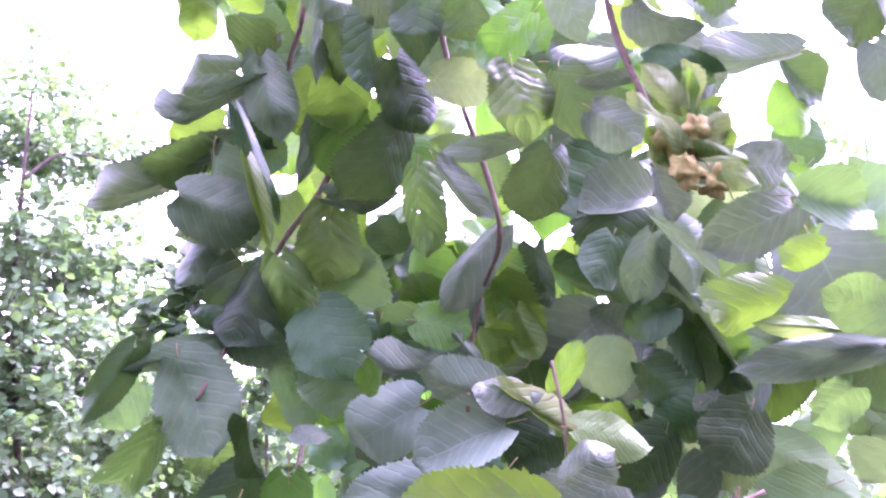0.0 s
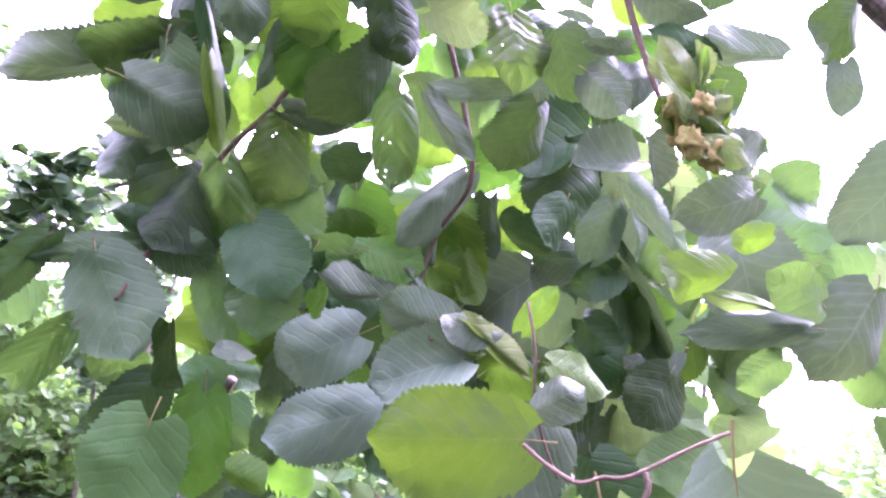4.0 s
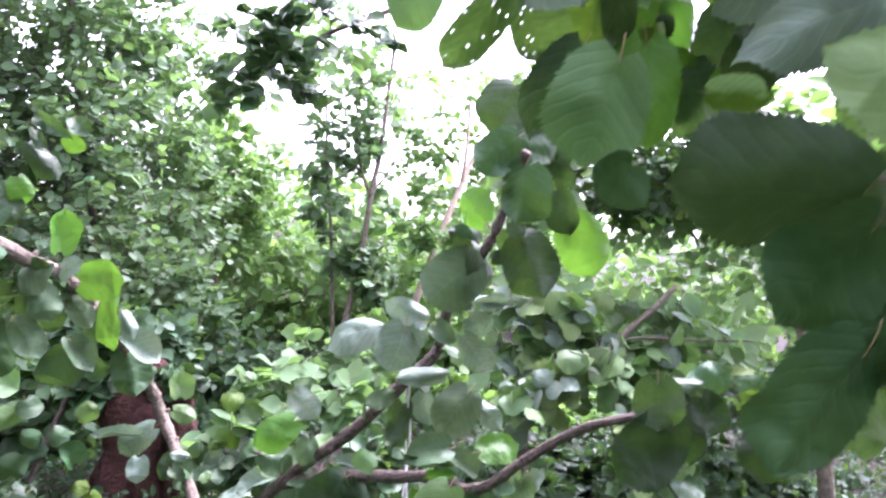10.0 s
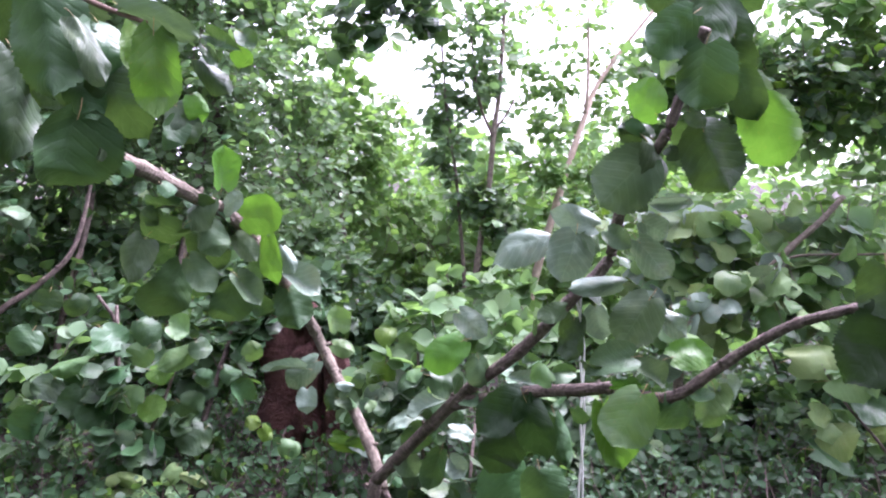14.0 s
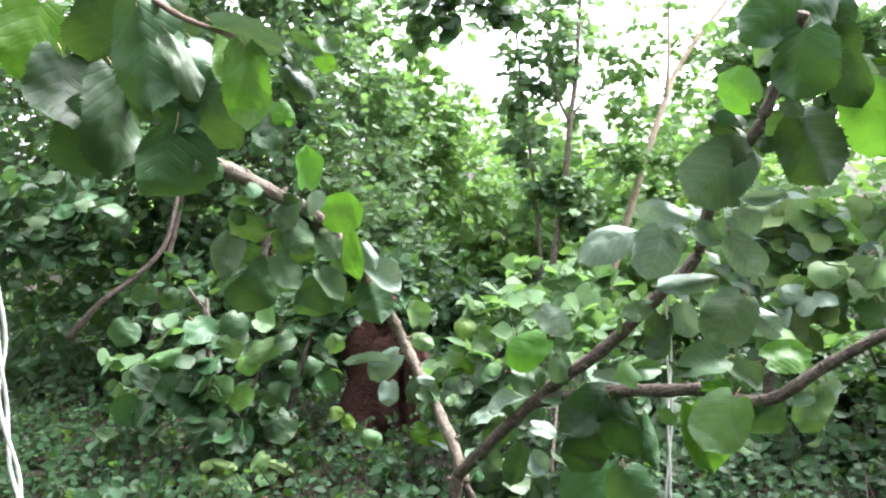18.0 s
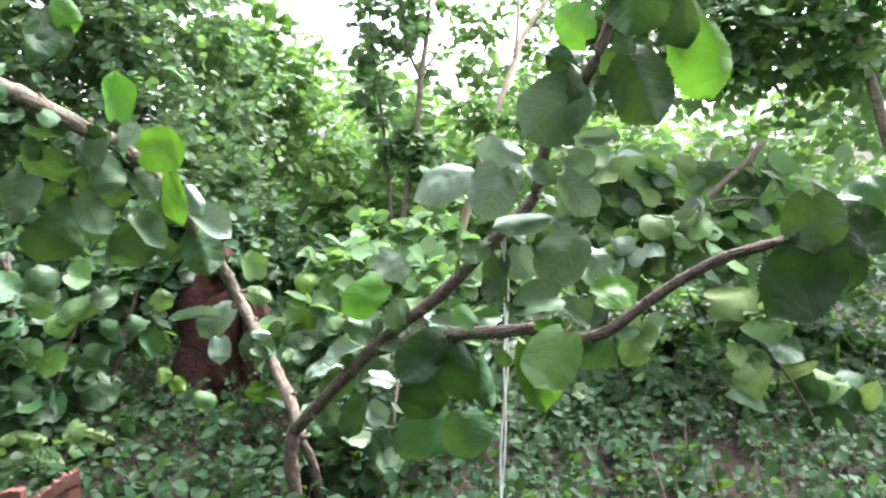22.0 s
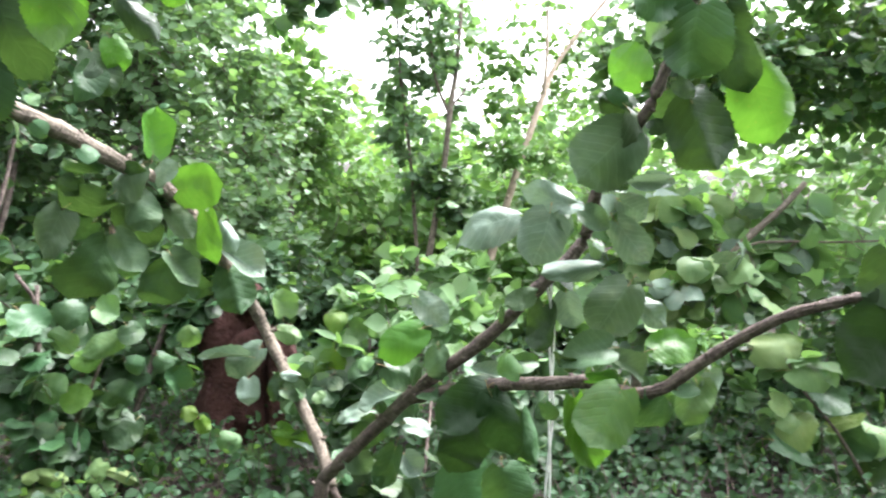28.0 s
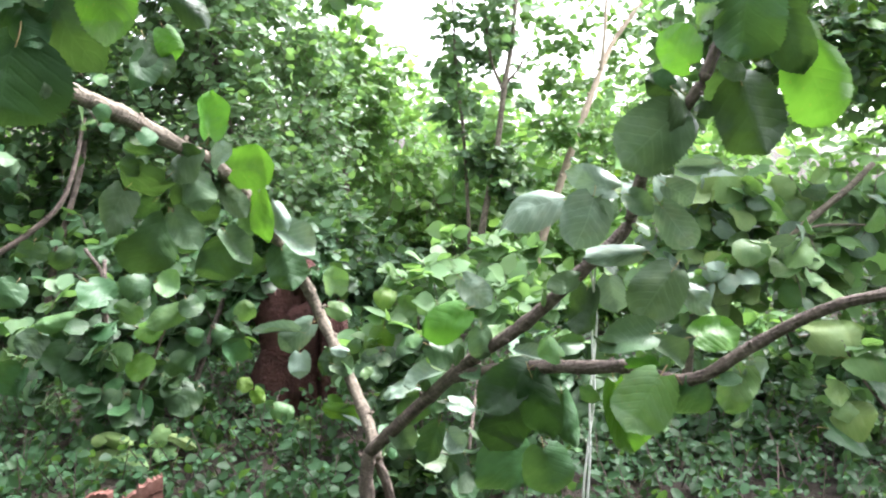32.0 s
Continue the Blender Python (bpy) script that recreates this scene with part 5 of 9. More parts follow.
leaf(canopy, (-0.036, 0.699, 1.381), (-0.083, 0.647, 1.291), 0.069, (-0.74, -0.34, 0.58), "w", shape="lance")

leaf(canopy, (-0.400, 1.100, 1.594), (-0.435, 1.098, 1.540), 0.058, (0.30, -0.94, -0.15), "u", shape=0)
leaf(canopy, (-0.208, 1.110, 1.594), (-0.214, 1.125, 1.540), 0.063, (-0.47, -0.87, -0.17), "y", shape=2)
leaf(canopy, (-0.170, 0.991, 1.509), (-0.159, 0.989, 1.406), 0.063, (0.20, -0.98, -0.09), "v", shape=0)

leaf(canopy, (-0.091, 1.236, 1.704), (-0.152, 1.238, 1.658), 0.060, (-0.22, -0.77, 0.60), "v")
leaf(canopy, (0.257, 1.146, 1.789), (0.299, 1.167, 1.715), 0.073, (0.02, -0.83, 0.56), "u")
leaf(canopy, (0.208, 1.076, 1.912), (0.279, 1.038, 1.848), 0.084, (-0.66, -0.66, -0.36), "g")
leaf(canopy, (-0.132, 1.056, 2.190), (-0.217, 1.032, 2.119), 0.092, (-0.09, -0.92, -0.37), "u")
leaf(canopy, (0.402, 1.436, 2.113), (0.433, 1.416, 2.012), 0.086, (0.13, -0.95, 0.30), "u")
leaf(canopy, (0.356, 0.981, 1.537), (0.291, 1.006, 1.494), 0.069, (-0.28, -0.86, 0.42), "q")
leaf(canopy, (0.013, 0.934, 1.986), (-0.056, 0.945, 1.944), 0.071, (0.10, -0.99, 0.04), "u")
leaf(canopy, (0.212, 1.095, 1.712), (0.197, 1.071, 1.622), 0.087, (-0.57, -0.78, 0.27), "p")
leaf(canopy, (-0.016, 0.969, 2.109), (0.070, 1.019, 2.060), 0.090, (-0.25, -0.92, 0.31), "m")
leaf(canopy, (0.217, 1.322, 1.386), (0.170, 1.371, 1.297), 0.099, (0.49, -0.71, 0.51), "y")
leaf(canopy, (-0.018, 1.352, 1.838), (-0.075, 1.388, 1.752), 0.098, (-0.09, -0.88, -0.46), "y")
leaf(canopy, (0.339, 1.260, 1.452), (0.274, 1.270, 1.413), 0.058, (-0.67, -0.73, 0.15), "v")
leaf(canopy, (0.226, 0.990, 1.843), (0.300, 0.952, 1.773), 0.089, (-0.30, -0.94, -0.19), "q")
leaf(canopy, (0.316, 1.015, 1.573), (0.408, 0.991, 1.524), 0.082, (0.26, -0.94, 0.22), "q")
leaf(canopy, (0.439, 1.246, 1.468), (0.441, 1.227, 1.379), 0.069, (-0.11, -0.91, 0.40), "y")
leaf(canopy, (0.195, 1.390, 2.176), (0.188, 1.370, 2.066), 0.092, (0.49, -0.76, -0.44), "u")
leaf(canopy, (0.510, 1.210, 1.875), (0.456, 1.197, 1.820), 0.062, (-0.08, -0.98, -0.16), "u")
leaf(canopy, (0.286, 0.992, 1.477), (0.320, 0.965, 1.374), 0.097, (-0.38, -0.91, 0.19), "u")
leaf(canopy, (0.582, 1.403, 1.180), (0.656, 1.361, 1.106), 0.107, (-0.42, -0.91, -0.04), "u")
leaf(canopy, (0.285, 1.083, 1.605), (0.322, 1.110, 1.514), 0.094, (-0.39, -0.76, -0.52), "q")
leaf(canopy, (0.517, 1.196, 1.751), (0.468, 1.221, 1.680), 0.083, (-0.52, -0.85, 0.01), "u")
leaf(canopy, (0.163, 1.166, 1.180), (0.147, 1.144, 1.086), 0.086, (0.24, -0.97, -0.04), "u")
leaf(canopy, (0.028, 0.943, 1.717), (0.038, 0.984, 1.633), 0.087, (-0.39, -0.89, -0.24), "y")
leaf(canopy, (0.317, 1.507, 1.395), (0.269, 1.479, 1.317), 0.074, (0.00, -0.95, 0.30), "p")
leaf(canopy, (0.343, 1.485, 1.858), (0.430, 1.495, 1.802), 0.081, (-0.11, -0.79, -0.60), "u")
leaf(canopy, (-0.121, 1.332, 2.265), (-0.116, 1.314, 2.170), 0.081, (-0.16, -0.99, 0.06), "y")
leaf(canopy, (-0.157, 1.148, 1.729), (-0.109, 1.123, 1.671), 0.068, (-0.01, -0.99, -0.11), "m")
leaf(canopy, (0.686, 1.385, 1.558), (0.679, 1.422, 1.460), 0.096, (-0.27, -0.89, -0.37), "q")
leaf(canopy, (0.048, 1.333, 1.731), (0.124, 1.343, 1.689), 0.080, (0.36, -0.93, -0.03), "v")
leaf(canopy, (0.541, 1.308, 1.804), (0.589, 1.277, 1.750), 0.068, (-0.29, -0.94, 0.20), "p")
leaf(canopy, (0.283, 1.252, 1.946), (0.302, 1.230, 1.866), 0.076, (0.49, -0.84, 0.23), "v")
leaf(canopy, (0.433, 1.066, 1.889), (0.451, 1.056, 1.815), 0.066, (0.38, -0.93, 0.04), "u")
leaf(canopy, (0.506, 1.105, 1.585), (0.464, 1.140, 1.533), 0.071, (0.10, -0.99, -0.03), "q")
leaf(canopy, (0.165, 1.380, 2.163), (0.231, 1.403, 2.092), 0.093, (0.32, -0.94, -0.13), "g")
leaf(canopy, (0.285, 0.992, 1.431), (0.295, 0.959, 1.356), 0.067, (-0.28, -0.95, 0.14), "q")
leaf(canopy, (0.076, 1.384, 1.741), (0.120, 1.425, 1.643), 0.102, (-0.01, -0.92, -0.39), "y")
leaf(canopy, (0.301, 1.074, 1.132), (0.342, 1.039, 1.077), 0.068, (0.22, -0.65, 0.73), "u")
leaf(canopy, (0.534, 1.343, 1.618), (0.473, 1.329, 1.563), 0.068, (-0.61, -0.79, 0.03), "u")
leaf(canopy, (0.511, 1.367, 1.230), (0.443, 1.352, 1.188), 0.076, (-0.12, -0.81, 0.57), "u")
leaf(canopy, (0.072, 1.029, 1.642), (0.007, 1.010, 1.549), 0.091, (-0.27, -0.96, 0.02), "v")
leaf(canopy, (0.476, 0.896, 1.728), (0.433, 0.894, 1.634), 0.085, (-0.02, -0.94, 0.33), "p")
leaf(canopy, (-0.041, 0.918, 2.038), (0.027, 0.912, 1.960), 0.079, (0.24, -0.96, 0.16), "v")
leaf(canopy, (0.228, 1.109, 2.262), (0.277, 1.079, 2.205), 0.072, (0.12, -0.97, 0.21), "p")
leaf(canopy, (0.061, 1.056, 1.654), (0.085, 1.032, 1.579), 0.071, (-0.15, -0.98, -0.15), "v")
leaf(canopy, (0.166, 1.070, 1.445), (0.164, 1.087, 1.360), 0.081, (0.42, -0.78, -0.46), "g")
leaf(canopy, (0.430, 0.902, 2.152), (0.387, 0.894, 2.066), 0.084, (0.39, -0.89, 0.25), "g")
leaf(canopy, (0.145, 1.018, 1.692), (0.072, 1.060, 1.617), 0.100, (0.30, -0.77, 0.56), "p")
leaf(canopy, (0.173, 1.222, 2.246), (0.090, 1.186, 2.177), 0.102, (0.14, -0.85, -0.51), "u")
leaf(canopy, (0.464, 0.981, 1.508), (0.477, 0.953, 1.399), 0.107, (-0.48, -0.87, -0.13), "u")
leaf(canopy, (0.391, 1.031, 1.735), (0.492, 1.044, 1.697), 0.090, (-0.56, -0.83, 0.00), "p")
leaf(canopy, (0.226, 1.120, 1.924), (0.309, 1.105, 1.898), 0.069, (0.44, -0.84, 0.33), "g")
leaf(canopy, (-0.069, 1.179, 1.792), (-0.033, 1.173, 1.685), 0.087, (-0.30, -0.95, -0.11), "v")
leaf(canopy, (0.165, 1.240, 1.574), (0.138, 1.199, 1.483), 0.081, (-0.35, -0.89, 0.29), "u")
leaf(canopy, (0.712, 1.207, 1.868), (0.693, 1.202, 1.792), 0.060, (-0.19, -0.97, 0.14), "q")
leaf(canopy, (0.001, 1.386, 1.724), (0.075, 1.404, 1.680), 0.080, (0.35, -0.90, -0.26), "v")
leaf(canopy, (0.739, 1.313, 1.383), (0.789, 1.324, 1.306), 0.072, (0.20, -0.95, -0.22), "u")
leaf(canopy, (0.178, 1.127, 1.722), (0.183, 1.121, 1.610), 0.103, (-0.45, -0.87, -0.21), "p")
leaf(canopy, (-0.144, 1.036, 1.750), (-0.125, 1.079, 1.647), 0.103, (0.22, -0.98, 0.05), "u")
leaf(canopy, (0.539, 1.119, 1.390), (0.544, 1.147, 1.289), 0.088, (0.39, -0.91, -0.11), "y")
leaf(canopy, (0.332, 1.312, 2.293), (0.404, 1.293, 2.228), 0.076, (0.16, -0.99, 0.01), "p")
leaf(canopy, (-0.154, 1.042, 1.646), (-0.134, 1.010, 1.573), 0.077, (0.16, -0.88, 0.45), "u")
leaf(canopy, (0.088, 0.972, 1.971), (0.183, 0.932, 1.929), 0.084, (0.08, -0.98, -0.20), "g")
leaf(canopy, (0.491, 1.427, 1.808), (0.535, 1.459, 1.734), 0.070, (0.21, -0.97, -0.13), "u")
leaf(canopy, (0.206, 1.238, 1.199), (0.190, 1.232, 1.087), 0.085, (0.09, -1.00, -0.03), "u")
leaf(canopy, (0.316, 1.358, 1.676), (0.375, 1.313, 1.605), 0.092, (-0.35, -0.93, 0.12), "u")
leaf(canopy, (0.175, 1.096, 1.742), (0.234, 1.050, 1.680), 0.075, (-0.05, -0.88, -0.48), "g")
leaf(canopy, (0.240, 0.970, 1.419), (0.202, 0.994, 1.349), 0.067, (0.07, -0.92, 0.38), "p")
leaf(canopy, (0.306, 1.336, 1.867), (0.398, 1.376, 1.837), 0.086, (-0.24, -0.97, -0.08), "u")
leaf(canopy, (0.900, 1.262, 1.392), (0.827, 1.257, 1.333), 0.084, (0.03, -0.87, 0.48), "q")
leaf(canopy, (-0.100, 1.043, 1.678), (-0.131, 1.034, 1.610), 0.059, (0.48, -0.81, -0.34), "g")
leaf(canopy, (-0.108, 1.242, 1.866), (-0.172, 1.251, 1.784), 0.092, (-0.46, -0.86, 0.21), "u")
leaf(canopy, (0.353, 1.361, 1.933), (0.364, 1.397, 1.835), 0.081, (-0.28, -0.95, -0.16), "u")
leaf(canopy, (0.332, 1.355, 2.070), (0.285, 1.345, 1.992), 0.078, (0.55, -0.83, 0.10), "v")
leaf(canopy, (0.616, 1.353, 1.602), (0.609, 1.380, 1.517), 0.073, (0.19, -0.89, 0.42), "u")
leaf(canopy, (0.132, 1.248, 1.702), (0.178, 1.283, 1.624), 0.092, (-0.13, -0.95, -0.29), "v")
leaf(canopy, (0.325, 1.405, 1.362), (0.400, 1.365, 1.307), 0.079, (-0.14, -0.84, -0.53), "u")
leaf(canopy, (0.151, 0.970, 1.846), (0.148, 0.962, 1.747), 0.090, (-0.11, -0.64, -0.76), "g")
leaf(canopy, (0.702, 1.133, 1.626), (0.759, 1.119, 1.565), 0.072, (-0.33, -0.94, 0.01), "u")
leaf(canopy, (0.280, 1.086, 1.556), (0.305, 1.128, 1.471), 0.080, (0.31, -0.94, 0.13), "p")
leaf(canopy, (0.085, 1.188, 1.429), (0.173, 1.213, 1.366), 0.093, (-0.02, -0.84, -0.55), "u")
leaf(canopy, (-0.338, 1.189, 1.843), (-0.396, 1.176, 1.777), 0.083, (-0.26, -0.93, 0.24), "v")
leaf(canopy, (0.086, 1.075, 1.363), (0.137, 1.102, 1.298), 0.074, (0.14, -0.88, -0.45), "p")
leaf(canopy, (0.762, 1.393, 1.266), (0.682, 1.383, 1.216), 0.087, (-0.59, -0.75, 0.28), "y")
leaf(canopy, (0.212, 1.302, 1.920), (0.179, 1.332, 1.858), 0.066, (-0.41, -0.75, -0.52), "v")
leaf(canopy, (0.298, 1.211, 1.221), (0.337, 1.206, 1.136), 0.080, (-0.66, -0.72, 0.21), "y")
leaf(canopy, (0.227, 1.058, 2.047), (0.277, 1.033, 1.973), 0.083, (0.37, -0.87, 0.32), "p")
leaf(canopy, (-0.102, 1.327, 2.356), (-0.085, 1.357, 2.247), 0.103, (0.09, -0.99, 0.07), "u")
leaf(canopy, (-0.217, 1.391, 2.072), (-0.157, 1.424, 1.989), 0.099, (0.11, -0.97, -0.21), "v")
leaf(canopy, (0.546, 1.465, 1.557), (0.472, 1.479, 1.503), 0.075, (0.08, -0.98, -0.18), "q")
leaf(canopy, (0.783, 1.197, 2.032), (0.735, 1.239, 1.958), 0.082, (-0.31, -0.93, 0.21), "u")
leaf(canopy, (0.215, 1.405, 2.239), (0.133, 1.399, 2.183), 0.089, (0.15, -0.86, -0.49), "u")
leaf(canopy, (-0.198, 1.307, 1.997), (-0.245, 1.275, 1.930), 0.075, (-0.05, -0.90, 0.43), "v")
leaf(canopy, (0.615, 1.470, 1.753), (0.668, 1.510, 1.675), 0.085, (-0.38, -0.87, 0.32), "q")
leaf(canopy, (0.422, 1.414, 1.348), (0.460, 1.373, 1.258), 0.098, (0.20, -0.97, -0.15), "q")
leaf(canopy, (0.083, 1.207, 1.629), (0.091, 1.185, 1.549), 0.075, (0.21, -0.89, 0.40), "v")
leaf(canopy, (-0.261, 1.026, 1.741), (-0.258, 1.018, 1.630), 0.092, (-0.05, -0.97, -0.24), "g")
leaf(canopy, (0.378, 1.263, 1.826), (0.336, 1.264, 1.745), 0.080, (0.28, -0.95, -0.13), "q")
leaf(canopy, (0.015, 1.404, 1.818), (0.087, 1.372, 1.762), 0.075, (0.32, -0.89, 0.32), "y")
leaf(canopy, (0.484, 0.875, 1.872), (0.463, 0.929, 1.779), 0.093, (0.09, -0.97, 0.21), "p")
leaf(canopy, (0.341, 1.299, 1.712), (0.270, 1.294, 1.634), 0.099, (0.08, -0.86, 0.50), "u")
leaf(canopy, (0.199, 1.203, 1.457), (0.173, 1.222, 1.348), 0.089, (0.16, -0.95, -0.28), "g")
leaf(canopy, (0.273, 1.387, 1.523), (0.339, 1.418, 1.454), 0.095, (-0.44, -0.87, 0.22), "u")
leaf(canopy, (0.339, 1.028, 1.860), (0.398, 1.047, 1.812), 0.067, (-0.16, -0.89, 0.44), "u")
leaf(canopy, (0.431, 0.948, 1.745), (0.382, 0.990, 1.685), 0.071, (0.14, -0.87, 0.48), "q")
leaf(canopy, (0.671, 1.175, 1.711), (0.771, 1.162, 1.663), 0.089, (-0.20, -0.97, 0.15), "u")
leaf(canopy, (0.081, 0.983, 2.153), (0.099, 0.960, 2.079), 0.068, (-0.13, -0.98, 0.17), "g")
leaf(canopy, (0.295, 1.100, 2.059), (0.222, 1.107, 1.976), 0.101, (0.17, -0.87, -0.47), "p")
leaf(canopy, (0.542, 1.362, 1.779), (0.614, 1.349, 1.731), 0.081, (0.22, -0.80, -0.56), "y")
leaf(canopy, (0.349, 1.024, 1.714), (0.282, 0.995, 1.632), 0.092, (0.62, -0.72, 0.30), "u")
leaf(canopy, (0.337, 1.341, 1.572), (0.269, 1.369, 1.524), 0.074, (0.18, -0.83, 0.53), "u")
leaf(canopy, (0.329, 1.048, 1.490), (0.327, 1.014, 1.401), 0.082, (0.16, -0.99, 0.03), "q")
leaf(canopy, (0.228, 1.026, 1.858), (0.245, 1.036, 1.785), 0.063, (-0.28, -0.94, -0.21), "g")
leaf(canopy, (0.172, 1.094, 1.667), (0.122, 1.069, 1.601), 0.066, (0.59, -0.73, -0.36), "p")
leaf(canopy, (0.593, 1.416, 1.225), (0.625, 1.401, 1.159), 0.058, (-0.13, -0.79, 0.60), "u")
leaf(canopy, (0.492, 1.352, 1.440), (0.542, 1.343, 1.361), 0.079, (0.13, -0.67, 0.73), "q")
leaf(canopy, (0.119, 1.214, 1.434), (0.101, 1.211, 1.360), 0.066, (-0.51, -0.84, 0.18), "v")
leaf(canopy, (-0.312, 1.259, 2.193), (-0.410, 1.291, 2.152), 0.090, (0.02, -0.97, -0.26), "v")
leaf(canopy, (0.587, 1.287, 1.874), (0.505, 1.290, 1.825), 0.087, (-0.11, -0.93, -0.36), "y")
leaf(canopy, (0.170, 1.145, 1.607), (0.129, 1.153, 1.519), 0.092, (-0.04, -0.78, -0.63), "y")
leaf(canopy, (0.311, 0.988, 1.202), (0.252, 0.973, 1.111), 0.094, (-0.36, -0.93, -0.12), "u")
leaf(canopy, (0.872, 1.322, 1.942), (0.826, 1.304, 1.869), 0.079, (-0.03, -0.93, 0.36), "u")
leaf(canopy, (0.234, 0.996, 1.805), (0.298, 0.974, 1.720), 0.082, (0.21, -0.89, 0.41), "q")
leaf(canopy, (0.442, 1.250, 1.412), (0.427, 1.256, 1.310), 0.093, (0.29, -0.90, 0.33), "q")
leaf(canopy, (0.400, 1.167, 1.744), (0.360, 1.162, 1.639), 0.085, (-0.07, -0.99, -0.13), "q")
leaf(canopy, (0.115, 1.105, 1.904), (0.085, 1.097, 1.817), 0.074, (0.02, -0.83, 0.55), "v")
leaf(canopy, (0.568, 1.229, 1.382), (0.647, 1.266, 1.339), 0.082, (-0.43, -0.89, 0.15), "u")
leaf(canopy, (0.145, 1.031, 1.950), (0.126, 1.062, 1.858), 0.093, (-0.02, -0.99, -0.15), "p")
leaf(canopy, (-0.059, 1.073, 1.688), (-0.129, 1.086, 1.648), 0.071, (0.39, -0.92, -0.08), "u")
leaf(canopy, (-0.271, 1.173, 1.869), (-0.269, 1.141, 1.780), 0.077, (0.23, -0.88, -0.41), "y")
leaf(canopy, (0.449, 1.274, 1.729), (0.510, 1.316, 1.645), 0.084, (-0.34, -0.88, 0.33), "u")
leaf(canopy, (0.467, 1.104, 1.709), (0.475, 1.120, 1.633), 0.069, (-0.41, -0.91, 0.11), "u")
leaf(canopy, (-0.025, 1.324, 1.857), (0.069, 1.361, 1.828), 0.091, (0.25, -0.85, 0.47), "v")
leaf(canopy, (0.339, 0.942, 1.771), (0.371, 0.922, 1.669), 0.103, (-0.33, -0.94, -0.13), "p")
leaf(canopy, (0.126, 1.132, 2.270), (0.219, 1.115, 2.219), 0.098, (0.26, -0.96, -0.13), "g")
leaf(canopy, (0.191, 1.110, 1.806), (0.114, 1.139, 1.758), 0.084, (0.36, -0.83, -0.42), "y")
leaf(canopy, (-0.179, 1.188, 2.240), (-0.107, 1.177, 2.157), 0.098, (-0.09, -0.87, -0.49), "u")
leaf(canopy, (0.220, 1.134, 1.832), (0.272, 1.094, 1.769), 0.077, (-0.58, -0.70, 0.42), "g")
leaf(canopy, (0.167, 1.347, 1.587), (0.245, 1.344, 1.561), 0.064, (0.28, -0.96, -0.08), "g")
leaf(canopy, (0.262, 1.011, 1.812), (0.194, 1.013, 1.757), 0.070, (-0.26, -0.97, 0.02), "u")
leaf(canopy, (0.421, 1.098, 1.842), (0.468, 1.115, 1.768), 0.069, (0.08, -0.99, 0.10), "p")
leaf(canopy, (0.543, 1.437, 1.731), (0.629, 1.406, 1.665), 0.095, (0.38, -0.83, 0.41), "q")
leaf(canopy, (0.374, 1.362, 1.800), (0.302, 1.336, 1.731), 0.097, (-0.47, -0.88, -0.10), "u")
leaf(canopy, (0.102, 1.021, 1.228), (0.155, 1.003, 1.167), 0.069, (-0.37, -0.87, -0.32), "y")
leaf(canopy, (0.397, 1.065, 1.485), (0.309, 1.030, 1.443), 0.084, (0.23, -0.94, 0.25), "q")
leaf(canopy, (-0.401, 1.201, 2.216), (-0.416, 1.177, 2.137), 0.077, (0.39, -0.69, -0.61), "v")
leaf(canopy, (0.404, 1.043, 1.703), (0.405, 1.016, 1.629), 0.074, (0.51, -0.84, -0.17), "u")
leaf(canopy, (0.370, 1.252, 1.682), (0.352, 1.248, 1.573), 0.090, (-0.29, -0.92, 0.24), "y")
leaf(canopy, (0.296, 1.390, 1.220), (0.403, 1.367, 1.186), 0.097, (-0.44, -0.82, -0.38), "u")
leaf(canopy, (0.326, 1.283, 1.574), (0.263, 1.262, 1.517), 0.075, (0.06, -0.85, 0.52), "u")
leaf(canopy, (0.135, 1.075, 1.691), (0.085, 1.040, 1.610), 0.090, (-0.40, -0.90, 0.18), "u")
leaf(canopy, (0.266, 1.133, 1.741), (0.270, 1.135, 1.632), 0.100, (0.18, -0.97, -0.13), "g")
leaf(canopy, (-0.235, 1.017, 1.725), (-0.260, 1.007, 1.640), 0.083, (-0.12, -0.93, 0.34), "g")
leaf(canopy, (0.438, 1.481, 2.063), (0.434, 1.451, 1.980), 0.077, (-0.33, -0.94, 0.02), "p")
leaf(canopy, (0.358, 1.229, 1.151), (0.432, 1.218, 1.066), 0.100, (-0.38, -0.65, 0.65), "u")
leaf(canopy, (0.123, 1.218, 1.818), (0.178, 1.220, 1.755), 0.077, (-0.41, -0.86, 0.30), "y")
leaf(canopy, (-0.144, 1.219, 1.839), (-0.060, 1.248, 1.785), 0.082, (0.63, -0.74, -0.23), "g")
leaf(canopy, (0.060, 1.110, 1.677), (0.005, 1.141, 1.589), 0.100, (-0.18, -0.75, 0.63), "u")
leaf(canopy, (0.454, 1.361, 1.570), (0.472, 1.386, 1.491), 0.073, (0.24, -0.92, -0.30), "q")
leaf(canopy, (0.712, 1.104, 1.505), (0.663, 1.110, 1.418), 0.092, (-0.64, -0.72, 0.25), "u")
leaf(canopy, (0.139, 1.290, 2.279), (0.080, 1.293, 2.224), 0.071, (0.40, -0.86, -0.30), "v")
leaf(canopy, (-0.430, 1.371, 2.013), (-0.462, 1.410, 1.919), 0.095, (0.25, -0.92, -0.29), "v")
leaf(canopy, (-0.096, 1.250, 1.823), (-0.078, 1.228, 1.749), 0.067, (0.22, -0.93, -0.30), "g")
leaf(canopy, (0.096, 1.327, 1.766), (0.134, 1.294, 1.699), 0.069, (-0.48, -0.82, 0.32), "v")
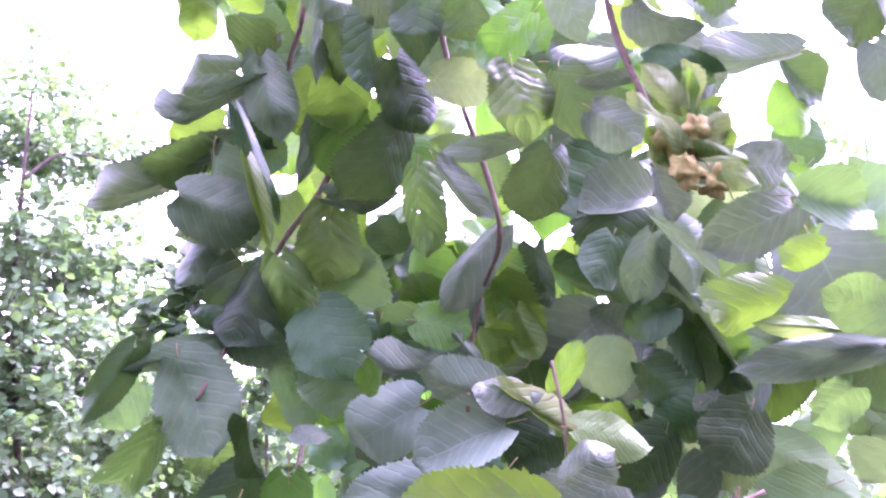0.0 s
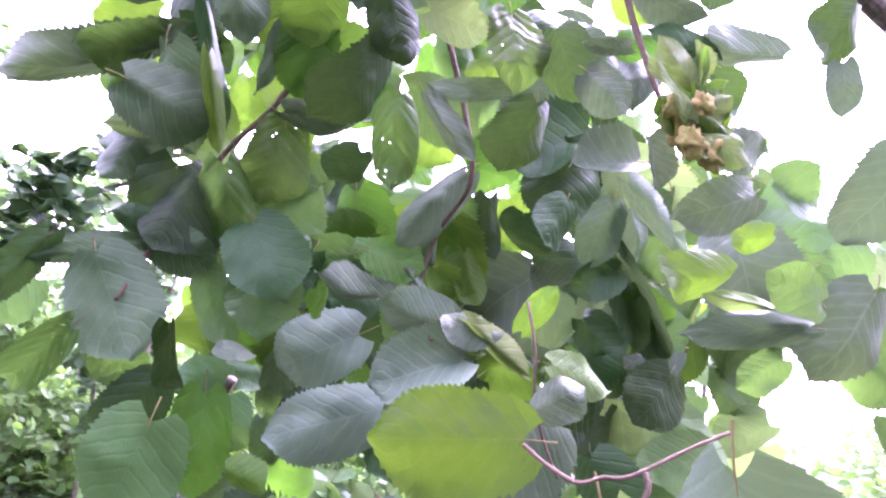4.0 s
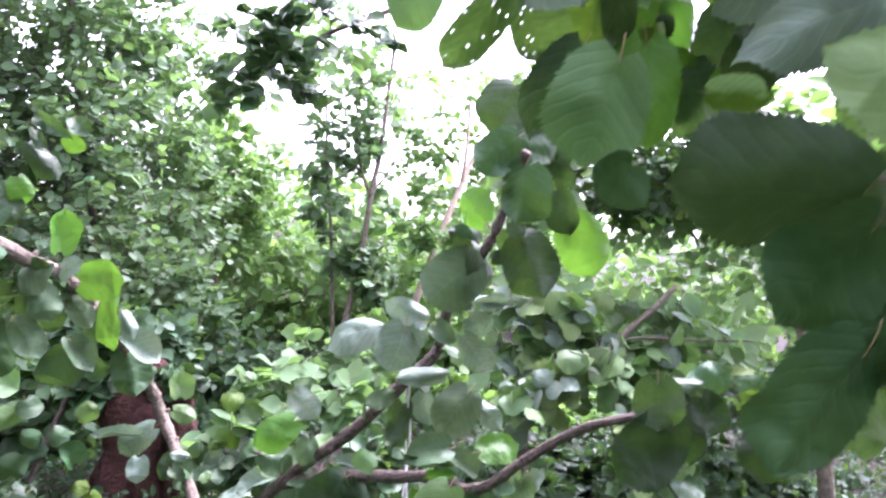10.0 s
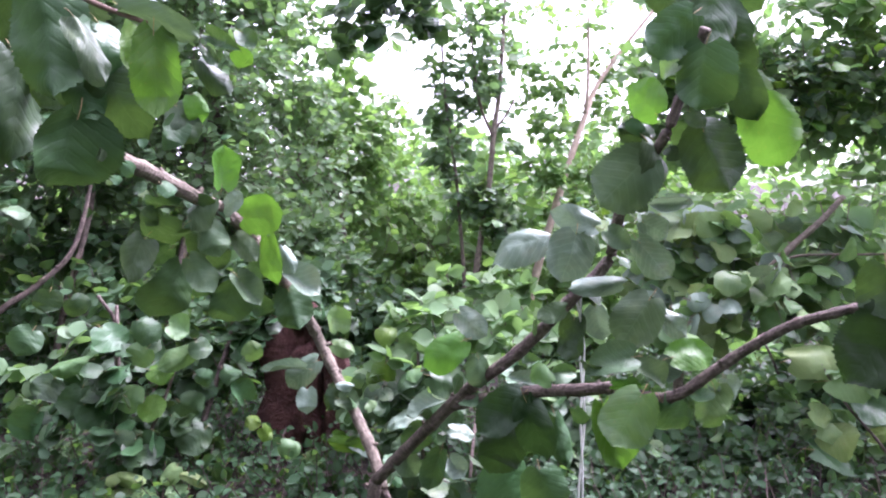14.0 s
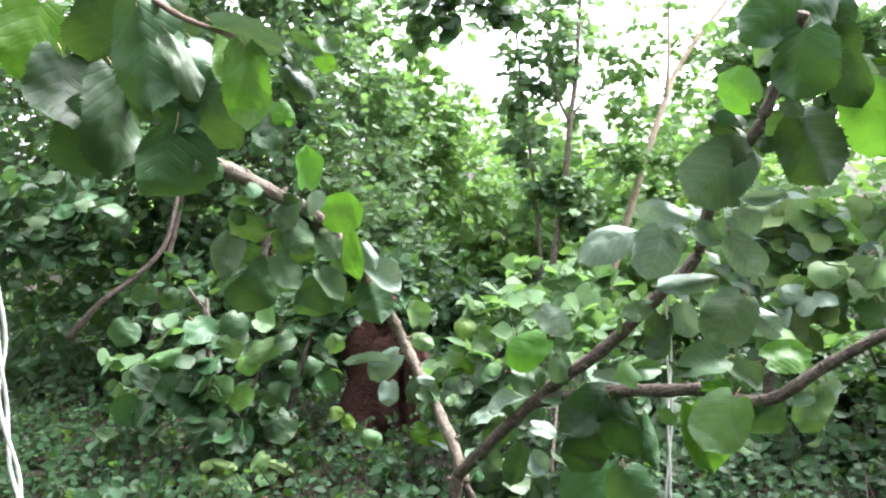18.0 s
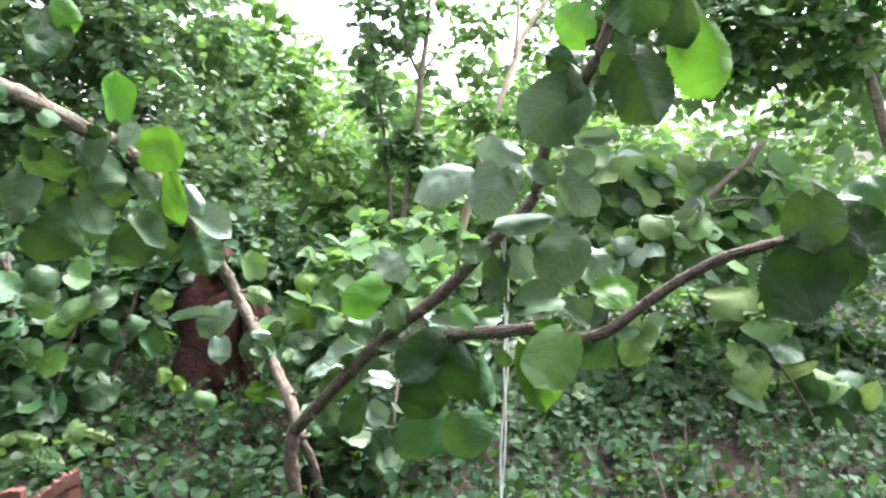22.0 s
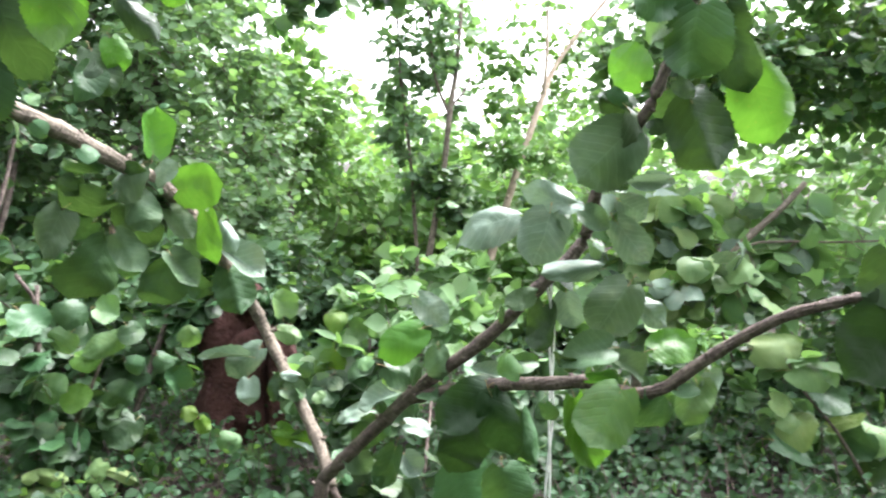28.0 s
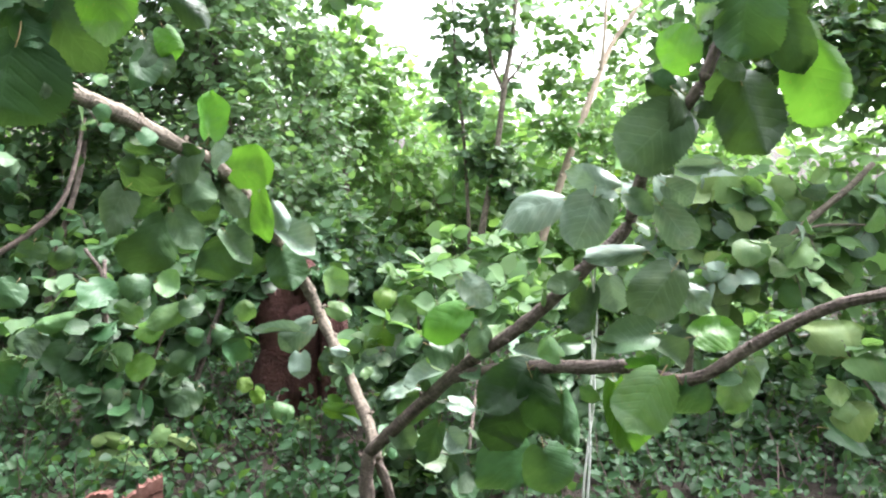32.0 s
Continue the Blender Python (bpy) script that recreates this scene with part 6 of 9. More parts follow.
leaf(canopy, (0.442, 1.074, 1.899), (0.486, 1.070, 1.831), 0.068, (0.27, -0.96, 0.06), "u")
leaf(canopy, (0.202, 1.106, 2.058), (0.116, 1.116, 1.999), 0.098, (-0.11, -0.82, -0.57), "p")
leaf(canopy, (0.493, 1.033, 1.483), (0.528, 1.014, 1.391), 0.085, (-0.46, -0.88, 0.08), "q")
leaf(canopy, (0.308, 1.232, 1.724), (0.302, 1.192, 1.640), 0.078, (0.02, -1.00, 0.00), "p")
leaf(canopy, (0.319, 1.307, 1.600), (0.353, 1.258, 1.509), 0.092, (-0.45, -0.89, -0.05), "p")
leaf(canopy, (-0.128, 1.074, 1.802), (-0.173, 1.049, 1.736), 0.073, (-0.31, -0.60, -0.73), "y")
leaf(canopy, (0.353, 1.462, 1.103), (0.431, 1.501, 1.038), 0.093, (-0.23, -0.97, -0.05), "u")
leaf(canopy, (0.272, 0.918, 1.629), (0.199, 0.941, 1.587), 0.077, (-0.32, -0.80, 0.52), "p")
leaf(canopy, (0.073, 1.076, 2.151), (0.009, 1.105, 2.112), 0.075, (-0.19, -0.97, -0.15), "y")
leaf(canopy, (-0.306, 0.936, 1.792), (-0.221, 0.949, 1.770), 0.079, (0.27, -0.96, -0.12), "m")
leaf(canopy, (-0.315, 1.040, 1.782), (-0.331, 1.042, 1.708), 0.064, (-0.02, -0.92, 0.39), "m")
leaf(canopy, (0.268, 1.111, 1.191), (0.273, 1.115, 1.096), 0.077, (-0.12, -0.89, 0.44), "y")
leaf(canopy, (-0.375, 1.172, 1.973), (-0.458, 1.205, 1.928), 0.078, (-0.42, -0.82, -0.40), "y")
leaf(canopy, (0.260, 1.063, 1.254), (0.214, 1.078, 1.185), 0.069, (-0.10, -0.67, 0.74), "y")
leaf(canopy, (0.338, 1.445, 1.737), (0.380, 1.450, 1.655), 0.074, (0.11, -0.99, 0.11), "u")
leaf(canopy, (0.486, 1.146, 1.665), (0.448, 1.117, 1.592), 0.081, (-0.26, -0.93, -0.25), "u")
leaf(canopy, (0.068, 1.123, 1.707), (0.089, 1.110, 1.623), 0.075, (-0.23, -0.94, 0.25), "v")
leaf(canopy, (0.483, 1.458, 1.049), (0.458, 1.483, 0.981), 0.070, (-0.38, -0.89, 0.24), "u")
leaf(canopy, (-0.150, 0.958, 1.913), (-0.141, 0.969, 1.828), 0.070, (0.32, -0.93, -0.15), "v")
leaf(canopy, (0.173, 0.970, 1.861), (0.089, 0.962, 1.797), 0.084, (-0.00, -0.88, 0.48), "g")
leaf(canopy, (-0.288, 0.970, 1.849), (-0.270, 0.986, 1.744), 0.083, (-0.51, -0.84, -0.20), "m")
leaf(canopy, (0.253, 1.341, 1.761), (0.267, 1.323, 1.649), 0.103, (0.25, -0.86, -0.46), "u")
leaf(canopy, (0.388, 1.340, 2.345), (0.368, 1.384, 2.259), 0.078, (0.54, -0.58, -0.61), "y")
leaf(canopy, (-0.322, 1.055, 2.074), (-0.260, 1.080, 1.994), 0.092, (0.19, -0.58, -0.79), "g")
leaf(canopy, (-0.033, 1.167, 1.738), (-0.098, 1.197, 1.710), 0.068, (0.52, -0.80, -0.29), "v")
leaf(canopy, (-0.033, 0.950, 1.850), (0.037, 0.919, 1.810), 0.067, (-0.63, -0.74, -0.25), "u")
leaf(canopy, (-0.026, 0.919, 1.989), (-0.081, 0.911, 1.927), 0.074, (0.18, -0.98, -0.04), "u")
leaf(canopy, (0.337, 1.471, 1.731), (0.256, 1.469, 1.683), 0.088, (-0.14, -0.99, -0.07), "u")
leaf(canopy, (0.350, 1.182, 1.793), (0.405, 1.147, 1.735), 0.077, (0.53, -0.81, 0.25), "u")
leaf(canopy, (0.495, 1.393, 1.541), (0.466, 1.373, 1.456), 0.073, (-0.41, -0.89, -0.20), "q")
leaf(canopy, (-0.174, 0.951, 1.942), (-0.172, 0.972, 1.867), 0.060, (0.40, -0.83, 0.40), "y")
leaf(canopy, (0.492, 1.321, 1.783), (0.455, 1.354, 1.694), 0.094, (-0.01, -0.94, -0.34), "u")
leaf(canopy, (0.378, 1.594, 1.576), (0.340, 1.581, 1.482), 0.078, (0.32, -0.91, 0.26), "p")
leaf(canopy, (0.235, 1.047, 1.691), (0.305, 0.998, 1.630), 0.096, (-0.23, -0.91, 0.34), "q")
leaf(canopy, (0.781, 1.266, 1.788), (0.824, 1.292, 1.698), 0.078, (-0.55, -0.83, -0.07), "u")
leaf(canopy, (0.434, 1.332, 1.725), (0.478, 1.286, 1.642), 0.089, (-0.11, -0.72, 0.68), "q")
leaf(canopy, (-0.166, 1.009, 1.690), (-0.114, 0.973, 1.619), 0.087, (0.21, -0.95, -0.22), "g")
leaf(canopy, (0.345, 1.055, 1.437), (0.422, 1.074, 1.413), 0.064, (-0.70, -0.67, 0.25), "q")

leaf(canopy, (-0.071, 1.086, 2.148), (-0.051, 1.126, 2.072), 0.083, (-0.08, -0.79, -0.61), "y")
leaf(canopy, (-0.170, 1.182, 1.971), (-0.112, 1.207, 1.907), 0.081, (0.25, -0.96, 0.14), "y")
leaf(canopy, (-0.189, 0.967, 2.042), (-0.152, 0.962, 1.977), 0.060, (0.58, -0.73, -0.36), "u")
leaf(canopy, (-0.315, 1.076, 1.924), (-0.251, 1.112, 1.892), 0.067, (-0.42, -0.90, -0.11), "g")
leaf(canopy, (-0.324, 1.227, 1.947), (-0.398, 1.239, 1.905), 0.081, (0.44, -0.77, -0.46), "y")
leaf(canopy, (-0.131, 1.197, 2.322), (-0.162, 1.173, 2.239), 0.081, (-0.27, -0.96, 0.02), "y")
leaf(canopy, (-0.009, 0.949, 2.064), (0.063, 0.986, 2.047), 0.062, (0.51, -0.86, -0.03), "g")
leaf(canopy, (0.031, 1.097, 2.185), (-0.026, 1.122, 2.090), 0.088, (-0.04, -0.99, 0.11), "v")
leaf(canopy, (-0.110, 1.021, 1.921), (-0.077, 1.004, 1.832), 0.086, (0.01, -0.78, -0.62), "v")
leaf(canopy, (-0.055, 0.991, 2.191), (-0.066, 1.031, 2.112), 0.079, (-0.33, -0.90, -0.28), "v")
leaf(canopy, (-0.390, 1.135, 2.177), (-0.438, 1.124, 2.118), 0.070, (-0.39, -0.92, -0.03), "y")
leaf(canopy, (-0.179, 1.047, 2.174), (-0.185, 1.077, 2.100), 0.076, (-0.12, -0.89, -0.43), "y")
leaf(canopy, (0.056, 1.117, 2.089), (0.135, 1.103, 2.039), 0.073, (0.44, -0.82, -0.37), "g")
leaf(canopy, (-0.267, 1.135, 2.059), (-0.303, 1.124, 1.957), 0.095, (0.08, -0.97, 0.22), "g")
leaf(canopy, (-0.339, 1.036, 2.137), (-0.409, 1.023, 2.093), 0.079, (0.65, -0.64, -0.40), "g")
leaf(canopy, (-0.194, 1.239, 2.062), (-0.274, 1.229, 2.000), 0.078, (0.05, -0.90, 0.43), "m")
leaf(canopy, (-0.302, 1.012, 1.872), (-0.351, 0.983, 1.814), 0.068, (0.49, -0.46, -0.74), "h")
leaf(canopy, (-0.206, 1.045, 2.122), (-0.229, 1.053, 2.043), 0.073, (0.40, -0.84, -0.36), "y")
leaf(canopy, (-0.121, 1.027, 1.899), (-0.166, 1.024, 1.814), 0.085, (0.28, -0.96, -0.04), "y")
leaf(canopy, (0.134, 1.159, 2.049), (0.047, 1.146, 1.986), 0.083, (-0.44, -0.90, 0.00), "y")
leaf(canopy, (-0.260, 1.260, 2.260), (-0.350, 1.266, 2.210), 0.092, (0.54, -0.84, -0.09), "y")
leaf(canopy, (-0.148, 0.998, 1.902), (-0.071, 0.993, 1.878), 0.070, (0.10, -0.72, -0.69), "y")
leaf(canopy, (-0.039, 1.130, 1.928), (-0.102, 1.098, 1.885), 0.076, (-0.27, -0.95, -0.15), "v")
leaf(canopy, (-0.370, 1.133, 2.185), (-0.289, 1.148, 2.150), 0.068, (-0.29, -0.84, 0.45), "y")
leaf(canopy, (0.020, 1.100, 2.113), (0.083, 1.062, 2.029), 0.089, (-0.29, -0.95, 0.10), "v")
leaf(canopy, (-0.113, 1.047, 2.141), (-0.130, 1.038, 2.029), 0.102, (0.06, -0.98, -0.19), "y")
leaf(canopy, (-0.197, 1.074, 2.041), (-0.259, 1.049, 1.987), 0.074, (-0.60, -0.63, -0.50), "g")
leaf(canopy, (-0.114, 1.122, 2.214), (-0.140, 1.159, 2.141), 0.076, (0.20, -0.84, 0.50), "y")
leaf(canopy, (-0.323, 1.159, 2.184), (-0.260, 1.204, 2.130), 0.083, (0.46, -0.89, -0.05), "v")
leaf(canopy, (0.065, 1.214, 2.230), (-0.013, 1.223, 2.149), 0.096, (0.45, -0.89, -0.03), "u")
leaf(canopy, (-0.097, 1.261, 2.352), (-0.050, 1.231, 2.262), 0.089, (0.64, -0.76, 0.05), "y")
leaf(canopy, (-0.316, 1.092, 1.986), (-0.277, 1.062, 1.913), 0.083, (0.26, -0.63, -0.73), "g")
leaf(canopy, (-0.132, 1.025, 2.101), (-0.172, 1.025, 2.021), 0.078, (0.27, -0.96, -0.05), "y")

leaf(canopy, (0.066, 1.298, 1.837), (0.002, 1.256, 1.756), 0.101, (0.12, -0.97, -0.19), "u")
leaf(canopy, (-0.068, 1.435, 1.850), (0.004, 1.431, 1.817), 0.075, (0.21, -0.96, 0.20), "y")
leaf(canopy, (0.012, 1.305, 1.740), (0.038, 1.319, 1.648), 0.091, (0.23, -0.97, 0.08), "y")
leaf(canopy, (-0.077, 1.391, 1.763), (-0.079, 1.415, 1.691), 0.058, (-0.36, -0.93, 0.08), "u")
leaf(canopy, (-0.089, 1.173, 1.699), (-0.134, 1.183, 1.623), 0.072, (0.39, -0.91, 0.11), "m")
leaf(canopy, (-0.108, 1.197, 1.719), (-0.010, 1.220, 1.675), 0.093, (-0.02, -0.99, 0.12), "g")
leaf(canopy, (0.125, 1.231, 1.800), (0.108, 1.237, 1.687), 0.095, (-0.42, -0.70, -0.58), "y")
leaf(canopy, (0.108, 1.437, 1.713), (0.190, 1.469, 1.674), 0.078, (-0.09, -0.99, 0.05), "y")
leaf(canopy, (-0.036, 1.350, 1.833), (-0.064, 1.336, 1.754), 0.068, (0.09, -0.99, -0.07), "y")
leaf(canopy, (-0.159, 1.409, 1.762), (-0.095, 1.415, 1.707), 0.079, (0.11, -0.90, -0.43), "g")
leaf(canopy, (-0.135, 1.280, 1.750), (-0.165, 1.290, 1.664), 0.071, (-0.13, -0.89, 0.45), "y")
leaf(canopy, (-0.034, 1.250, 1.734), (-0.052, 1.240, 1.646), 0.083, (-0.45, -0.87, 0.22), "g")
leaf(canopy, (-0.028, 1.312, 1.739), (0.001, 1.305, 1.654), 0.085, (-0.49, -0.86, -0.16), "y")
leaf(canopy, (0.078, 1.362, 1.700), (0.154, 1.330, 1.663), 0.075, (0.36, -0.91, -0.19), "y")
leaf(canopy, (0.027, 1.425, 1.773), (0.081, 1.463, 1.696), 0.085, (0.51, -0.86, -0.06), "y")
leaf(canopy, (-0.179, 1.301, 1.817), (-0.076, 1.335, 1.782), 0.107, (0.38, -0.91, -0.16), "g")
leaf(canopy, (0.026, 1.258, 1.796), (-0.008, 1.240, 1.688), 0.095, (-0.36, -0.93, -0.11), "y")
leaf(canopy, (0.038, 1.349, 1.762), (0.033, 1.345, 1.649), 0.093, (0.39, -0.91, -0.15), "u")

leaf(canopy, (0.398, 1.003, 1.783), (0.453, 0.991, 1.731), 0.064, (0.38, -0.82, 0.43), "u")
leaf(canopy, (0.558, 1.100, 1.858), (0.593, 1.116, 1.788), 0.070, (0.57, -0.82, 0.08), "u")
leaf(canopy, (0.424, 1.044, 1.697), (0.427, 1.007, 1.612), 0.087, (-0.64, -0.68, -0.36), "u")
leaf(canopy, (0.646, 1.161, 1.854), (0.579, 1.163, 1.783), 0.077, (-0.34, -0.94, -0.08), "u")
leaf(canopy, (0.442, 1.104, 1.875), (0.392, 1.111, 1.814), 0.067, (-0.01, -0.88, 0.47), "u")
leaf(canopy, (0.348, 1.029, 1.675), (0.302, 1.011, 1.598), 0.078, (0.21, -0.97, -0.09), "y")
leaf(canopy, (0.466, 1.029, 1.828), (0.449, 1.036, 1.731), 0.093, (-0.42, -0.91, 0.03), "u")
leaf(canopy, (0.274, 0.962, 1.810), (0.308, 0.989, 1.710), 0.097, (0.12, -0.84, 0.53), "u")
leaf(canopy, (0.363, 1.113, 1.895), (0.411, 1.113, 1.806), 0.084, (0.08, -0.96, -0.29), "u")
leaf(canopy, (0.698, 1.186, 1.781), (0.782, 1.185, 1.760), 0.068, (0.03, -0.91, 0.42), "u")
leaf(canopy, (0.610, 1.039, 1.739), (0.670, 1.030, 1.656), 0.083, (-0.63, -0.75, 0.20), "u")
leaf(canopy, (0.401, 1.023, 1.814), (0.464, 1.035, 1.762), 0.068, (0.11, -0.84, -0.53), "u")
leaf(canopy, (0.566, 1.056, 1.830), (0.520, 1.052, 1.750), 0.080, (-0.18, -0.90, -0.39), "u")
leaf(canopy, (0.525, 1.252, 1.748), (0.605, 1.193, 1.719), 0.085, (0.28, -0.86, -0.42), "y")
leaf(canopy, (0.457, 1.013, 1.879), (0.462, 0.969, 1.780), 0.093, (-0.32, -0.95, -0.03), "u")
leaf(canopy, (0.552, 1.174, 1.911), (0.485, 1.194, 1.824), 0.100, (0.02, -0.81, -0.58), "y")

leaf(canopy, (-0.158, 1.277, 1.644), (-0.133, 1.263, 1.558), 0.079, (0.10, -0.90, -0.20), "y", shape=1)
leaf(canopy, (-0.187, 1.277, 1.618), (-0.148, 1.263, 1.548), 0.071, (0.10, -0.90, -0.20), "v", shape=1)
leaf(canopy, (0.001, 1.271, 1.565), (-0.009, 1.259, 1.500), 0.063, (0.10, -0.90, -0.20), "v", shape=1)
leaf(canopy, (-0.260, 1.279, 1.634), (-0.204, 1.265, 1.566), 0.071, (0.10, -0.90, -0.20), "y", shape=1)
leaf(canopy, (-0.115, 1.275, 1.617), (-0.147, 1.263, 1.541), 0.071, (0.10, -0.90, -0.20), "y", shape=1)
leaf(canopy, (-0.132, 1.379, 1.698), (-0.102, 1.359, 1.602), 0.102, (0.10, -0.90, -0.20), "g", shape=3)
leaf(canopy, (-0.063, 1.385, 1.687), (-0.085, 1.360, 1.587), 0.093, (0.10, -0.90, -0.20), "v", shape=3)
leaf(canopy, (-0.183, 1.375, 1.702), (-0.154, 1.355, 1.623), 0.076, (0.10, -0.90, -0.20), "g", shape=3)
leaf(canopy, (-0.004, 1.388, 1.590), (-0.027, 1.363, 1.491), 0.093, (0.10, -0.90, -0.20), "g", shape=3)
leaf(canopy, (-0.073, 1.382, 1.601), (-0.045, 1.362, 1.515), 0.085, (0.10, -0.90, -0.20), "v", shape=3)
leaf(canopy, (0.014, 1.392, 1.676), (0.008, 1.368, 1.578), 0.093, (0.10, -0.90, -0.20), "g", shape=3)

leaf(canopy, (-0.510, 1.417, 1.967), (-0.424, 1.383, 1.948), 0.074, (-0.38, -0.90, 0.16), "v")
leaf(canopy, (-0.419, 1.386, 1.902), (-0.351, 1.386, 1.886), 0.062, (0.32, -0.90, -0.36), "g")
leaf(canopy, (-0.348, 1.389, 2.030), (-0.420, 1.434, 2.002), 0.066, (-0.18, -0.90, -0.11), "y")
leaf(canopy, (0.010, 1.348, 2.111), (0.025, 1.377, 2.033), 0.073, (0.26, -0.90, 0.16), "v")
leaf(canopy, (-0.508, 1.485, 2.054), (-0.485, 1.504, 1.972), 0.084, (0.46, -0.90, -0.16), "v")
leaf(canopy, (0.019, 1.410, 2.050), (-0.020, 1.420, 1.974), 0.068, (0.38, -0.90, -0.30), "v")
leaf(canopy, (-0.169, 1.262, 2.009), (-0.133, 1.241, 1.913), 0.072, (0.15, -0.90, 0.15), "v")
leaf(canopy, (-0.215, 1.406, 2.076), (-0.286, 1.401, 2.039), 0.072, (-0.24, -0.90, -0.20), "v")
leaf(canopy, (-0.050, 1.273, 1.970), (-0.141, 1.272, 1.935), 0.075, (-0.41, -0.90, -0.38), "v")
leaf(canopy, (-0.099, 1.238, 2.028), (-0.029, 1.219, 1.991), 0.073, (-0.10, -0.90, 0.13), "y")
leaf(canopy, (-0.292, 1.363, 1.899), (-0.351, 1.404, 1.840), 0.069, (0.46, -0.90, -0.04), "h")
leaf(canopy, (0.230, 1.277, 2.063), (0.220, 1.297, 1.990), 0.070, (-0.31, -0.90, -0.03), "y")
leaf(canopy, (0.428, 1.190, 2.066), (0.450, 1.171, 1.992), 0.065, (0.26, -0.90, -0.13), "v")
leaf(canopy, (0.467, 1.285, 2.048), (0.481, 1.295, 1.967), 0.078, (-0.43, -0.90, -0.39), "g")
leaf(canopy, (-0.089, 1.357, 2.029), (-0.127, 1.370, 1.943), 0.077, (-0.27, -0.90, 0.15), "v")
leaf(canopy, (0.281, 1.211, 1.972), (0.350, 1.227, 1.916), 0.083, (0.49, -0.90, -0.40), "y")
leaf(canopy, (0.029, 1.382, 1.937), (0.017, 1.375, 1.861), 0.061, (0.12, -0.90, -0.17), "v")
leaf(canopy, (0.435, 1.170, 1.931), (0.381, 1.192, 1.878), 0.064, (-0.42, -0.90, -0.38), "v")
leaf(canopy, (0.166, 1.317, 2.041), (0.172, 1.314, 1.955), 0.064, (0.46, -0.90, -0.38), "y")
leaf(canopy, (0.426, 1.198, 2.104), (0.487, 1.222, 2.044), 0.073, (0.34, -0.90, -0.21), "g")
leaf(canopy, (0.116, 1.236, 1.967), (0.137, 1.266, 1.883), 0.088, (0.38, -0.90, -0.39), "v")
leaf(canopy, (-0.035, 1.162, 2.124), (-0.030, 1.158, 2.025), 0.081, (0.17, -0.90, -0.29), "v")
leaf(canopy, (0.051, 1.164, 2.124), (0.075, 1.196, 2.050), 0.075, (-0.34, -0.90, -0.34), "v")
leaf(canopy, (0.034, 1.253, 2.112), (0.050, 1.278, 2.025), 0.071, (0.33, -0.90, -0.27), "u")
leaf(canopy, (0.054, 1.257, 2.171), (0.053, 1.283, 2.077), 0.091, (0.47, -0.90, -0.17), "v")
leaf(canopy, (0.104, 1.153, 1.971), (0.064, 1.185, 1.900), 0.078, (-0.34, -0.90, 0.16), "u")
leaf(canopy, (-0.008, 1.264, 1.952), (0.065, 1.297, 1.899), 0.087, (-0.14, -0.90, -0.35), "y")
leaf(canopy, (0.043, 1.246, 2.125), (0.110, 1.292, 2.063), 0.095, (0.26, -0.90, 0.19), "v")
leaf(canopy, (-0.257, 1.208, 1.982), (-0.310, 1.250, 1.925), 0.065, (-0.34, -0.90, -0.00), "v")
leaf(canopy, (-0.254, 1.238, 1.941), (-0.246, 1.258, 1.863), 0.065, (0.04, -0.90, -0.12), "y")
leaf(canopy, (-0.247, 1.199, 1.967), (-0.184, 1.195, 1.910), 0.062, (-0.34, -0.90, -0.31), "v")

leaf(canopy, (0.251, 0.986, 1.294), (0.226, 0.965, 1.197), 0.087, (0.23, -0.85, -0.38), "g", shape=3)
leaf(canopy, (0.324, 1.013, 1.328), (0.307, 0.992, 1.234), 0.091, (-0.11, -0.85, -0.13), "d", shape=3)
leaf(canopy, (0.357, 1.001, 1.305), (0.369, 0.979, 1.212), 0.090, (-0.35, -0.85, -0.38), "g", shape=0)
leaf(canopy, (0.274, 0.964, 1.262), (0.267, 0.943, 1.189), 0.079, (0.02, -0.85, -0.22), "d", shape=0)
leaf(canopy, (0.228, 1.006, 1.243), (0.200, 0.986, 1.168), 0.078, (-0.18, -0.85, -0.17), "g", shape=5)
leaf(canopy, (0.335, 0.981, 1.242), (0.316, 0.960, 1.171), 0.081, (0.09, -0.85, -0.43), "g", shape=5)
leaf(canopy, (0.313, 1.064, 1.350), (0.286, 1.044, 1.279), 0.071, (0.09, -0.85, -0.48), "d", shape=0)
leaf(canopy, (0.193, 1.027, 1.207), (0.190, 1.006, 1.135), 0.080, (0.26, -0.85, -0.36), "g", shape=5)

nuts = (0.156, 0.694, 1.752)
for k, (dx, dz, r) in enumerate(((0, 0, 0.009), (0.013, 0.005, 0.008), (-0.012, 0.014, 0.009), (0.004, 0.020, 0.007), (0.011, -0.016, 0.008), (-0.006, -0.012, 0.007))):
    bm = bmesh.new()
    lumpy(bm, (nuts[0] + dx - 0.9, nuts[1] - 0.9 - 0.004 * k, nuts[2] + dz), (r, r * 0.8, r * 1.25), 0.9, 2.0 + k, 16, 20)
    part("nut_husk", bm, HUSK, canopy, "ragged yellow-brown nut husk")
for k in range(17):
    a = 0.79 * k
    out = np.array((math.cos(a), -0.45 + 0.25 * (k % 3), 0.9 * math.sin(a) + 0.25))
    base = np.array(nuts) + out * 0.008 + np.array((0, -0.004 * (k % 4), 0.014 * (k % 3)))
    leaf(canopy, base, base + out * (0.020 + 0.006 * (k % 4)), 0.015 + 0.003 * (k % 2), (0.5 * math.sin(k), -1.0, 0.4 * math.cos(2 * k)), "kyk"[k % 3], shape=k % 6)

corner = thing("hazel_tree", (-1.95, 0.9, 0.0), "hazel with a hanging bough tip of large leaves", "tree")
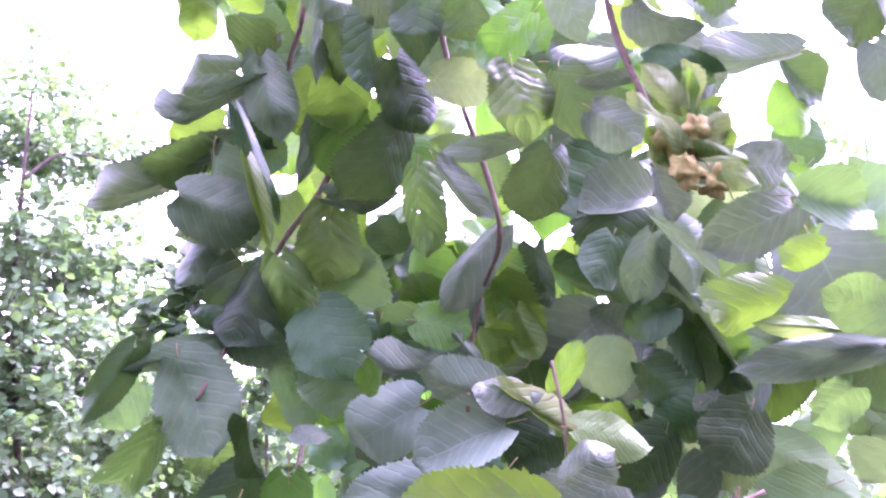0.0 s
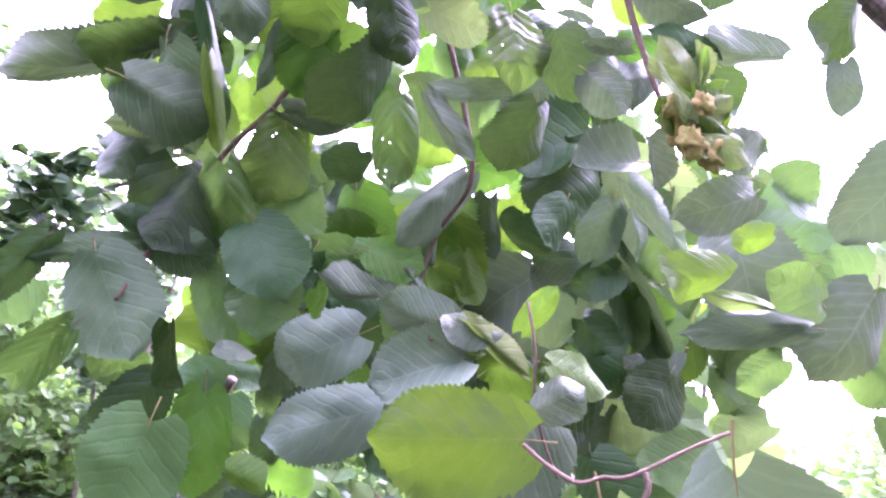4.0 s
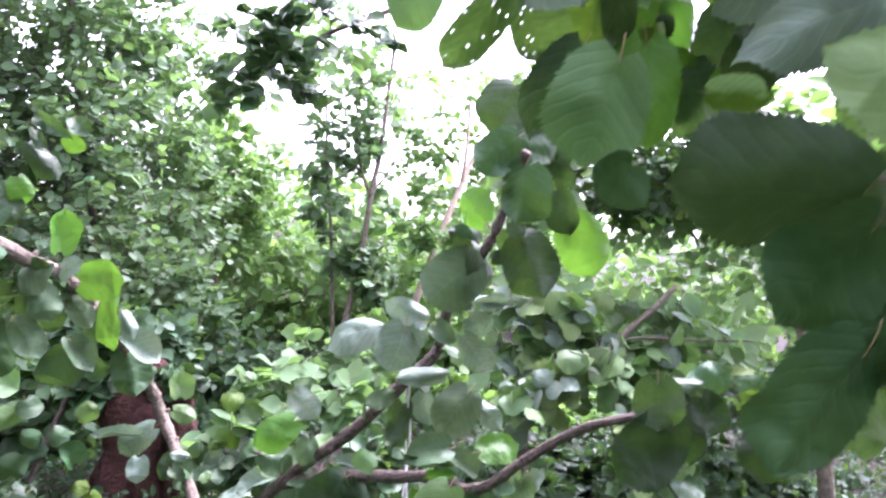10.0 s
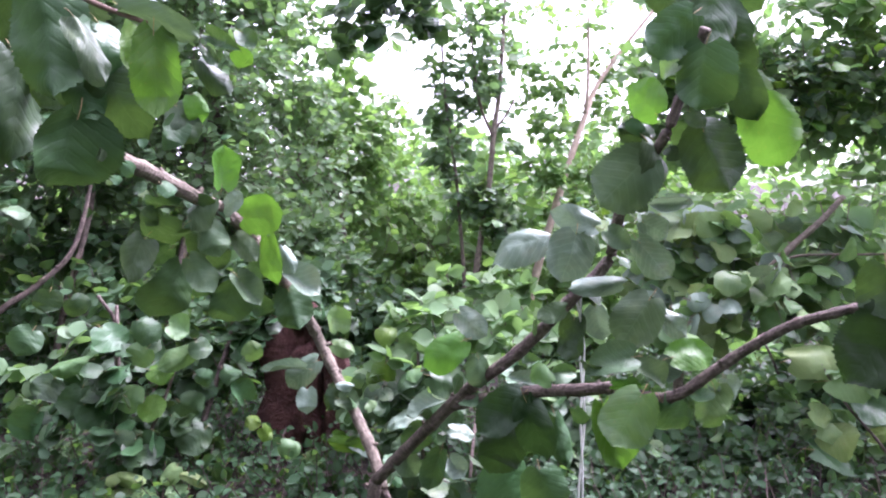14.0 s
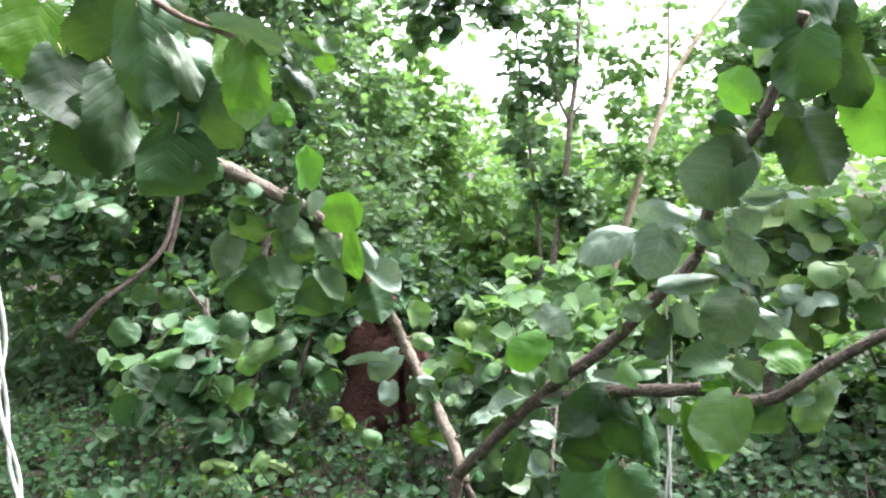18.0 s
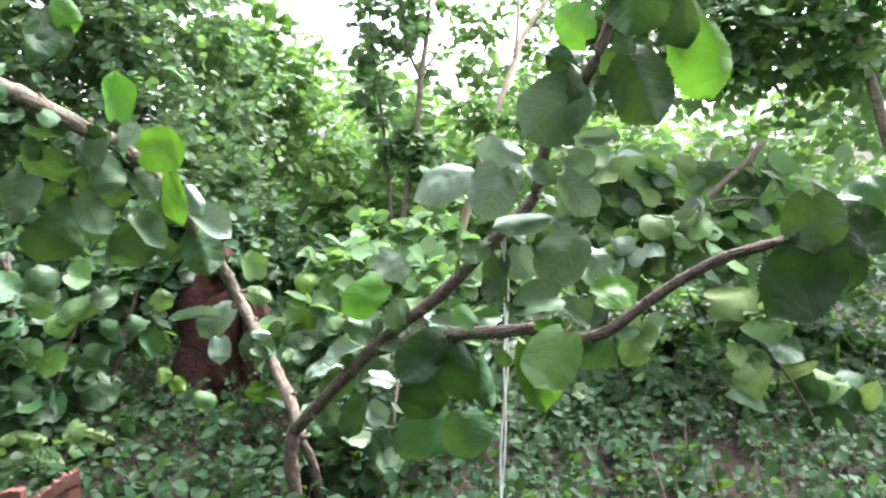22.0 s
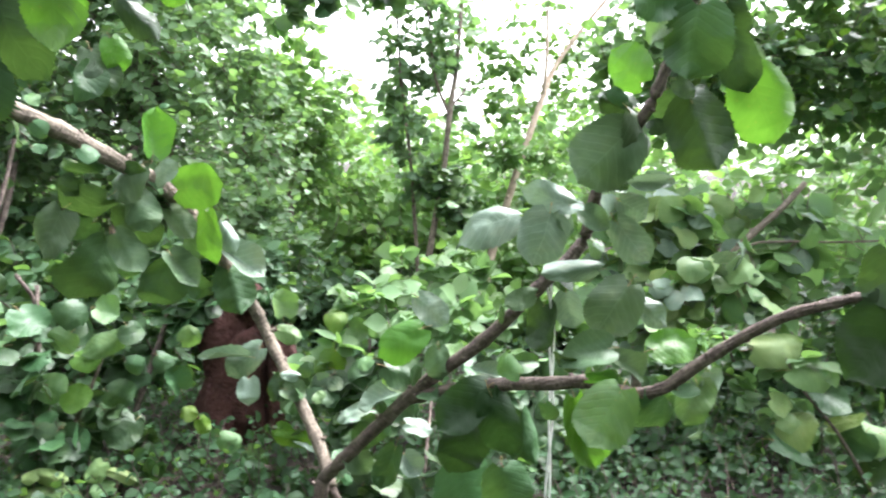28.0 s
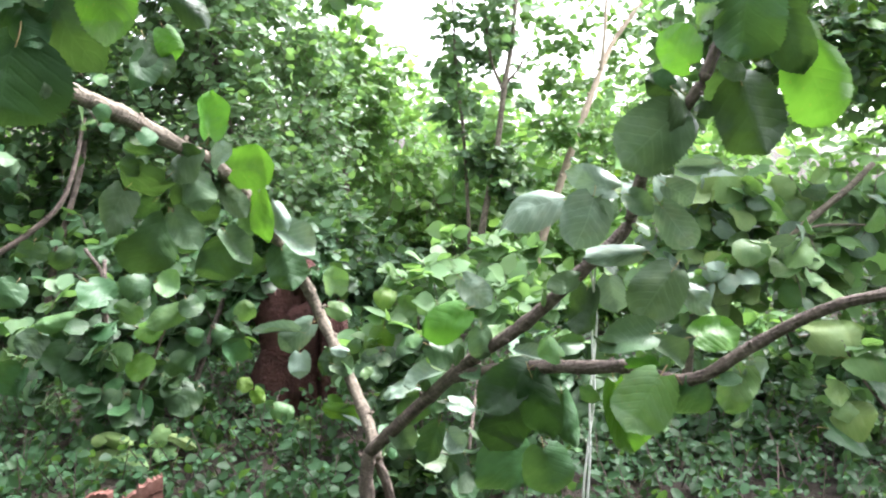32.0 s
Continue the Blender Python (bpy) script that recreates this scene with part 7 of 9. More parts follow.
limb(corner, "stem", [(-1.95, 0.9, -0.02), (-1.9, 0.95, 1.0), (-1.8, 1.0, 1.4), (-1.714, 1.065, 1.621)], 0.02, 0.008)
limb(corner, "twig", [(-1.714, 1.065, 1.621), (-1.532, 1.104, 1.578), (-1.340, 1.136, 1.533), (-1.233, 1.171, 1.500), (-1.127, 1.181, 1.438), (-1.033, 1.178, 1.402)], 0.008, 0.003, TWIG, 0.12, 7)
leaf(corner, (-1.138, 1.491, 1.453), (-1.075, 1.468, 1.426), 0.030, (0.50, -0.86, -0.08), "g", shape=2)
leaf(corner, (-1.145, 1.487, 1.432), (-1.112, 1.469, 1.393), 0.022, (0.54, -0.84, -0.03), "g", shape=0)
leaf(corner, (-1.151, 1.483, 1.405), (-1.092, 1.471, 1.363), 0.044, (0.63, -0.76, 0.15), "g", shape=1)
leaf(corner, (-1.164, 1.475, 1.345), (-1.145, 1.480, 1.301), 0.044, (0.71, -0.69, 0.13), "v", shape=3)
leaf(corner, (-1.192, 1.466, 1.328), (-1.157, 1.466, 1.260), 0.057, (0.58, -0.81, 0.06), "g", shape=6)
leaf(corner, (-1.093, 1.499, 1.424), (-1.068, 1.515, 1.401), 0.038, (0.19, -0.90, -0.39), "v", shape=0)
leaf(corner, (-1.191, 1.464, 1.301), (-1.183, 1.426, 1.252), 0.045, (0.81, -0.58, -0.03), "g", shape=2)
leaf(corner, (-1.080, 1.505, 1.459), (-1.056, 1.502, 1.428), 0.037, (0.60, -0.80, 0.04), "g", shape=2)
leaf(corner, (-1.134, 1.164, 1.282), (-1.165, 1.152, 1.179), 0.111, (0.95, -0.29, -0.06), "g", shape=2)
leaf(corner, (-1.177, 1.151, 1.458), (-1.146, 1.128, 1.306), 0.105, (0.45, -0.89, -0.05), "g", shape=5)
leaf(corner, (-1.122, 1.148, 1.410), (-1.054, 1.129, 1.336), 0.041, (0.86, -0.46, 0.21), "m", shape=5)
leaf(corner, (-1.062, 1.174, 1.421), (-0.958, 1.184, 1.381), 0.043, (0.38, -0.79, -0.48), "m", shape=6)
leaf(corner, (-1.127, 1.199, 1.413), (-1.075, 1.198, 1.334), 0.079, (0.88, -0.42, 0.23), "g", shape=3)
leaf(corner, (-1.018, 1.171, 1.390), (-1.010, 1.159, 1.275), 0.064, (0.39, -0.92, -0.01), "v", shape=6)
leaf(corner, (-1.113, 1.196, 1.344), (-1.076, 1.197, 1.257), 0.089, (0.26, -0.96, -0.10), "g", shape=3)
leaf(corner, (-1.160, 1.185, 1.342), (-1.119, 1.179, 1.276), 0.053, (0.50, -0.86, -0.05), "g", shape=6)
leaf(corner, (-1.077, 1.222, 1.418), (-1.064, 1.192, 1.340), 0.042, (0.75, -0.66, -0.06), "v", shape=0)
leaf(corner, (-1.248, 1.177, 1.366), (-1.208, 1.154, 1.233), 0.105, (0.97, -0.24, 0.10), "g", shape=3)
leaf(corner, (-1.182, 1.191, 1.462), (-1.126, 1.198, 1.429), 0.048, (0.58, -0.79, -0.22), "m", shape=3)
leaf(corner, (-1.233, 1.182, 1.489), (-1.279, 1.176, 1.374), 0.103, (0.92, -0.35, -0.18), "g", shape=3)
leaf(corner, (-1.119, 1.182, 1.222), (-1.117, 1.188, 1.240), 0.012, (0.91, -0.42, -0.03), "m", shape=2)
leaf(corner, (-1.189, 1.210, 1.354), (-1.222, 1.191, 1.297), 0.073, (0.73, -0.69, -0.03), "g", shape=5)
leaf(corner, (-1.289, 1.174, 1.327), (-1.278, 1.176, 1.216), 0.110, (0.96, -0.25, 0.11), "g", shape=1)
leaf(corner, (-1.320, 1.153, 1.393), (-1.283, 1.130, 1.283), 0.116, (0.96, -0.29, 0.06), "g", shape=0)
leaf(corner, (-1.354, 1.152, 1.471), (-1.366, 1.140, 1.354), 0.111, (0.99, -0.14, -0.10), "v", shape=6)



# ---- cords ----
def cord(label, points, r):
    top = points[0]
    ob = thing("cord", top, label, "cord")
    for s in (-1, 1):
        bm = bmesh.new()
        line = [q + np.array((s * r * 1.6 * math.cos(i * 0.35), s * r * 1.6 * math.sin(i * 0.35), 0)) - np.array(top) for i, q in enumerate(spline(points, 7))]
        tube(bm, line, r, r, 6)
        part("strand", bm, CORD, ob)


cord("thin grey doubled cord hanging from a hazel limb", [(-0.505, 2.028, 0.930), (-0.495, 2.036, 0.834), (-0.488, 2.015, 0.698), (-0.485, 1.998, 0.587), (-0.485, 1.970, 0.413), (-0.484, 1.945, 0.197)], 0.003)
cord("whitish cord hanging down beside the bushes", [(-1.446, 1.134, 1.569), (-1.432, 1.108, 1.313), (-1.411, 1.090, 1.106), (-1.397, 1.079, 0.982), (-1.395, 1.070, 0.908), (-1.383, 1.065, 0.825), (-1.366, 1.061, 0.749), (-1.352, 1.054, 0.651)], 0.0028)

# ---- bushes all round ----

left_hazel = thing("hazel_bush", (-2.757, 3.392, 0.000), "dense tall hazel bush with grey-green leaves", "bush", "bushes round the clearing")
limb(left_hazel, "stem", [(-2.757, 3.392, -0.020), (-2.812, 3.591, 0.213), (-2.874, 4.012, 0.969), (-2.882, 4.338, 1.700), (-2.865, 4.647, 2.290)], .03, .012, BARK, 0.06, 9)
limb(left_hazel, "stem", [(-3.141, 3.116, -0.267), (-3.188, 3.320, 0.418), (-3.222, 3.634, 1.116), (-3.396, 3.787, 1.688), (-3.635, 3.924, 2.257)], .02, .01, BARK, 0.06, 9)
limb(left_hazel, "stem", [(-2.940, 3.885, -0.347), (-2.778, 4.384, 0.536), (-2.757, 5.127, 1.217), (-2.768, 5.528, 1.773)], .025, .008, BARK, 0.06, 9)
crown = Foliage(11)
crown.cloud((-2.837, 5.294, 2.372), (0.36, 0.36, 0.32), 90, 7, 0.066)
crown.cloud((-2.953, 5.103, 2.663), (0.46, 0.34, 0.31), 90, 7, 0.066)
crown.cloud((-3.087, 4.819, 2.410), (0.45, 0.37, 0.33), 90, 7, 0.066)
crown.cloud((-2.831, 5.105, 1.838), (0.40, 0.35, 0.32), 101, 7, 0.066)
crown.cloud((-2.766, 5.628, 1.742), (0.26, 0.29, 0.26), 40, 7, 0.066)
crown.cloud((-2.857, 4.843, 2.197), (0.41, 0.29, 0.26), 73, 7, 0.066)
crown.cloud((-3.133, 4.400, 1.192), (0.75, 0.59, 0.53), 327, 7, 0.066)
crown.cloud((-3.407, 3.740, 1.414), (0.52, 0.51, 0.46), 234, 7, 0.066)
crown.cloud((-3.622, 3.897, 2.070), (0.63, 0.48, 0.44), 262, 7, 0.066)
crown.cloud((-3.058, 4.319, 1.862), (0.64, 0.45, 0.41), 234, 7, 0.066)
crown.cloud((-2.858, 5.330, 1.342), (0.63, 0.60, 0.55), 201, 7, 0.066)
crown.cloud((-2.691, 4.665, 0.843), (0.63, 0.41, 0.37), 201, 7, 0.066)
crown.cloud((-4.318, 3.635, 1.550), (0.63, 0.69, 0.69), 362, 7, 0.066)
crown.cloud((-5.002, 3.913, 2.404), (0.75, 0.56, 0.51), 280, 7, 0.066)
crown.cloud((-3.493, 4.507, 2.411), (0.57, 0.35, 0.32), 123, 7, 0.066)
crown.cloud((-4.936, 3.477, 0.904), (0.65, 0.71, 0.81), 155, 7, 0.066)
crown.finish(left_hazel, CROWN["mid"], singles=280, tones="gggu")

tall_hazel = thing("hazel_bush", (-2.832, 4.799, 0.000), "tall hazel bush rising beside the clearing", "bush", "bushes round the clearing")
limb(tall_hazel, "stem", [(-2.832, 4.799, -0.020), (-2.832, 4.799, 0.169), (-2.903, 4.540, 1.151), (-2.940, 4.281, 2.136), (-2.908, 4.111, 2.800), (-2.928, 4.072, 3.341)], .03, .008, BARK, 0.06, 9)
limb(tall_hazel, "stem", [(-2.908, 4.111, 2.800), (-2.751, 4.175, 2.990), (-2.625, 4.374, 3.049), (-2.455, 4.492, 3.036)], .014, .006, BARK, 0.06, 9)
crown = Foliage(23)
crown.cloud((-2.873, 4.198, 2.474), (0.24, 0.26, 0.41), 84, 7, 0.058)
crown.cloud((-3.289, 4.316, 3.114), (0.33, 0.36, 0.36), 72, 7, 0.058)
crown.cloud((-3.480, 4.092, 2.734), (0.51, 0.56, 0.68), 132, 7, 0.058)
crown.cloud((-2.999, 4.382, 1.734), (0.37, 0.41, 0.41), 84, 7, 0.058)
crown.cloud((-2.937, 4.298, 1.278), (0.39, 0.43, 0.48), 72, 7, 0.058)
crown.cloud((-2.530, 4.485, 3.045), (0.30, 0.25, 0.22), 52, 7, 0.058)
crown.cloud((-2.894, 4.324, 3.177), (0.36, 0.28, 0.25), 72, 7, 0.058)
crown.cloud((-3.403, 4.611, 3.941), (0.32, 0.32, 0.29), 26, 7, 0.062)
crown.cloud((-3.215, 4.881, 3.746), (0.30, 0.30, 0.27), 30, 7, 0.062)
crown.cloud((-3.226, 4.537, 3.474), (0.35, 0.35, 0.32), 44, 7, 0.062)
crown.cloud((-2.958, 5.159, 3.533), (0.25, 0.25, 0.23), 24, 7, 0.062)
crown.cloud((-3.117, 4.619, 3.185), (0.35, 0.35, 0.32), 60, 7, 0.062)
crown.finish(tall_hazel, CROWN["mid"])

far_right_hazel = thing("hazel_bush", (3.391, 6.318, 0.000), "tall thin hazel seen pale against the sky", "bush", "bushes round the clearing")
limb(far_right_hazel, "stem", [(3.391, 6.318, -0.020), (3.341, 6.368, 1.300), (2.909, 5.777, 3.371), (2.799, 5.613, 3.974)], .03, .008, BARK, 0.06, 9)
crown = Foliage(24)
crown.cloud((2.799, 5.613, 3.974), (0.34, 0.34, 0.28), 14, 6, 0.07)
crown.cloud((2.652, 5.688, 3.649), (0.34, 0.34, 0.28), 16, 6, 0.07)
crown.cloud((3.061, 5.713, 3.652), (0.34, 0.34, 0.28), 18, 6, 0.07)
crown.cloud((2.909, 5.777, 3.371), (0.34, 0.34, 0.28), 26, 6, 0.07)
crown.cloud((3.090, 5.565, 4.227), (0.34, 0.34, 0.28), 10, 6, 0.07)
crown.finish(far_right_hazel, CROWN["light"])

mid_hazel = thing("hazel_bush", (-2.477, 5.789, 0.000), "hazel bush with light young leaves", "bush", "bushes round the clearing")
limb(mid_hazel, "stem", [(-2.477, 5.789, -0.020), (-2.663, 5.979, 0.531), (-2.853, 6.173, 1.378), (-2.937, 6.237, 1.902)], .03, .01, BARK, 0.06, 9)
crown = Foliage(12)
crown.cloud((-2.558, 5.923, 1.951), (0.14, 0.15, 0.27), 11, 7, 0.085)
crown.cloud((-2.458, 6.338, 1.773), (0.22, 0.24, 0.24), 17, 7, 0.085)
crown.cloud((-2.585, 5.745, 2.179), (0.22, 0.19, 0.17), 15, 7, 0.085)
crown.cloud((-2.799, 6.037, 1.741), (0.52, 0.36, 0.33), 48, 7, 0.085)
crown.cloud((-2.863, 6.194, 1.521), (0.58, 0.59, 0.53), 165, 7, 0.085)
crown.cloud((-2.739, 6.565, 1.041), (0.67, 0.51, 0.46), 146, 7, 0.085)
crown.cloud((-3.077, 6.201, 1.898), (0.44, 0.21, 0.19), 48, 7, 0.085)
crown.cloud((-2.815, 7.634, 0.666), (0.79, 0.53, 0.48), 156, 7, 0.085)
crown.finish(mid_hazel, CROWN["light"])

far_hazel = thing("hazel_bush", (-2.445, 7.807, 0.000), "sunlit hazel thicket with yellow-green leaves", "bush", "bushes round the clearing")
limb(far_hazel, "stem", [(-2.445, 7.807, -0.020), (-2.531, 8.029, 0.084), (-2.535, 8.224, 0.645)], .03, .01, BARK, 0.06, 9)
crown = Foliage(13)
crown.cloud((-2.588, 8.189, 0.516), (0.90, 0.51, 0.46), 220, 7, 0.095)
crown.cloud((-2.233, 9.337, 0.595), (0.80, 0.64, 0.58), 165, 7, 0.095)
crown.cloud((-2.618, 7.076, 0.143), (0.85, 0.14, 0.13), 198, 7, 0.095)
crown.cloud((-1.603, 8.983, 0.645), (0.82, 0.64, 0.58), 176, 7, 0.095)
crown.cloud((-0.861, 8.690, 0.890), (0.77, 0.57, 0.52), 154, 7, 0.095)
crown.cloud((-1.842, 8.515, 0.100), (0.79, 0.11, 0.10), 132, 7, 0.095)
crown.cloud((-3.254, 7.451, 0.233), (0.73, 0.23, 0.21), 132, 7, 0.095)
crown.cloud((-0.215, 5.146, 0.100), (0.56, 0.11, 0.10), 121, 7, 0.095)
crown.cloud((-0.954, 5.002, 0.200), (0.56, 0.20, 0.18), 132, 7, 0.095)
crown.cloud((-0.842, 5.698, 0.450), (0.59, 0.32, 0.29), 121, 7, 0.095)
crown.cloud((-0.105, 5.639, 0.222), (0.61, 0.22, 0.20), 121, 7, 0.095)
crown.cloud((0.640, 6.908, 0.433), (0.82, 0.37, 0.34), 132, 7, 0.095)
crown.cloud((1.440, 7.108, 0.411), (0.77, 0.37, 0.34), 121, 7, 0.095)
crown.cloud((0.145, 5.056, 0.101), (0.53, 0.11, 0.10), 99, 7, 0.095)
crown.finish(far_hazel, CROWN["light"])

dark_hazel = thing("hazel_bush", (-2.148, 4.190, 0.000), "hazel thicket with shade put into its leaf colour", "bush", "bushes round the clearing")
limb(dark_hazel, "stem", [(-2.148, 4.190, -0.020), (-2.204, 4.475, 0.203), (-2.242, 4.739, 0.600)], .025, .01, BARK, 0.06, 9)
limb(dark_hazel, "stem", [(-3.422, 2.969, 0.386), (-3.270, 3.046, 0.565), (-3.155, 3.156, 0.678), (-3.058, 3.262, 0.814), (-3.037, 3.345, 0.994), (-3.073, 3.469, 1.231)], .017, .009, BARK, 0.06, 9)
crown = Foliage(14)
crown.cloud((-3.690, 3.681, 0.853), (0.38, 0.31, 0.28), 60, 7, 0.08)
crown.cloud((-4.062, 3.600, 0.935), (0.38, 0.35, 0.31), 26, 7, 0.08)
crown.cloud((-3.349, 3.754, 0.771), (0.31, 0.21, 0.19), 60, 7, 0.08)
crown.cloud((-1.936, 3.472, 0.681), (0.24, 0.13, 0.12), 72, 7, 0.08)
crown.cloud((-2.042, 3.245, 0.730), (0.20, 0.14, 0.13), 60, 7, 0.08)
crown.cloud((-2.224, 4.702, 0.343), (0.56, 0.33, 0.30), 168, 7, 0.08)
crown.cloud((-2.468, 4.243, 0.471), (0.44, 0.30, 0.27), 134, 7, 0.08)
crown.cloud((-1.791, 4.582, 0.216), (0.43, 0.21, 0.19), 100, 7, 0.08)
crown.cloud((-2.554, 5.069, 0.544), (0.48, 0.36, 0.32), 100, 7, 0.08)
crown.cloud((-1.678, 3.162, 0.620), (0.11, 0.08, 0.07), 12, 7, 0.08)
crown.cloud((-1.926, 3.040, 0.575), (0.12, 0.10, 0.09), 14, 7, 0.08)
crown.cloud((-2.706, 3.739, 0.313), (0.52, 0.34, 0.31), 168, 7, 0.08)
crown.cloud((-3.186, 3.431, 0.456), (0.49, 0.35, 0.32), 90, 7, 0.08)
crown.cloud((-3.748, 3.285, 0.438), (0.49, 0.45, 0.41), 90, 7, 0.08)
crown.cloud((-1.911, 4.311, 0.100), (0.41, 0.11, 0.10), 74, 7, 0.08)
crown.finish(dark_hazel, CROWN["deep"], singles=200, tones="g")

edge_bush = thing("hazel_bush", (-3.894, 2.815, 0.000), "bush with broad blue-green leaves beside a dark hollow", "bush", "bushes round the clearing")
limb(edge_bush, "stem", [(-3.894, 2.815, -0.020), (-3.844, 2.815, 0.600), (-3.720, 2.756, 0.836), (-3.611, 2.939, 1.130)], .012, .004, BARK, 0.06, 9)
crown = Foliage(25)
crown.cloud((-3.611, 2.939, 1.130), (0.20, 0.14, 0.09), 10, 6, 0.095, length=0.2)
crown.cloud((-3.372, 3.023, 1.098), (0.20, 0.14, 0.09), 9, 6, 0.095, length=0.2)
crown.cloud((-3.509, 2.899, 0.937), (0.20, 0.14, 0.09), 8, 6, 0.095, length=0.2)
crown.cloud((-3.778, 2.766, 1.083), (0.20, 0.14, 0.09), 10, 6, 0.095, length=0.2)
crown.cloud((-3.261, 3.041, 0.928), (0.20, 0.14, 0.09), 4, 6, 0.095, length=0.2)
crown.cloud((-3.720, 2.756, 0.836), (0.20, 0.14, 0.09), 8, 6, 0.095, length=0.2)
# deep again: the hollow's shade is carried by the leaf colour
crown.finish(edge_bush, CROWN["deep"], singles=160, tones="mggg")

centre_hazel = thing("hazel_bush", (-1.282, 4.742, 0.000), "slender hazel with upright leafy shoots", "bush", "bushes round the clearing")
limb(centre_hazel, "stem", [(-1.282, 4.742, -0.020), (-1.282, 4.742, 0.079), (-1.307, 4.811, 0.540), (-1.258, 4.968, 1.110), (-1.235, 5.044, 1.542), (-1.219, 5.143, 1.801), (-1.218, 5.268, 2.249), (-1.228, 5.435, 2.648)], .026, .012, GREY_BARK, 0.06, 9)
limb(centre_hazel, "stem", [(-1.243, 5.036, 1.506), (-1.327, 5.094, 1.670), (-1.387, 5.165, 1.876), (-1.448, 5.263, 2.254)], .012, .007, GREY_BARK, 0.06, 9)
limb(centre_hazel, "stem", [(-1.367, 4.895, 0.187), (-1.480, 5.021, 1.138), (-1.566, 5.082, 1.650), (-1.630, 5.149, 2.163)], .014, .008, GREY_BARK, 0.06, 9)
limb(centre_hazel, "stem", [(-1.235, 5.044, 1.542), (-1.164, 5.077, 1.634), (-1.103, 5.114, 1.762)], .01, .006, GREY_BARK, 0.06, 9)
crown = Foliage(15)
crown.cloud((-1.307, 5.233, 2.173), (0.22, 0.25, 0.33), 28, 7, 0.07)
crown.cloud((-1.315, 5.165, 1.768), (0.17, 0.18, 0.22), 16, 7, 0.07)
crown.cloud((-1.579, 5.350, 2.674), (0.34, 0.38, 0.34), 30, 7, 0.07)
crown.cloud((-1.610, 5.107, 1.869), (0.19, 0.20, 0.30), 29, 7, 0.07)
crown.cloud((-1.564, 5.053, 1.467), (0.15, 0.16, 0.30), 29, 7, 0.07)
crown.cloud((-1.469, 5.024, 1.139), (0.11, 0.12, 0.22), 18, 7, 0.07)
crown.cloud((-1.346, 5.294, 1.968), (0.15, 0.17, 0.23), 14, 7, 0.07)
crown.cloud((-1.166, 4.957, 0.897), (0.16, 0.16, 0.15), 23, 7, 0.07)
crown.cloud((-1.284, 4.956, 1.073), (0.16, 0.14, 0.13), 25, 7, 0.07)
crown.cloud((-1.169, 5.156, 1.479), (0.11, 0.12, 0.11), 9, 7, 0.07)
crown.cloud((-1.459, 5.329, 1.713), (0.12, 0.13, 0.15), 9, 7, 0.07)
crown.cloud((-1.645, 5.181, 2.383), (0.41, 0.33, 0.30), 41, 7, 0.07)
crown.finish(centre_hazel, CROWN["mid"], singles=200, tones="ugu")

pale_hazel = thing("hazel_bush", (-1.034, 4.957, 0.000), "pale-stemmed hazel with sparse round leaves", "bush", "bushes round the clearing")
limb(pale_hazel, "stem", [(-1.034, 4.957, -0.020), (-0.956, 5.049, 0.494), (-0.838, 5.267, 1.008), (-0.742, 5.459, 1.391), (-0.664, 5.629, 1.672), (-0.593, 5.789, 1.904), (-0.398, 5.996, 2.230), (-0.174, 6.210, 2.548)], .03, .013, PALE_BARK, 0.06, 9)
limb(pale_hazel, "stem", [(-0.664, 5.629, 1.672), (-0.652, 5.676, 1.946), (-0.670, 5.857, 2.441)], .016, .01, PALE_BARK, 0.06, 9)
crown = Foliage(16)
crown.cloud((-1.140, 5.938, 2.393), (0.34, 0.32, 0.29), 22, 7, 0.062)
crown.cloud((-0.734, 6.044, 2.406), (0.38, 0.32, 0.29), 24, 7, 0.062)
crown.cloud((-0.949, 5.920, 1.984), (0.29, 0.23, 0.21), 12, 7, 0.062)
crown.cloud((-0.428, 5.764, 1.490), (0.28, 0.27, 0.24), 18, 7, 0.062)
crown.cloud((-0.746, 5.694, 1.560), (0.24, 0.22, 0.20), 14, 7, 0.062)
crown.cloud((-1.094, 5.842, 1.730), (0.18, 0.20, 0.18), 18, 7, 0.062)
crown.cloud((-0.908, 5.931, 1.985), (0.21, 0.17, 0.15), 21, 7, 0.062)
crown.cloud((-0.905, 5.659, 1.594), (0.15, 0.12, 0.11), 11, 7, 0.062)
crown.cloud((-0.884, 5.193, 1.268), (0.16, 0.13, 0.12), 37, 7, 0.062)
crown.cloud((-0.643, 5.472, 1.318), (0.17, 0.15, 0.14), 21, 7, 0.062)
crown.cloud((-0.485, 6.000, 1.749), (0.21, 0.20, 0.18), 19, 7, 0.062)
crown.cloud((-0.589, 6.027, 2.078), (0.24, 0.17, 0.15), 23, 7, 0.062)
crown.cloud((-1.188, 6.094, 2.137), (0.19, 0.13, 0.12), 11, 7, 0.062)
crown.cloud((-0.605, 5.010, 0.991), (0.15, 0.14, 0.13), 26, 7, 0.062)
crown.finish(pale_hazel, CROWN["light"], singles=160, tones="gguy")

right_hazel = thing("hazel_bush", (1.420, 3.785, 0.000), "broad hazel with overhanging leafy boughs", "bush", "bushes round the clearing")
limb(right_hazel, "stem", [(1.420, 3.785, -0.020), (1.386, 3.825, 0.014), (1.341, 3.870, 0.382), (1.294, 3.909, 0.696), (1.216, 3.938, 0.955), (1.159, 3.951, 1.083), (1.100, 3.971, 1.264), (1.038, 3.991, 1.444), (0.968, 4.010, 1.624)], .042, .02, GREY_BARK, 0.06, 9)
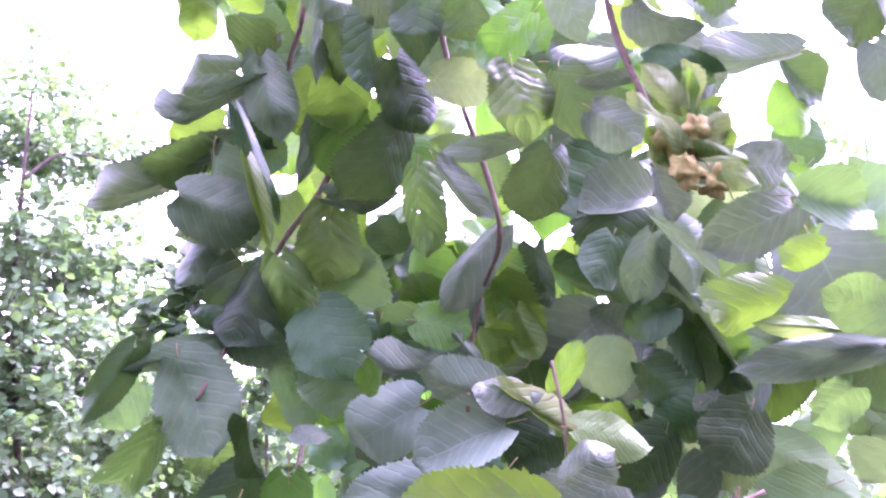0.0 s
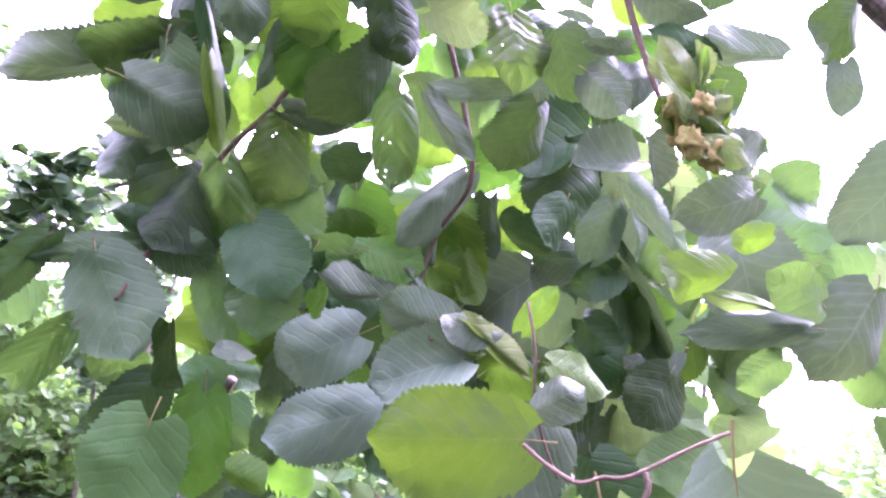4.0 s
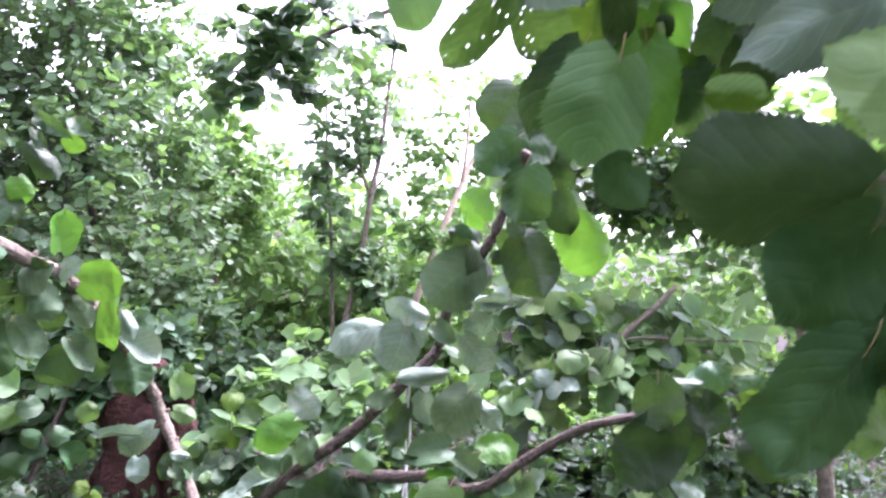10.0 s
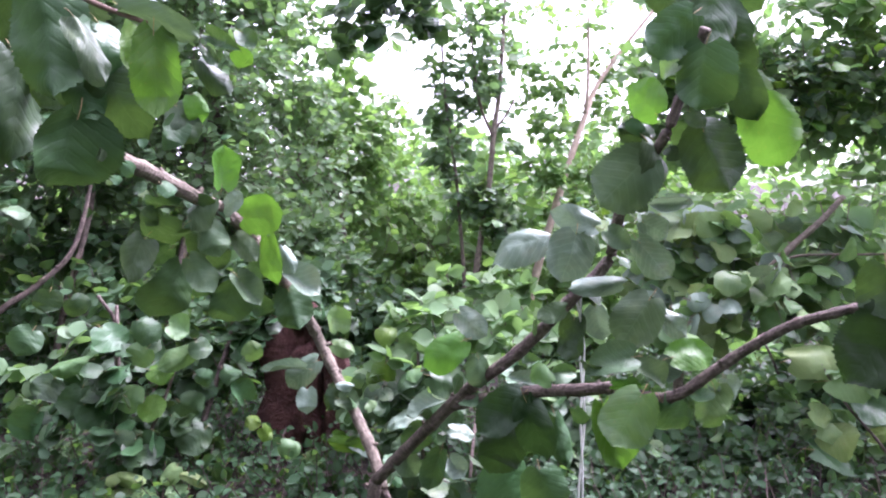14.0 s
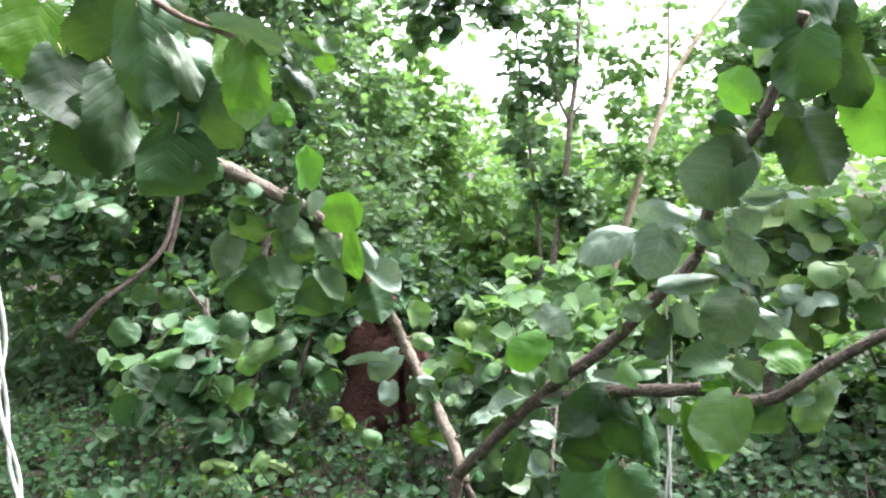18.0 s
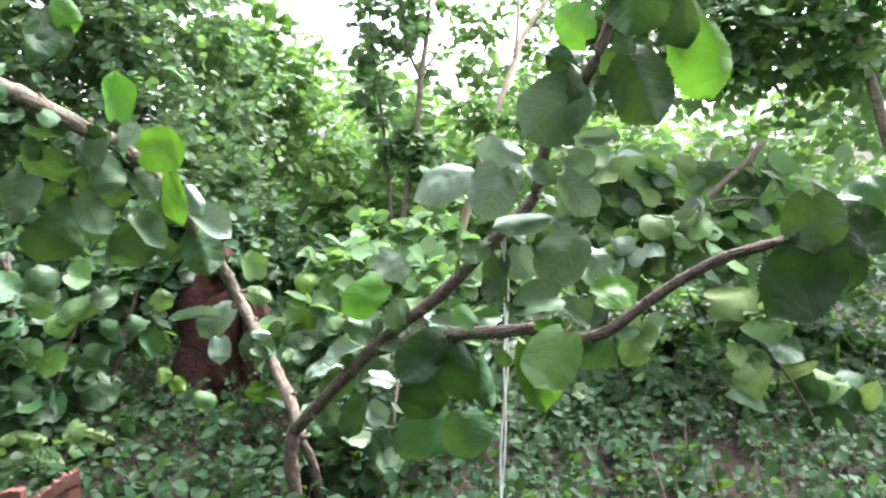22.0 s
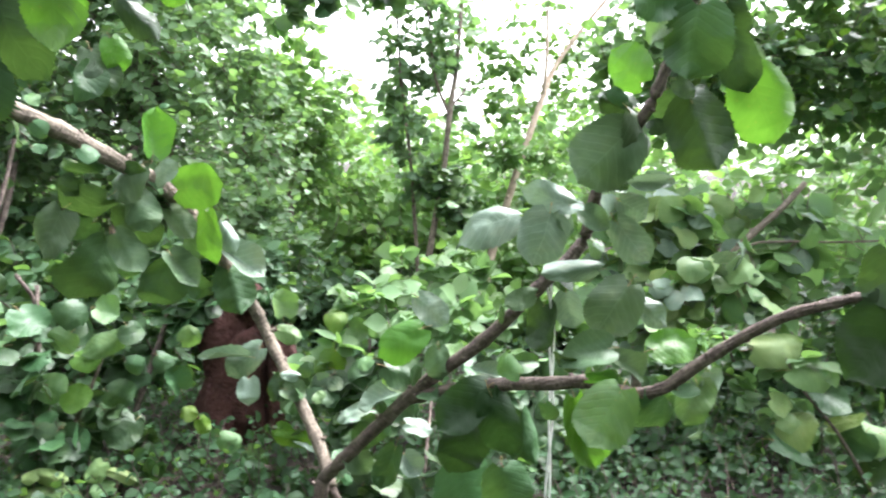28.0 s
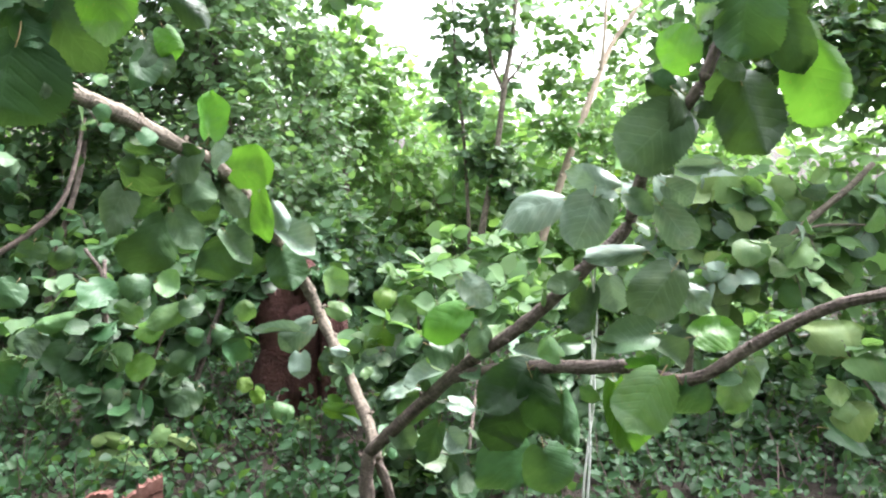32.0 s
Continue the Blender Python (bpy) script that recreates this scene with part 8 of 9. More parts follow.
limb(right_hazel, "stem", [(1.181, 3.944, 1.018), (1.210, 3.965, 1.167), (1.227, 3.988, 1.327), (1.277, 4.026, 1.596), (1.359, 4.068, 1.868)], .02, .008, GREY_BARK, 0.06, 9)
crown = Foliage(17)
crown.cloud((0.990, 4.382, 1.696), (0.43, 0.35, 0.32), 67, 7, 0.07)
crown.cloud((1.348, 4.590, 1.775), (0.41, 0.45, 0.41), 67, 7, 0.07)
crown.cloud((1.278, 4.488, 1.257), (0.33, 0.30, 0.27), 14, 7, 0.07)
crown.cloud((0.116, 4.378, 1.752), (0.54, 0.28, 0.25), 108, 7, 0.07)
crown.cloud((0.476, 4.244, 1.653), (0.45, 0.35, 0.32), 124, 7, 0.07)
crown.cloud((-0.085, 4.607, 1.550), (0.28, 0.30, 0.28), 55, 7, 0.07)
crown.cloud((-0.089, 4.553, 1.865), (0.36, 0.26, 0.24), 55, 7, 0.07)
crown.cloud((0.793, 4.232, 1.727), (0.39, 0.43, 0.39), 102, 7, 0.07)
crown.cloud((0.258, 4.374, 2.148), (0.71, 0.24, 0.22), 83, 7, 0.07)
crown.cloud((1.063, 4.349, 1.382), (0.43, 0.44, 0.40), 33, 7, 0.07)
crown.finish(right_hazel, CROWN["soft"], singles=280, tones="gugy")
crown = Foliage(26)
crown.cloud((0.898, 4.066, 2.044), (0.22, 0.22, 0.18), 16, 6, 0.095)
crown.cloud((1.116, 3.977, 1.838), (0.22, 0.22, 0.18), 18, 6, 0.095)
crown.cloud((0.780, 4.235, 1.858), (0.18, 0.18, 0.14), 10, 6, 0.095)
crown.cloud((1.074, 4.052, 1.609), (0.20, 0.20, 0.16), 10, 6, 0.095)
crown.cloud((1.154, 3.898, 2.027), (0.25, 0.25, 0.20), 20, 6, 0.095)
crown.cloud((0.654, 4.141, 2.148), (0.20, 0.20, 0.16), 12, 6, 0.095)
crown.finish(right_hazel, CROWN["light"], "young_foliage", "yellow-green young leaves")

right_low_hazel = thing("hazel_bush", (-0.124, 3.541, 0.000), "low hazel bough with tiered rounded leaves", "bush", "bushes round the clearing")
limb(right_low_hazel, "stem", [(-0.124, 3.541, -0.020), (-0.124, 3.541, 0.516), (0.029, 3.599, 0.634), (0.162, 3.647, 0.725), (0.257, 3.639, 0.847), (0.342, 3.675, 0.936), (0.448, 3.718, 1.032), (0.543, 3.760, 1.139)], .023, .012, GREY_BARK, 0.06, 9)
limb(right_low_hazel, "stem", [(0.219, 3.623, 0.809), (0.318, 3.638, 0.875), (0.443, 3.642, 0.891), (0.646, 3.642, 0.899), (0.908, 3.711, 0.912)], .007, .004, GREY_BARK, 0.06, 9)
crown = Foliage(18)
crown.cloud((-0.006, 3.393, 0.709), (0.13, 0.06, 0.06), 6, 5, 0.115, length=0.22, up=0.35)
crown.cloud((0.139, 3.445, 0.801), (0.13, 0.05, 0.05), 6, 5, 0.115, length=0.22, up=0.35)
crown.cloud((-0.101, 3.405, 0.607), (0.11, 0.06, 0.06), 5, 5, 0.115, length=0.22, up=0.35)
crown.cloud((0.198, 3.757, 1.018), (0.36, 0.06, 0.05), 13, 5, 0.115, length=0.22, up=0.35)
crown.cloud((-0.038, 3.779, 0.880), (0.25, 0.07, 0.07), 10, 5, 0.115, length=0.22, up=0.35)
crown.cloud((-0.259, 3.847, 1.003), (0.21, 0.09, 0.08), 8, 5, 0.115, length=0.22, up=0.35)
crown.cloud((0.460, 3.693, 0.858), (0.26, 0.07, 0.07), 10, 5, 0.115, length=0.22, up=0.35)
crown.cloud((0.265, 3.727, 0.732), (0.27, 0.07, 0.06), 9, 5, 0.115, length=0.22, up=0.35)
crown.cloud((0.022, 3.766, 0.709), (0.20, 0.07, 0.06), 6, 5, 0.115, length=0.22, up=0.35)
crown.cloud((0.584, 3.859, 1.042), (0.22, 0.06, 0.05), 6, 5, 0.115, length=0.22, up=0.35)
crown.cloud((-0.192, 3.823, 0.750), (0.23, 0.09, 0.08), 8, 5, 0.115, length=0.22, up=0.35)
crown.cloud((0.776, 3.779, 0.892), (0.26, 0.15, 0.14), 11, 5, 0.115, length=0.22, up=0.35)
crown.cloud((0.202, 3.939, 0.852), (0.23, 0.05, 0.05), 6, 5, 0.115, length=0.22, up=0.35)
crown.cloud((0.460, 3.760, 0.630), (0.27, 0.06, 0.06), 8, 5, 0.115, length=0.22, up=0.35)
# pale q and s singles paint the light that tiers catch from above
crown.finish(right_low_hazel, CROWN["soft"], singles=300, tones="uqus")

hedge_right = thing("hazel_bush", (0.624, 3.935, 0.000), "dark undergrowth of hazel suckers", "bush", "bushes round the clearing")
limb(hedge_right, "stem", [(0.624, 3.935, -0.020), (0.484, 3.984, 0.045), (0.327, 4.104, 0.385)], .012, .006, BARK, 0.06, 9)
crown = Foliage(19)
crown.cloud((-0.579, 3.085, 0.100), (0.20, 0.11, 0.10), 30, 7, 0.06)
crown.cloud((-0.391, 3.446, 0.100), (0.27, 0.11, 0.10), 40, 7, 0.06)
crown.cloud((-0.341, 3.132, 0.100), (0.28, 0.11, 0.10), 60, 7, 0.06)
crown.cloud((0.036, 3.324, 0.100), (0.29, 0.11, 0.10), 60, 7, 0.06)
crown.cloud((-0.133, 3.700, 0.100), (0.31, 0.11, 0.10), 70, 7, 0.06)
crown.cloud((0.244, 4.110, 0.100), (0.68, 0.11, 0.10), 264, 7, 0.06)
crown.cloud((-0.239, 3.851, 0.100), (0.38, 0.11, 0.10), 112, 7, 0.06)
crown.cloud((0.628, 4.047, 0.208), (0.40, 0.21, 0.19), 150, 7, 0.06)
crown.cloud((0.627, 3.873, 0.100), (0.39, 0.11, 0.10), 126, 7, 0.06)
crown.cloud((1.106, 4.047, 0.101), (0.52, 0.11, 0.10), 163, 7, 0.06)
crown.cloud((1.036, 4.306, 0.516), (0.41, 0.27, 0.25), 94, 7, 0.06)
# undergrowth in deep, so canopy shade comes from colour
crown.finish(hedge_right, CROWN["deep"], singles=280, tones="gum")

mid_left_shrub = thing("hazel_bush", (-2.229, 2.474, 0.000), "hazel sapling with broad soft green leaves", "bush", "bushes round the clearing")
limb(mid_left_shrub, "stem", [(-2.229, 2.474, -0.020), (-2.238, 2.538, 0.226), (-2.250, 2.588, 0.551), (-2.297, 2.653, 0.705)], .013, .007, BARK, 0.06, 9)
limb(mid_left_shrub, "stem", [(-2.112, 2.923, 0.152), (-2.087, 3.014, 0.348), (-2.077, 3.090, 0.478), (-2.062, 3.113, 0.599)], .013, .01, BARK, 0.06, 9)
crown = Foliage(20)
crown.cloud((-2.553, 2.653, 0.465), (0.24, 0.14, 0.13), 7, 7, 0.085)
crown.cloud((-2.179, 2.540, 0.465), (0.20, 0.13, 0.12), 7, 7, 0.085)
crown.cloud((-2.380, 2.564, 0.287), (0.25, 0.16, 0.15), 7, 7, 0.085)
crown.cloud((-2.071, 2.545, 0.329), (0.18, 0.13, 0.12), 6, 7, 0.085)
crown.cloud((-2.194, 2.480, 0.125), (0.18, 0.13, 0.12), 4, 7, 0.085)
crown.cloud((-2.106, 2.870, 0.454), (0.20, 0.12, 0.11), 5, 7, 0.085)
crown.cloud((-2.599, 2.599, 0.204), (0.20, 0.19, 0.17), 6, 7, 0.085)
crown.cloud((-2.025, 2.632, 0.152), (0.19, 0.14, 0.13), 4, 7, 0.085)
crown.finish(mid_left_shrub, CROWN["mid"], singles=230, tones="ggggg")

back_shrub = thing("hazel_bush", (-1.043, 2.734, 0.000), "hazel suckers with fresh green leaves", "bush", "bushes round the clearing")
limb(back_shrub, "stem", [(-1.043, 2.734, -0.020), (-1.094, 2.772, 0.200), (-1.142, 2.869, 0.546)], .009, .005, BARK, 0.06, 9)
limb(back_shrub, "stem", [(-0.861, 2.475, -0.063), (-0.863, 2.521, 0.218), (-0.903, 2.855, 0.406)], .008, .004, BARK, 0.06, 9)
crown = Foliage(21)
crown.cloud((-1.124, 2.944, 0.659), (0.19, 0.12, 0.10), 14, 7, 0.085)
crown.cloud((-1.201, 2.790, 0.476), (0.18, 0.13, 0.12), 14, 7, 0.085)
crown.cloud((-1.307, 2.849, 0.362), (0.15, 0.12, 0.10), 11, 7, 0.085)
crown.cloud((-1.073, 3.386, 0.726), (0.19, 0.13, 0.12), 13, 7, 0.085)
crown.cloud((-0.836, 3.012, 0.626), (0.19, 0.12, 0.10), 14, 7, 0.085)
crown.cloud((-1.104, 2.690, 0.353), (0.14, 0.09, 0.08), 8, 7, 0.085)
crown.cloud((-0.591, 2.637, 0.508), (0.16, 0.12, 0.11), 12, 7, 0.085)
crown.cloud((-0.861, 2.424, 0.261), (0.12, 0.09, 0.08), 7, 7, 0.085)
crown.cloud((-1.013, 2.470, 0.143), (0.16, 0.08, 0.07), 9, 7, 0.085)
crown.cloud((-0.834, 3.436, 0.661), (0.17, 0.11, 0.10), 9, 7, 0.085)
crown.cloud((0.334, 3.357, 0.275), (0.13, 0.12, 0.11), 5, 7, 0.085)
crown.cloud((0.414, 3.309, 0.499), (0.13, 0.09, 0.08), 5, 7, 0.085)
crown.cloud((0.531, 3.390, 0.174), (0.15, 0.10, 0.09), 6, 7, 0.085)
crown.finish(back_shrub, CROWN["soft"], singles=280, tones="uggm")

overhang = thing("hazel_bough", (-0.940, 3.848, 2.419), "overhanging hazel bough with dark leaves", "bush", "bushes round the clearing")
limb(overhang, "stem", [(-0.940, 3.848, 2.419), (-1.255, 3.758, 2.249), (-1.489, 3.688, 2.080), (-1.699, 3.631, 1.994)], .014, .005, BARK, 0.06, 9)
crown = Foliage(22)
crown.cloud((-1.485, 3.681, 1.998), (0.22, 0.15, 0.14), 15, 7, 0.085)
crown.cloud((-1.700, 3.633, 2.021), (0.08, 0.09, 0.16), 6, 7, 0.085)
crown.cloud((-1.802, 3.596, 1.882), (0.07, 0.08, 0.11), 3, 7, 0.085)
crown.cloud((-1.308, 3.746, 2.247), (0.44, 0.21, 0.19), 18, 7, 0.085)
crown.cloud((-1.627, 3.666, 2.187), (0.38, 0.15, 0.14), 22, 7, 0.085)
crown.finish(overhang, CROWN["mid"], singles=160, tones="g")

sapling = thing("hazel_sapling", (-2.219, 2.476, 0.000), "hazel sapling with broad soft leaves and some yellow ones", "sapling")
limb(sapling, "stem", [(-2.219, 2.476, -0.020), (-2.229, 2.520, 0.104), (-2.239, 2.564, 0.389), (-2.291, 2.641, 0.622), (-2.371, 2.641, 0.744)], 0.014, 0.006, BARK, 0.1, 9)
limb(sapling, "stem", [(-2.119, 2.576, -0.020), (-2.165, 2.593, 0.127), (-2.099, 2.644, 0.337), (-2.049, 2.684, 0.505)], 0.009, 0.005, BARK, 0.1, 9)
leaf(sapling, (-2.474, 2.515, 0.775), (-2.489, 2.499, 0.695), 0.103, (0.78, -0.59, 0.21), "g", shape=5)
leaf(sapling, (-2.385, 2.521, 0.750), (-2.350, 2.545, 0.687), 0.094, (0.53, -0.82, 0.23), "g", shape=1)
leaf(sapling, (-2.281, 2.545, 0.641), (-2.199, 2.547, 0.561), 0.138, (0.54, -0.37, 0.76), "g", shape=0)
leaf(sapling, (-2.341, 2.536, 0.513), (-2.434, 2.448, 0.488), 0.069, (0.55, -0.66, 0.51), "u", shape=4)
leaf(sapling, (-2.455, 2.496, 0.449), (-2.473, 2.424, 0.394), 0.122, (0.59, -0.48, 0.65), "g", shape=5)
leaf(sapling, (-2.347, 2.509, 0.414), (-2.358, 2.449, 0.316), 0.141, (0.64, -0.58, 0.51), "g", shape=5)
leaf(sapling, (-2.313, 2.481, 0.363), (-2.260, 2.497, 0.280), 0.114, (0.67, -0.48, 0.56), "g", shape=1)
leaf(sapling, (-2.157, 2.597, 0.662), (-2.078, 2.569, 0.612), 0.102, (0.06, -0.71, 0.71), "g", shape=1)
leaf(sapling, (-1.957, 2.623, 0.553), (-2.065, 2.561, 0.496), 0.085, (0.40, -0.83, 0.38), "u", shape=4)
leaf(sapling, (-1.932, 2.621, 0.593), (-1.891, 2.626, 0.534), 0.095, (0.59, -0.54, 0.59), "g", shape=4)
leaf(sapling, (-2.030, 2.599, 0.651), (-1.964, 2.629, 0.626), 0.102, (0.44, -0.68, 0.58), "u", shape=2)
leaf(sapling, (-2.090, 2.563, 0.489), (-2.004, 2.587, 0.466), 0.094, (0.31, -0.65, 0.70), "y", shape=4)
leaf(sapling, (-2.189, 2.518, 0.391), (-2.114, 2.547, 0.365), 0.108, (0.35, -0.90, 0.26), "u", shape=5)
leaf(sapling, (-2.114, 2.556, 0.363), (-2.037, 2.537, 0.325), 0.103, (0.03, -0.75, 0.66), "y", shape=0)
leaf(sapling, (-1.926, 2.608, 0.472), (-1.859, 2.616, 0.452), 0.065, (0.14, -0.94, 0.31), "g", shape=4)
leaf(sapling, (-1.902, 2.614, 0.262), (-1.943, 2.521, 0.206), 0.121, (0.53, -0.51, 0.68), "g", shape=0)
leaf(sapling, (-1.723, 2.620, 0.282), (-1.702, 2.643, 0.323), 0.059, (0.18, -0.79, 0.58), "y", shape=1)
leaf(sapling, (-1.672, 2.630, 0.284), (-1.639, 2.649, 0.235), 0.058, (0.68, -0.57, 0.47), "y", shape=5)
leaf(sapling, (-1.605, 2.648, 0.219), (-1.532, 2.657, 0.191), 0.073, (0.23, -0.78, 0.59), "u", shape=1)
leaf(sapling, (-1.513, 2.662, 0.177), (-1.459, 2.669, 0.132), 0.081, (0.36, -0.77, 0.53), "u", shape=3)
leaf(sapling, (-1.468, 2.660, 0.120), (-1.536, 2.642, 0.064), 0.090, (0.38, -0.92, 0.07), "y", shape=4)
leaf(sapling, (-1.521, 2.634, 0.006), (-1.438, 2.643, -0.046), 0.082, (0.29, -0.80, 0.53), "u", shape=5)
leaf(sapling, (-1.416, 2.688, 0.253), (-1.363, 2.718, 0.217), 0.073, (0.55, -0.66, 0.51), "y", shape=5)
leaf(sapling, (-1.274, 2.807, 0.642), (-1.204, 2.803, 0.618), 0.090, (0.16, -0.60, 0.78), "y", shape=1)
leaf(sapling, (-1.201, 2.815, 0.594), (-1.132, 2.818, 0.579), 0.086, (0.03, -0.98, 0.19), "u", shape=2)
leaf(sapling, (-1.248, 2.775, 0.455), (-1.159, 2.794, 0.433), 0.126, (0.25, -0.52, 0.82), "p", shape=2)
leaf(sapling, (-1.238, 2.772, 0.519), (-1.301, 2.773, 0.429), 0.122, (-0.21, -0.90, 0.38), "y", shape=4)
leaf(sapling, (-1.192, 2.771, 0.326), (-1.119, 2.779, 0.296), 0.100, (0.07, -0.98, 0.18), "p", shape=1)
leaf(sapling, (-1.312, 2.750, 0.286), (-1.362, 2.711, 0.357), 0.083, (0.71, -0.58, 0.40), "u", shape=1)
leaf(sapling, (-1.796, 2.570, 0.143), (-1.865, 2.567, 0.049), 0.081, (0.17, -0.97, 0.16), "g", shape=1)
leaf(sapling, (-1.755, 2.657, 0.371), (-1.774, 2.618, 0.464), 0.086, (0.85, -0.47, 0.22), "g", shape=2)
leaf(sapling, (-2.545, 2.501, 0.628), (-2.553, 2.432, 0.559), 0.121, (0.69, -0.43, 0.58), "g", shape=3)
leaf(sapling, (-2.469, 2.428, 0.341), (-2.548, 2.424, 0.228), 0.130, (0.15, -0.97, 0.18), "g", shape=2)
leaf(sapling, (-2.249, 2.510, 0.466), (-2.184, 2.543, 0.422), 0.104, (0.55, -0.52, 0.66), "g", shape=5)
leaf(sapling, (-2.113, 2.581, 0.565), (-2.156, 2.544, 0.508), 0.102, (0.58, -0.76, 0.30), "u", shape=3)
leaf(sapling, (-1.971, 2.568, 0.375), (-1.901, 2.598, 0.331), 0.108, (0.39, -0.89, 0.25), "g", shape=5)
leaf(sapling, (-1.840, 2.652, 0.490), (-1.756, 2.625, 0.464), 0.074, (-0.01, -0.59, 0.80), "g", shape=4)
leaf(sapling, (-1.754, 2.661, 0.538), (-1.697, 2.680, 0.580), 0.075, (0.40, -0.91, 0.12), "u", shape=4)
leaf(sapling, (-2.263, 2.321, 0.012), (-2.308, 2.276, -0.005), 0.061, (0.14, -0.75, 0.41), "k", shape=3)
leaf(sapling, (-2.263, 2.321, 0.012), (-2.169, 2.310, -0.009), 0.068, (0.13, -0.75, 0.51), "k", shape=3)
leaf(sapling, (-2.053, 2.387, 0.084), (-2.149, 2.330, 0.073), 0.083, (0.34, -0.75, 0.65), "q", shape=1)
leaf(sapling, (-2.077, 2.379, 0.072), (-2.098, 2.333, 0.019), 0.057, (0.39, -0.75, 0.66), "q", shape=1)
leaf(sapling, (-2.046, 2.390, 0.088), (-1.943, 2.378, 0.052), 0.080, (0.45, -0.75, 0.69), "q", shape=3)
leaf(sapling, (-2.102, 2.386, 0.151), (-2.004, 2.380, 0.151), 0.053, (0.38, -0.75, 0.69), "k", shape=1)
leaf(sapling, (-2.098, 2.387, 0.151), (-2.124, 2.348, 0.141), 0.042, (0.30, -0.75, 0.46), "k", shape=3)
leaf(sapling, (-1.905, 2.442, 0.186), (-1.934, 2.395, 0.138), 0.068, (0.29, -0.75, 0.43), "q", shape=1)
leaf(sapling, (-1.892, 2.442, 0.163), (-1.793, 2.433, 0.148), 0.038, (0.17, -0.75, 0.76), "q", shape=5)
leaf(sapling, (-2.041, 2.390, 0.085), (-1.988, 2.359, 0.006), 0.065, (0.31, -0.75, 0.52), "g", shape=5)
leaf(sapling, (-2.164, 2.368, 0.138), (-2.194, 2.322, 0.094), 0.076, (0.23, -0.75, 0.55), "g", shape=5)
leaf(sapling, (-2.363, 2.307, 0.077), (-2.268, 2.306, 0.111), 0.083, (0.49, -0.75, 0.51), "g", shape=0)
leaf(sapling, (-2.398, 2.293, 0.048), (-2.436, 2.250, 0.033), 0.095, (0.22, -0.75, 0.72), "g", shape=0)
leaf(sapling, (-1.867, 2.439, 0.108), (-1.921, 2.392, 0.101), 0.057, (0.16, -0.75, 0.74), "u", shape=0)

sucker = thing("hazel_sapling", (0.717, 3.164, 0.000), "low hazel sucker with pale yellow-green young leaves", "sapling")
limb(sucker, "stem", [(0.717, 3.164, -0.020), (0.662, 3.177, 0.063), (0.559, 3.192, 0.228), (0.437, 3.203, 0.370), (0.347, 3.216, 0.514)], 0.008, 0.003, BARK, 0.1, 8)
leaf(sucker, (0.243, 3.208, 0.526), (0.424, 3.231, 0.565), 0.158, (0.06, -0.73, 0.68), "q", shape=1)
leaf(sucker, (0.368, 3.203, 0.453), (0.554, 3.230, 0.464), 0.146, (0.10, -0.71, 0.70), "q", shape=1)
leaf(sucker, (0.467, 3.244, 0.391), (0.593, 3.170, 0.321), 0.127, (-0.07, -0.50, 0.86), "g", shape=0)
leaf(sucker, (0.343, 3.191, 0.262), (0.429, 3.181, 0.274), 0.089, (-0.11, -0.64, 0.76), "q", shape=1)
leaf(sucker, (0.358, 3.215, 0.245), (0.482, 3.157, 0.258), 0.152, (-0.30, -0.60, 0.75), "k", shape=4)
leaf(sucker, (0.313, 3.186, 0.343), (0.389, 3.197, 0.306), 0.100, (0.16, -0.74, 0.65), "k", shape=0)
leaf(sucker, (0.537, 3.229, 0.242), (0.648, 3.172, 0.312), 0.066, (-0.42, -0.46, 0.78), "k", shape=0)
leaf(sucker, (0.619, 3.225, 0.251), (0.760, 3.178, 0.216), 0.136, (-0.17, -0.66, 0.73), "q", shape=4)
leaf(sucker, (0.647, 3.187, 0.247), (0.586, 3.197, 0.153), 0.149, (-0.25, -0.73, 0.64), "g", shape=3)
leaf(sucker, (0.738, 3.193, 0.232), (0.911, 3.217, 0.159), 0.146, (0.12, -0.80, 0.59), "g", shape=5)
leaf(sucker, (0.867, 3.213, 0.169), (0.956, 3.193, 0.106), 0.118, (-0.20, -0.81, 0.55), "g", shape=5)
leaf(sucker, (0.834, 3.221, 0.148), (0.858, 3.192, 0.246), 0.084, (-0.24, -0.87, 0.44), "k", shape=2)
leaf(sucker, (0.645, 3.215, 0.015), (0.785, 3.147, 0.119), 0.173, (-0.31, -0.81, 0.50), "g", shape=2)
leaf(sucker, (0.881, 3.217, 0.077), (0.968, 3.169, 0.027), 0.138, (-0.38, -0.72, 0.58), "g", shape=5)
leaf(sucker, (0.526, 3.183, 0.052), (0.654, 3.148, -0.026), 0.158, (-0.14, -0.75, 0.64), "g", shape=2)
leaf(sucker, (0.324, 3.150, 0.200), (0.500, 3.200, 0.144), 0.154, (0.26, -0.53, 0.81), "g", shape=0)
leaf(sucker, (0.957, 2.976, 0.292), (0.881, 2.847, 0.147), 0.112, (-0.36, -0.28, 0.89), "q", shape=5)


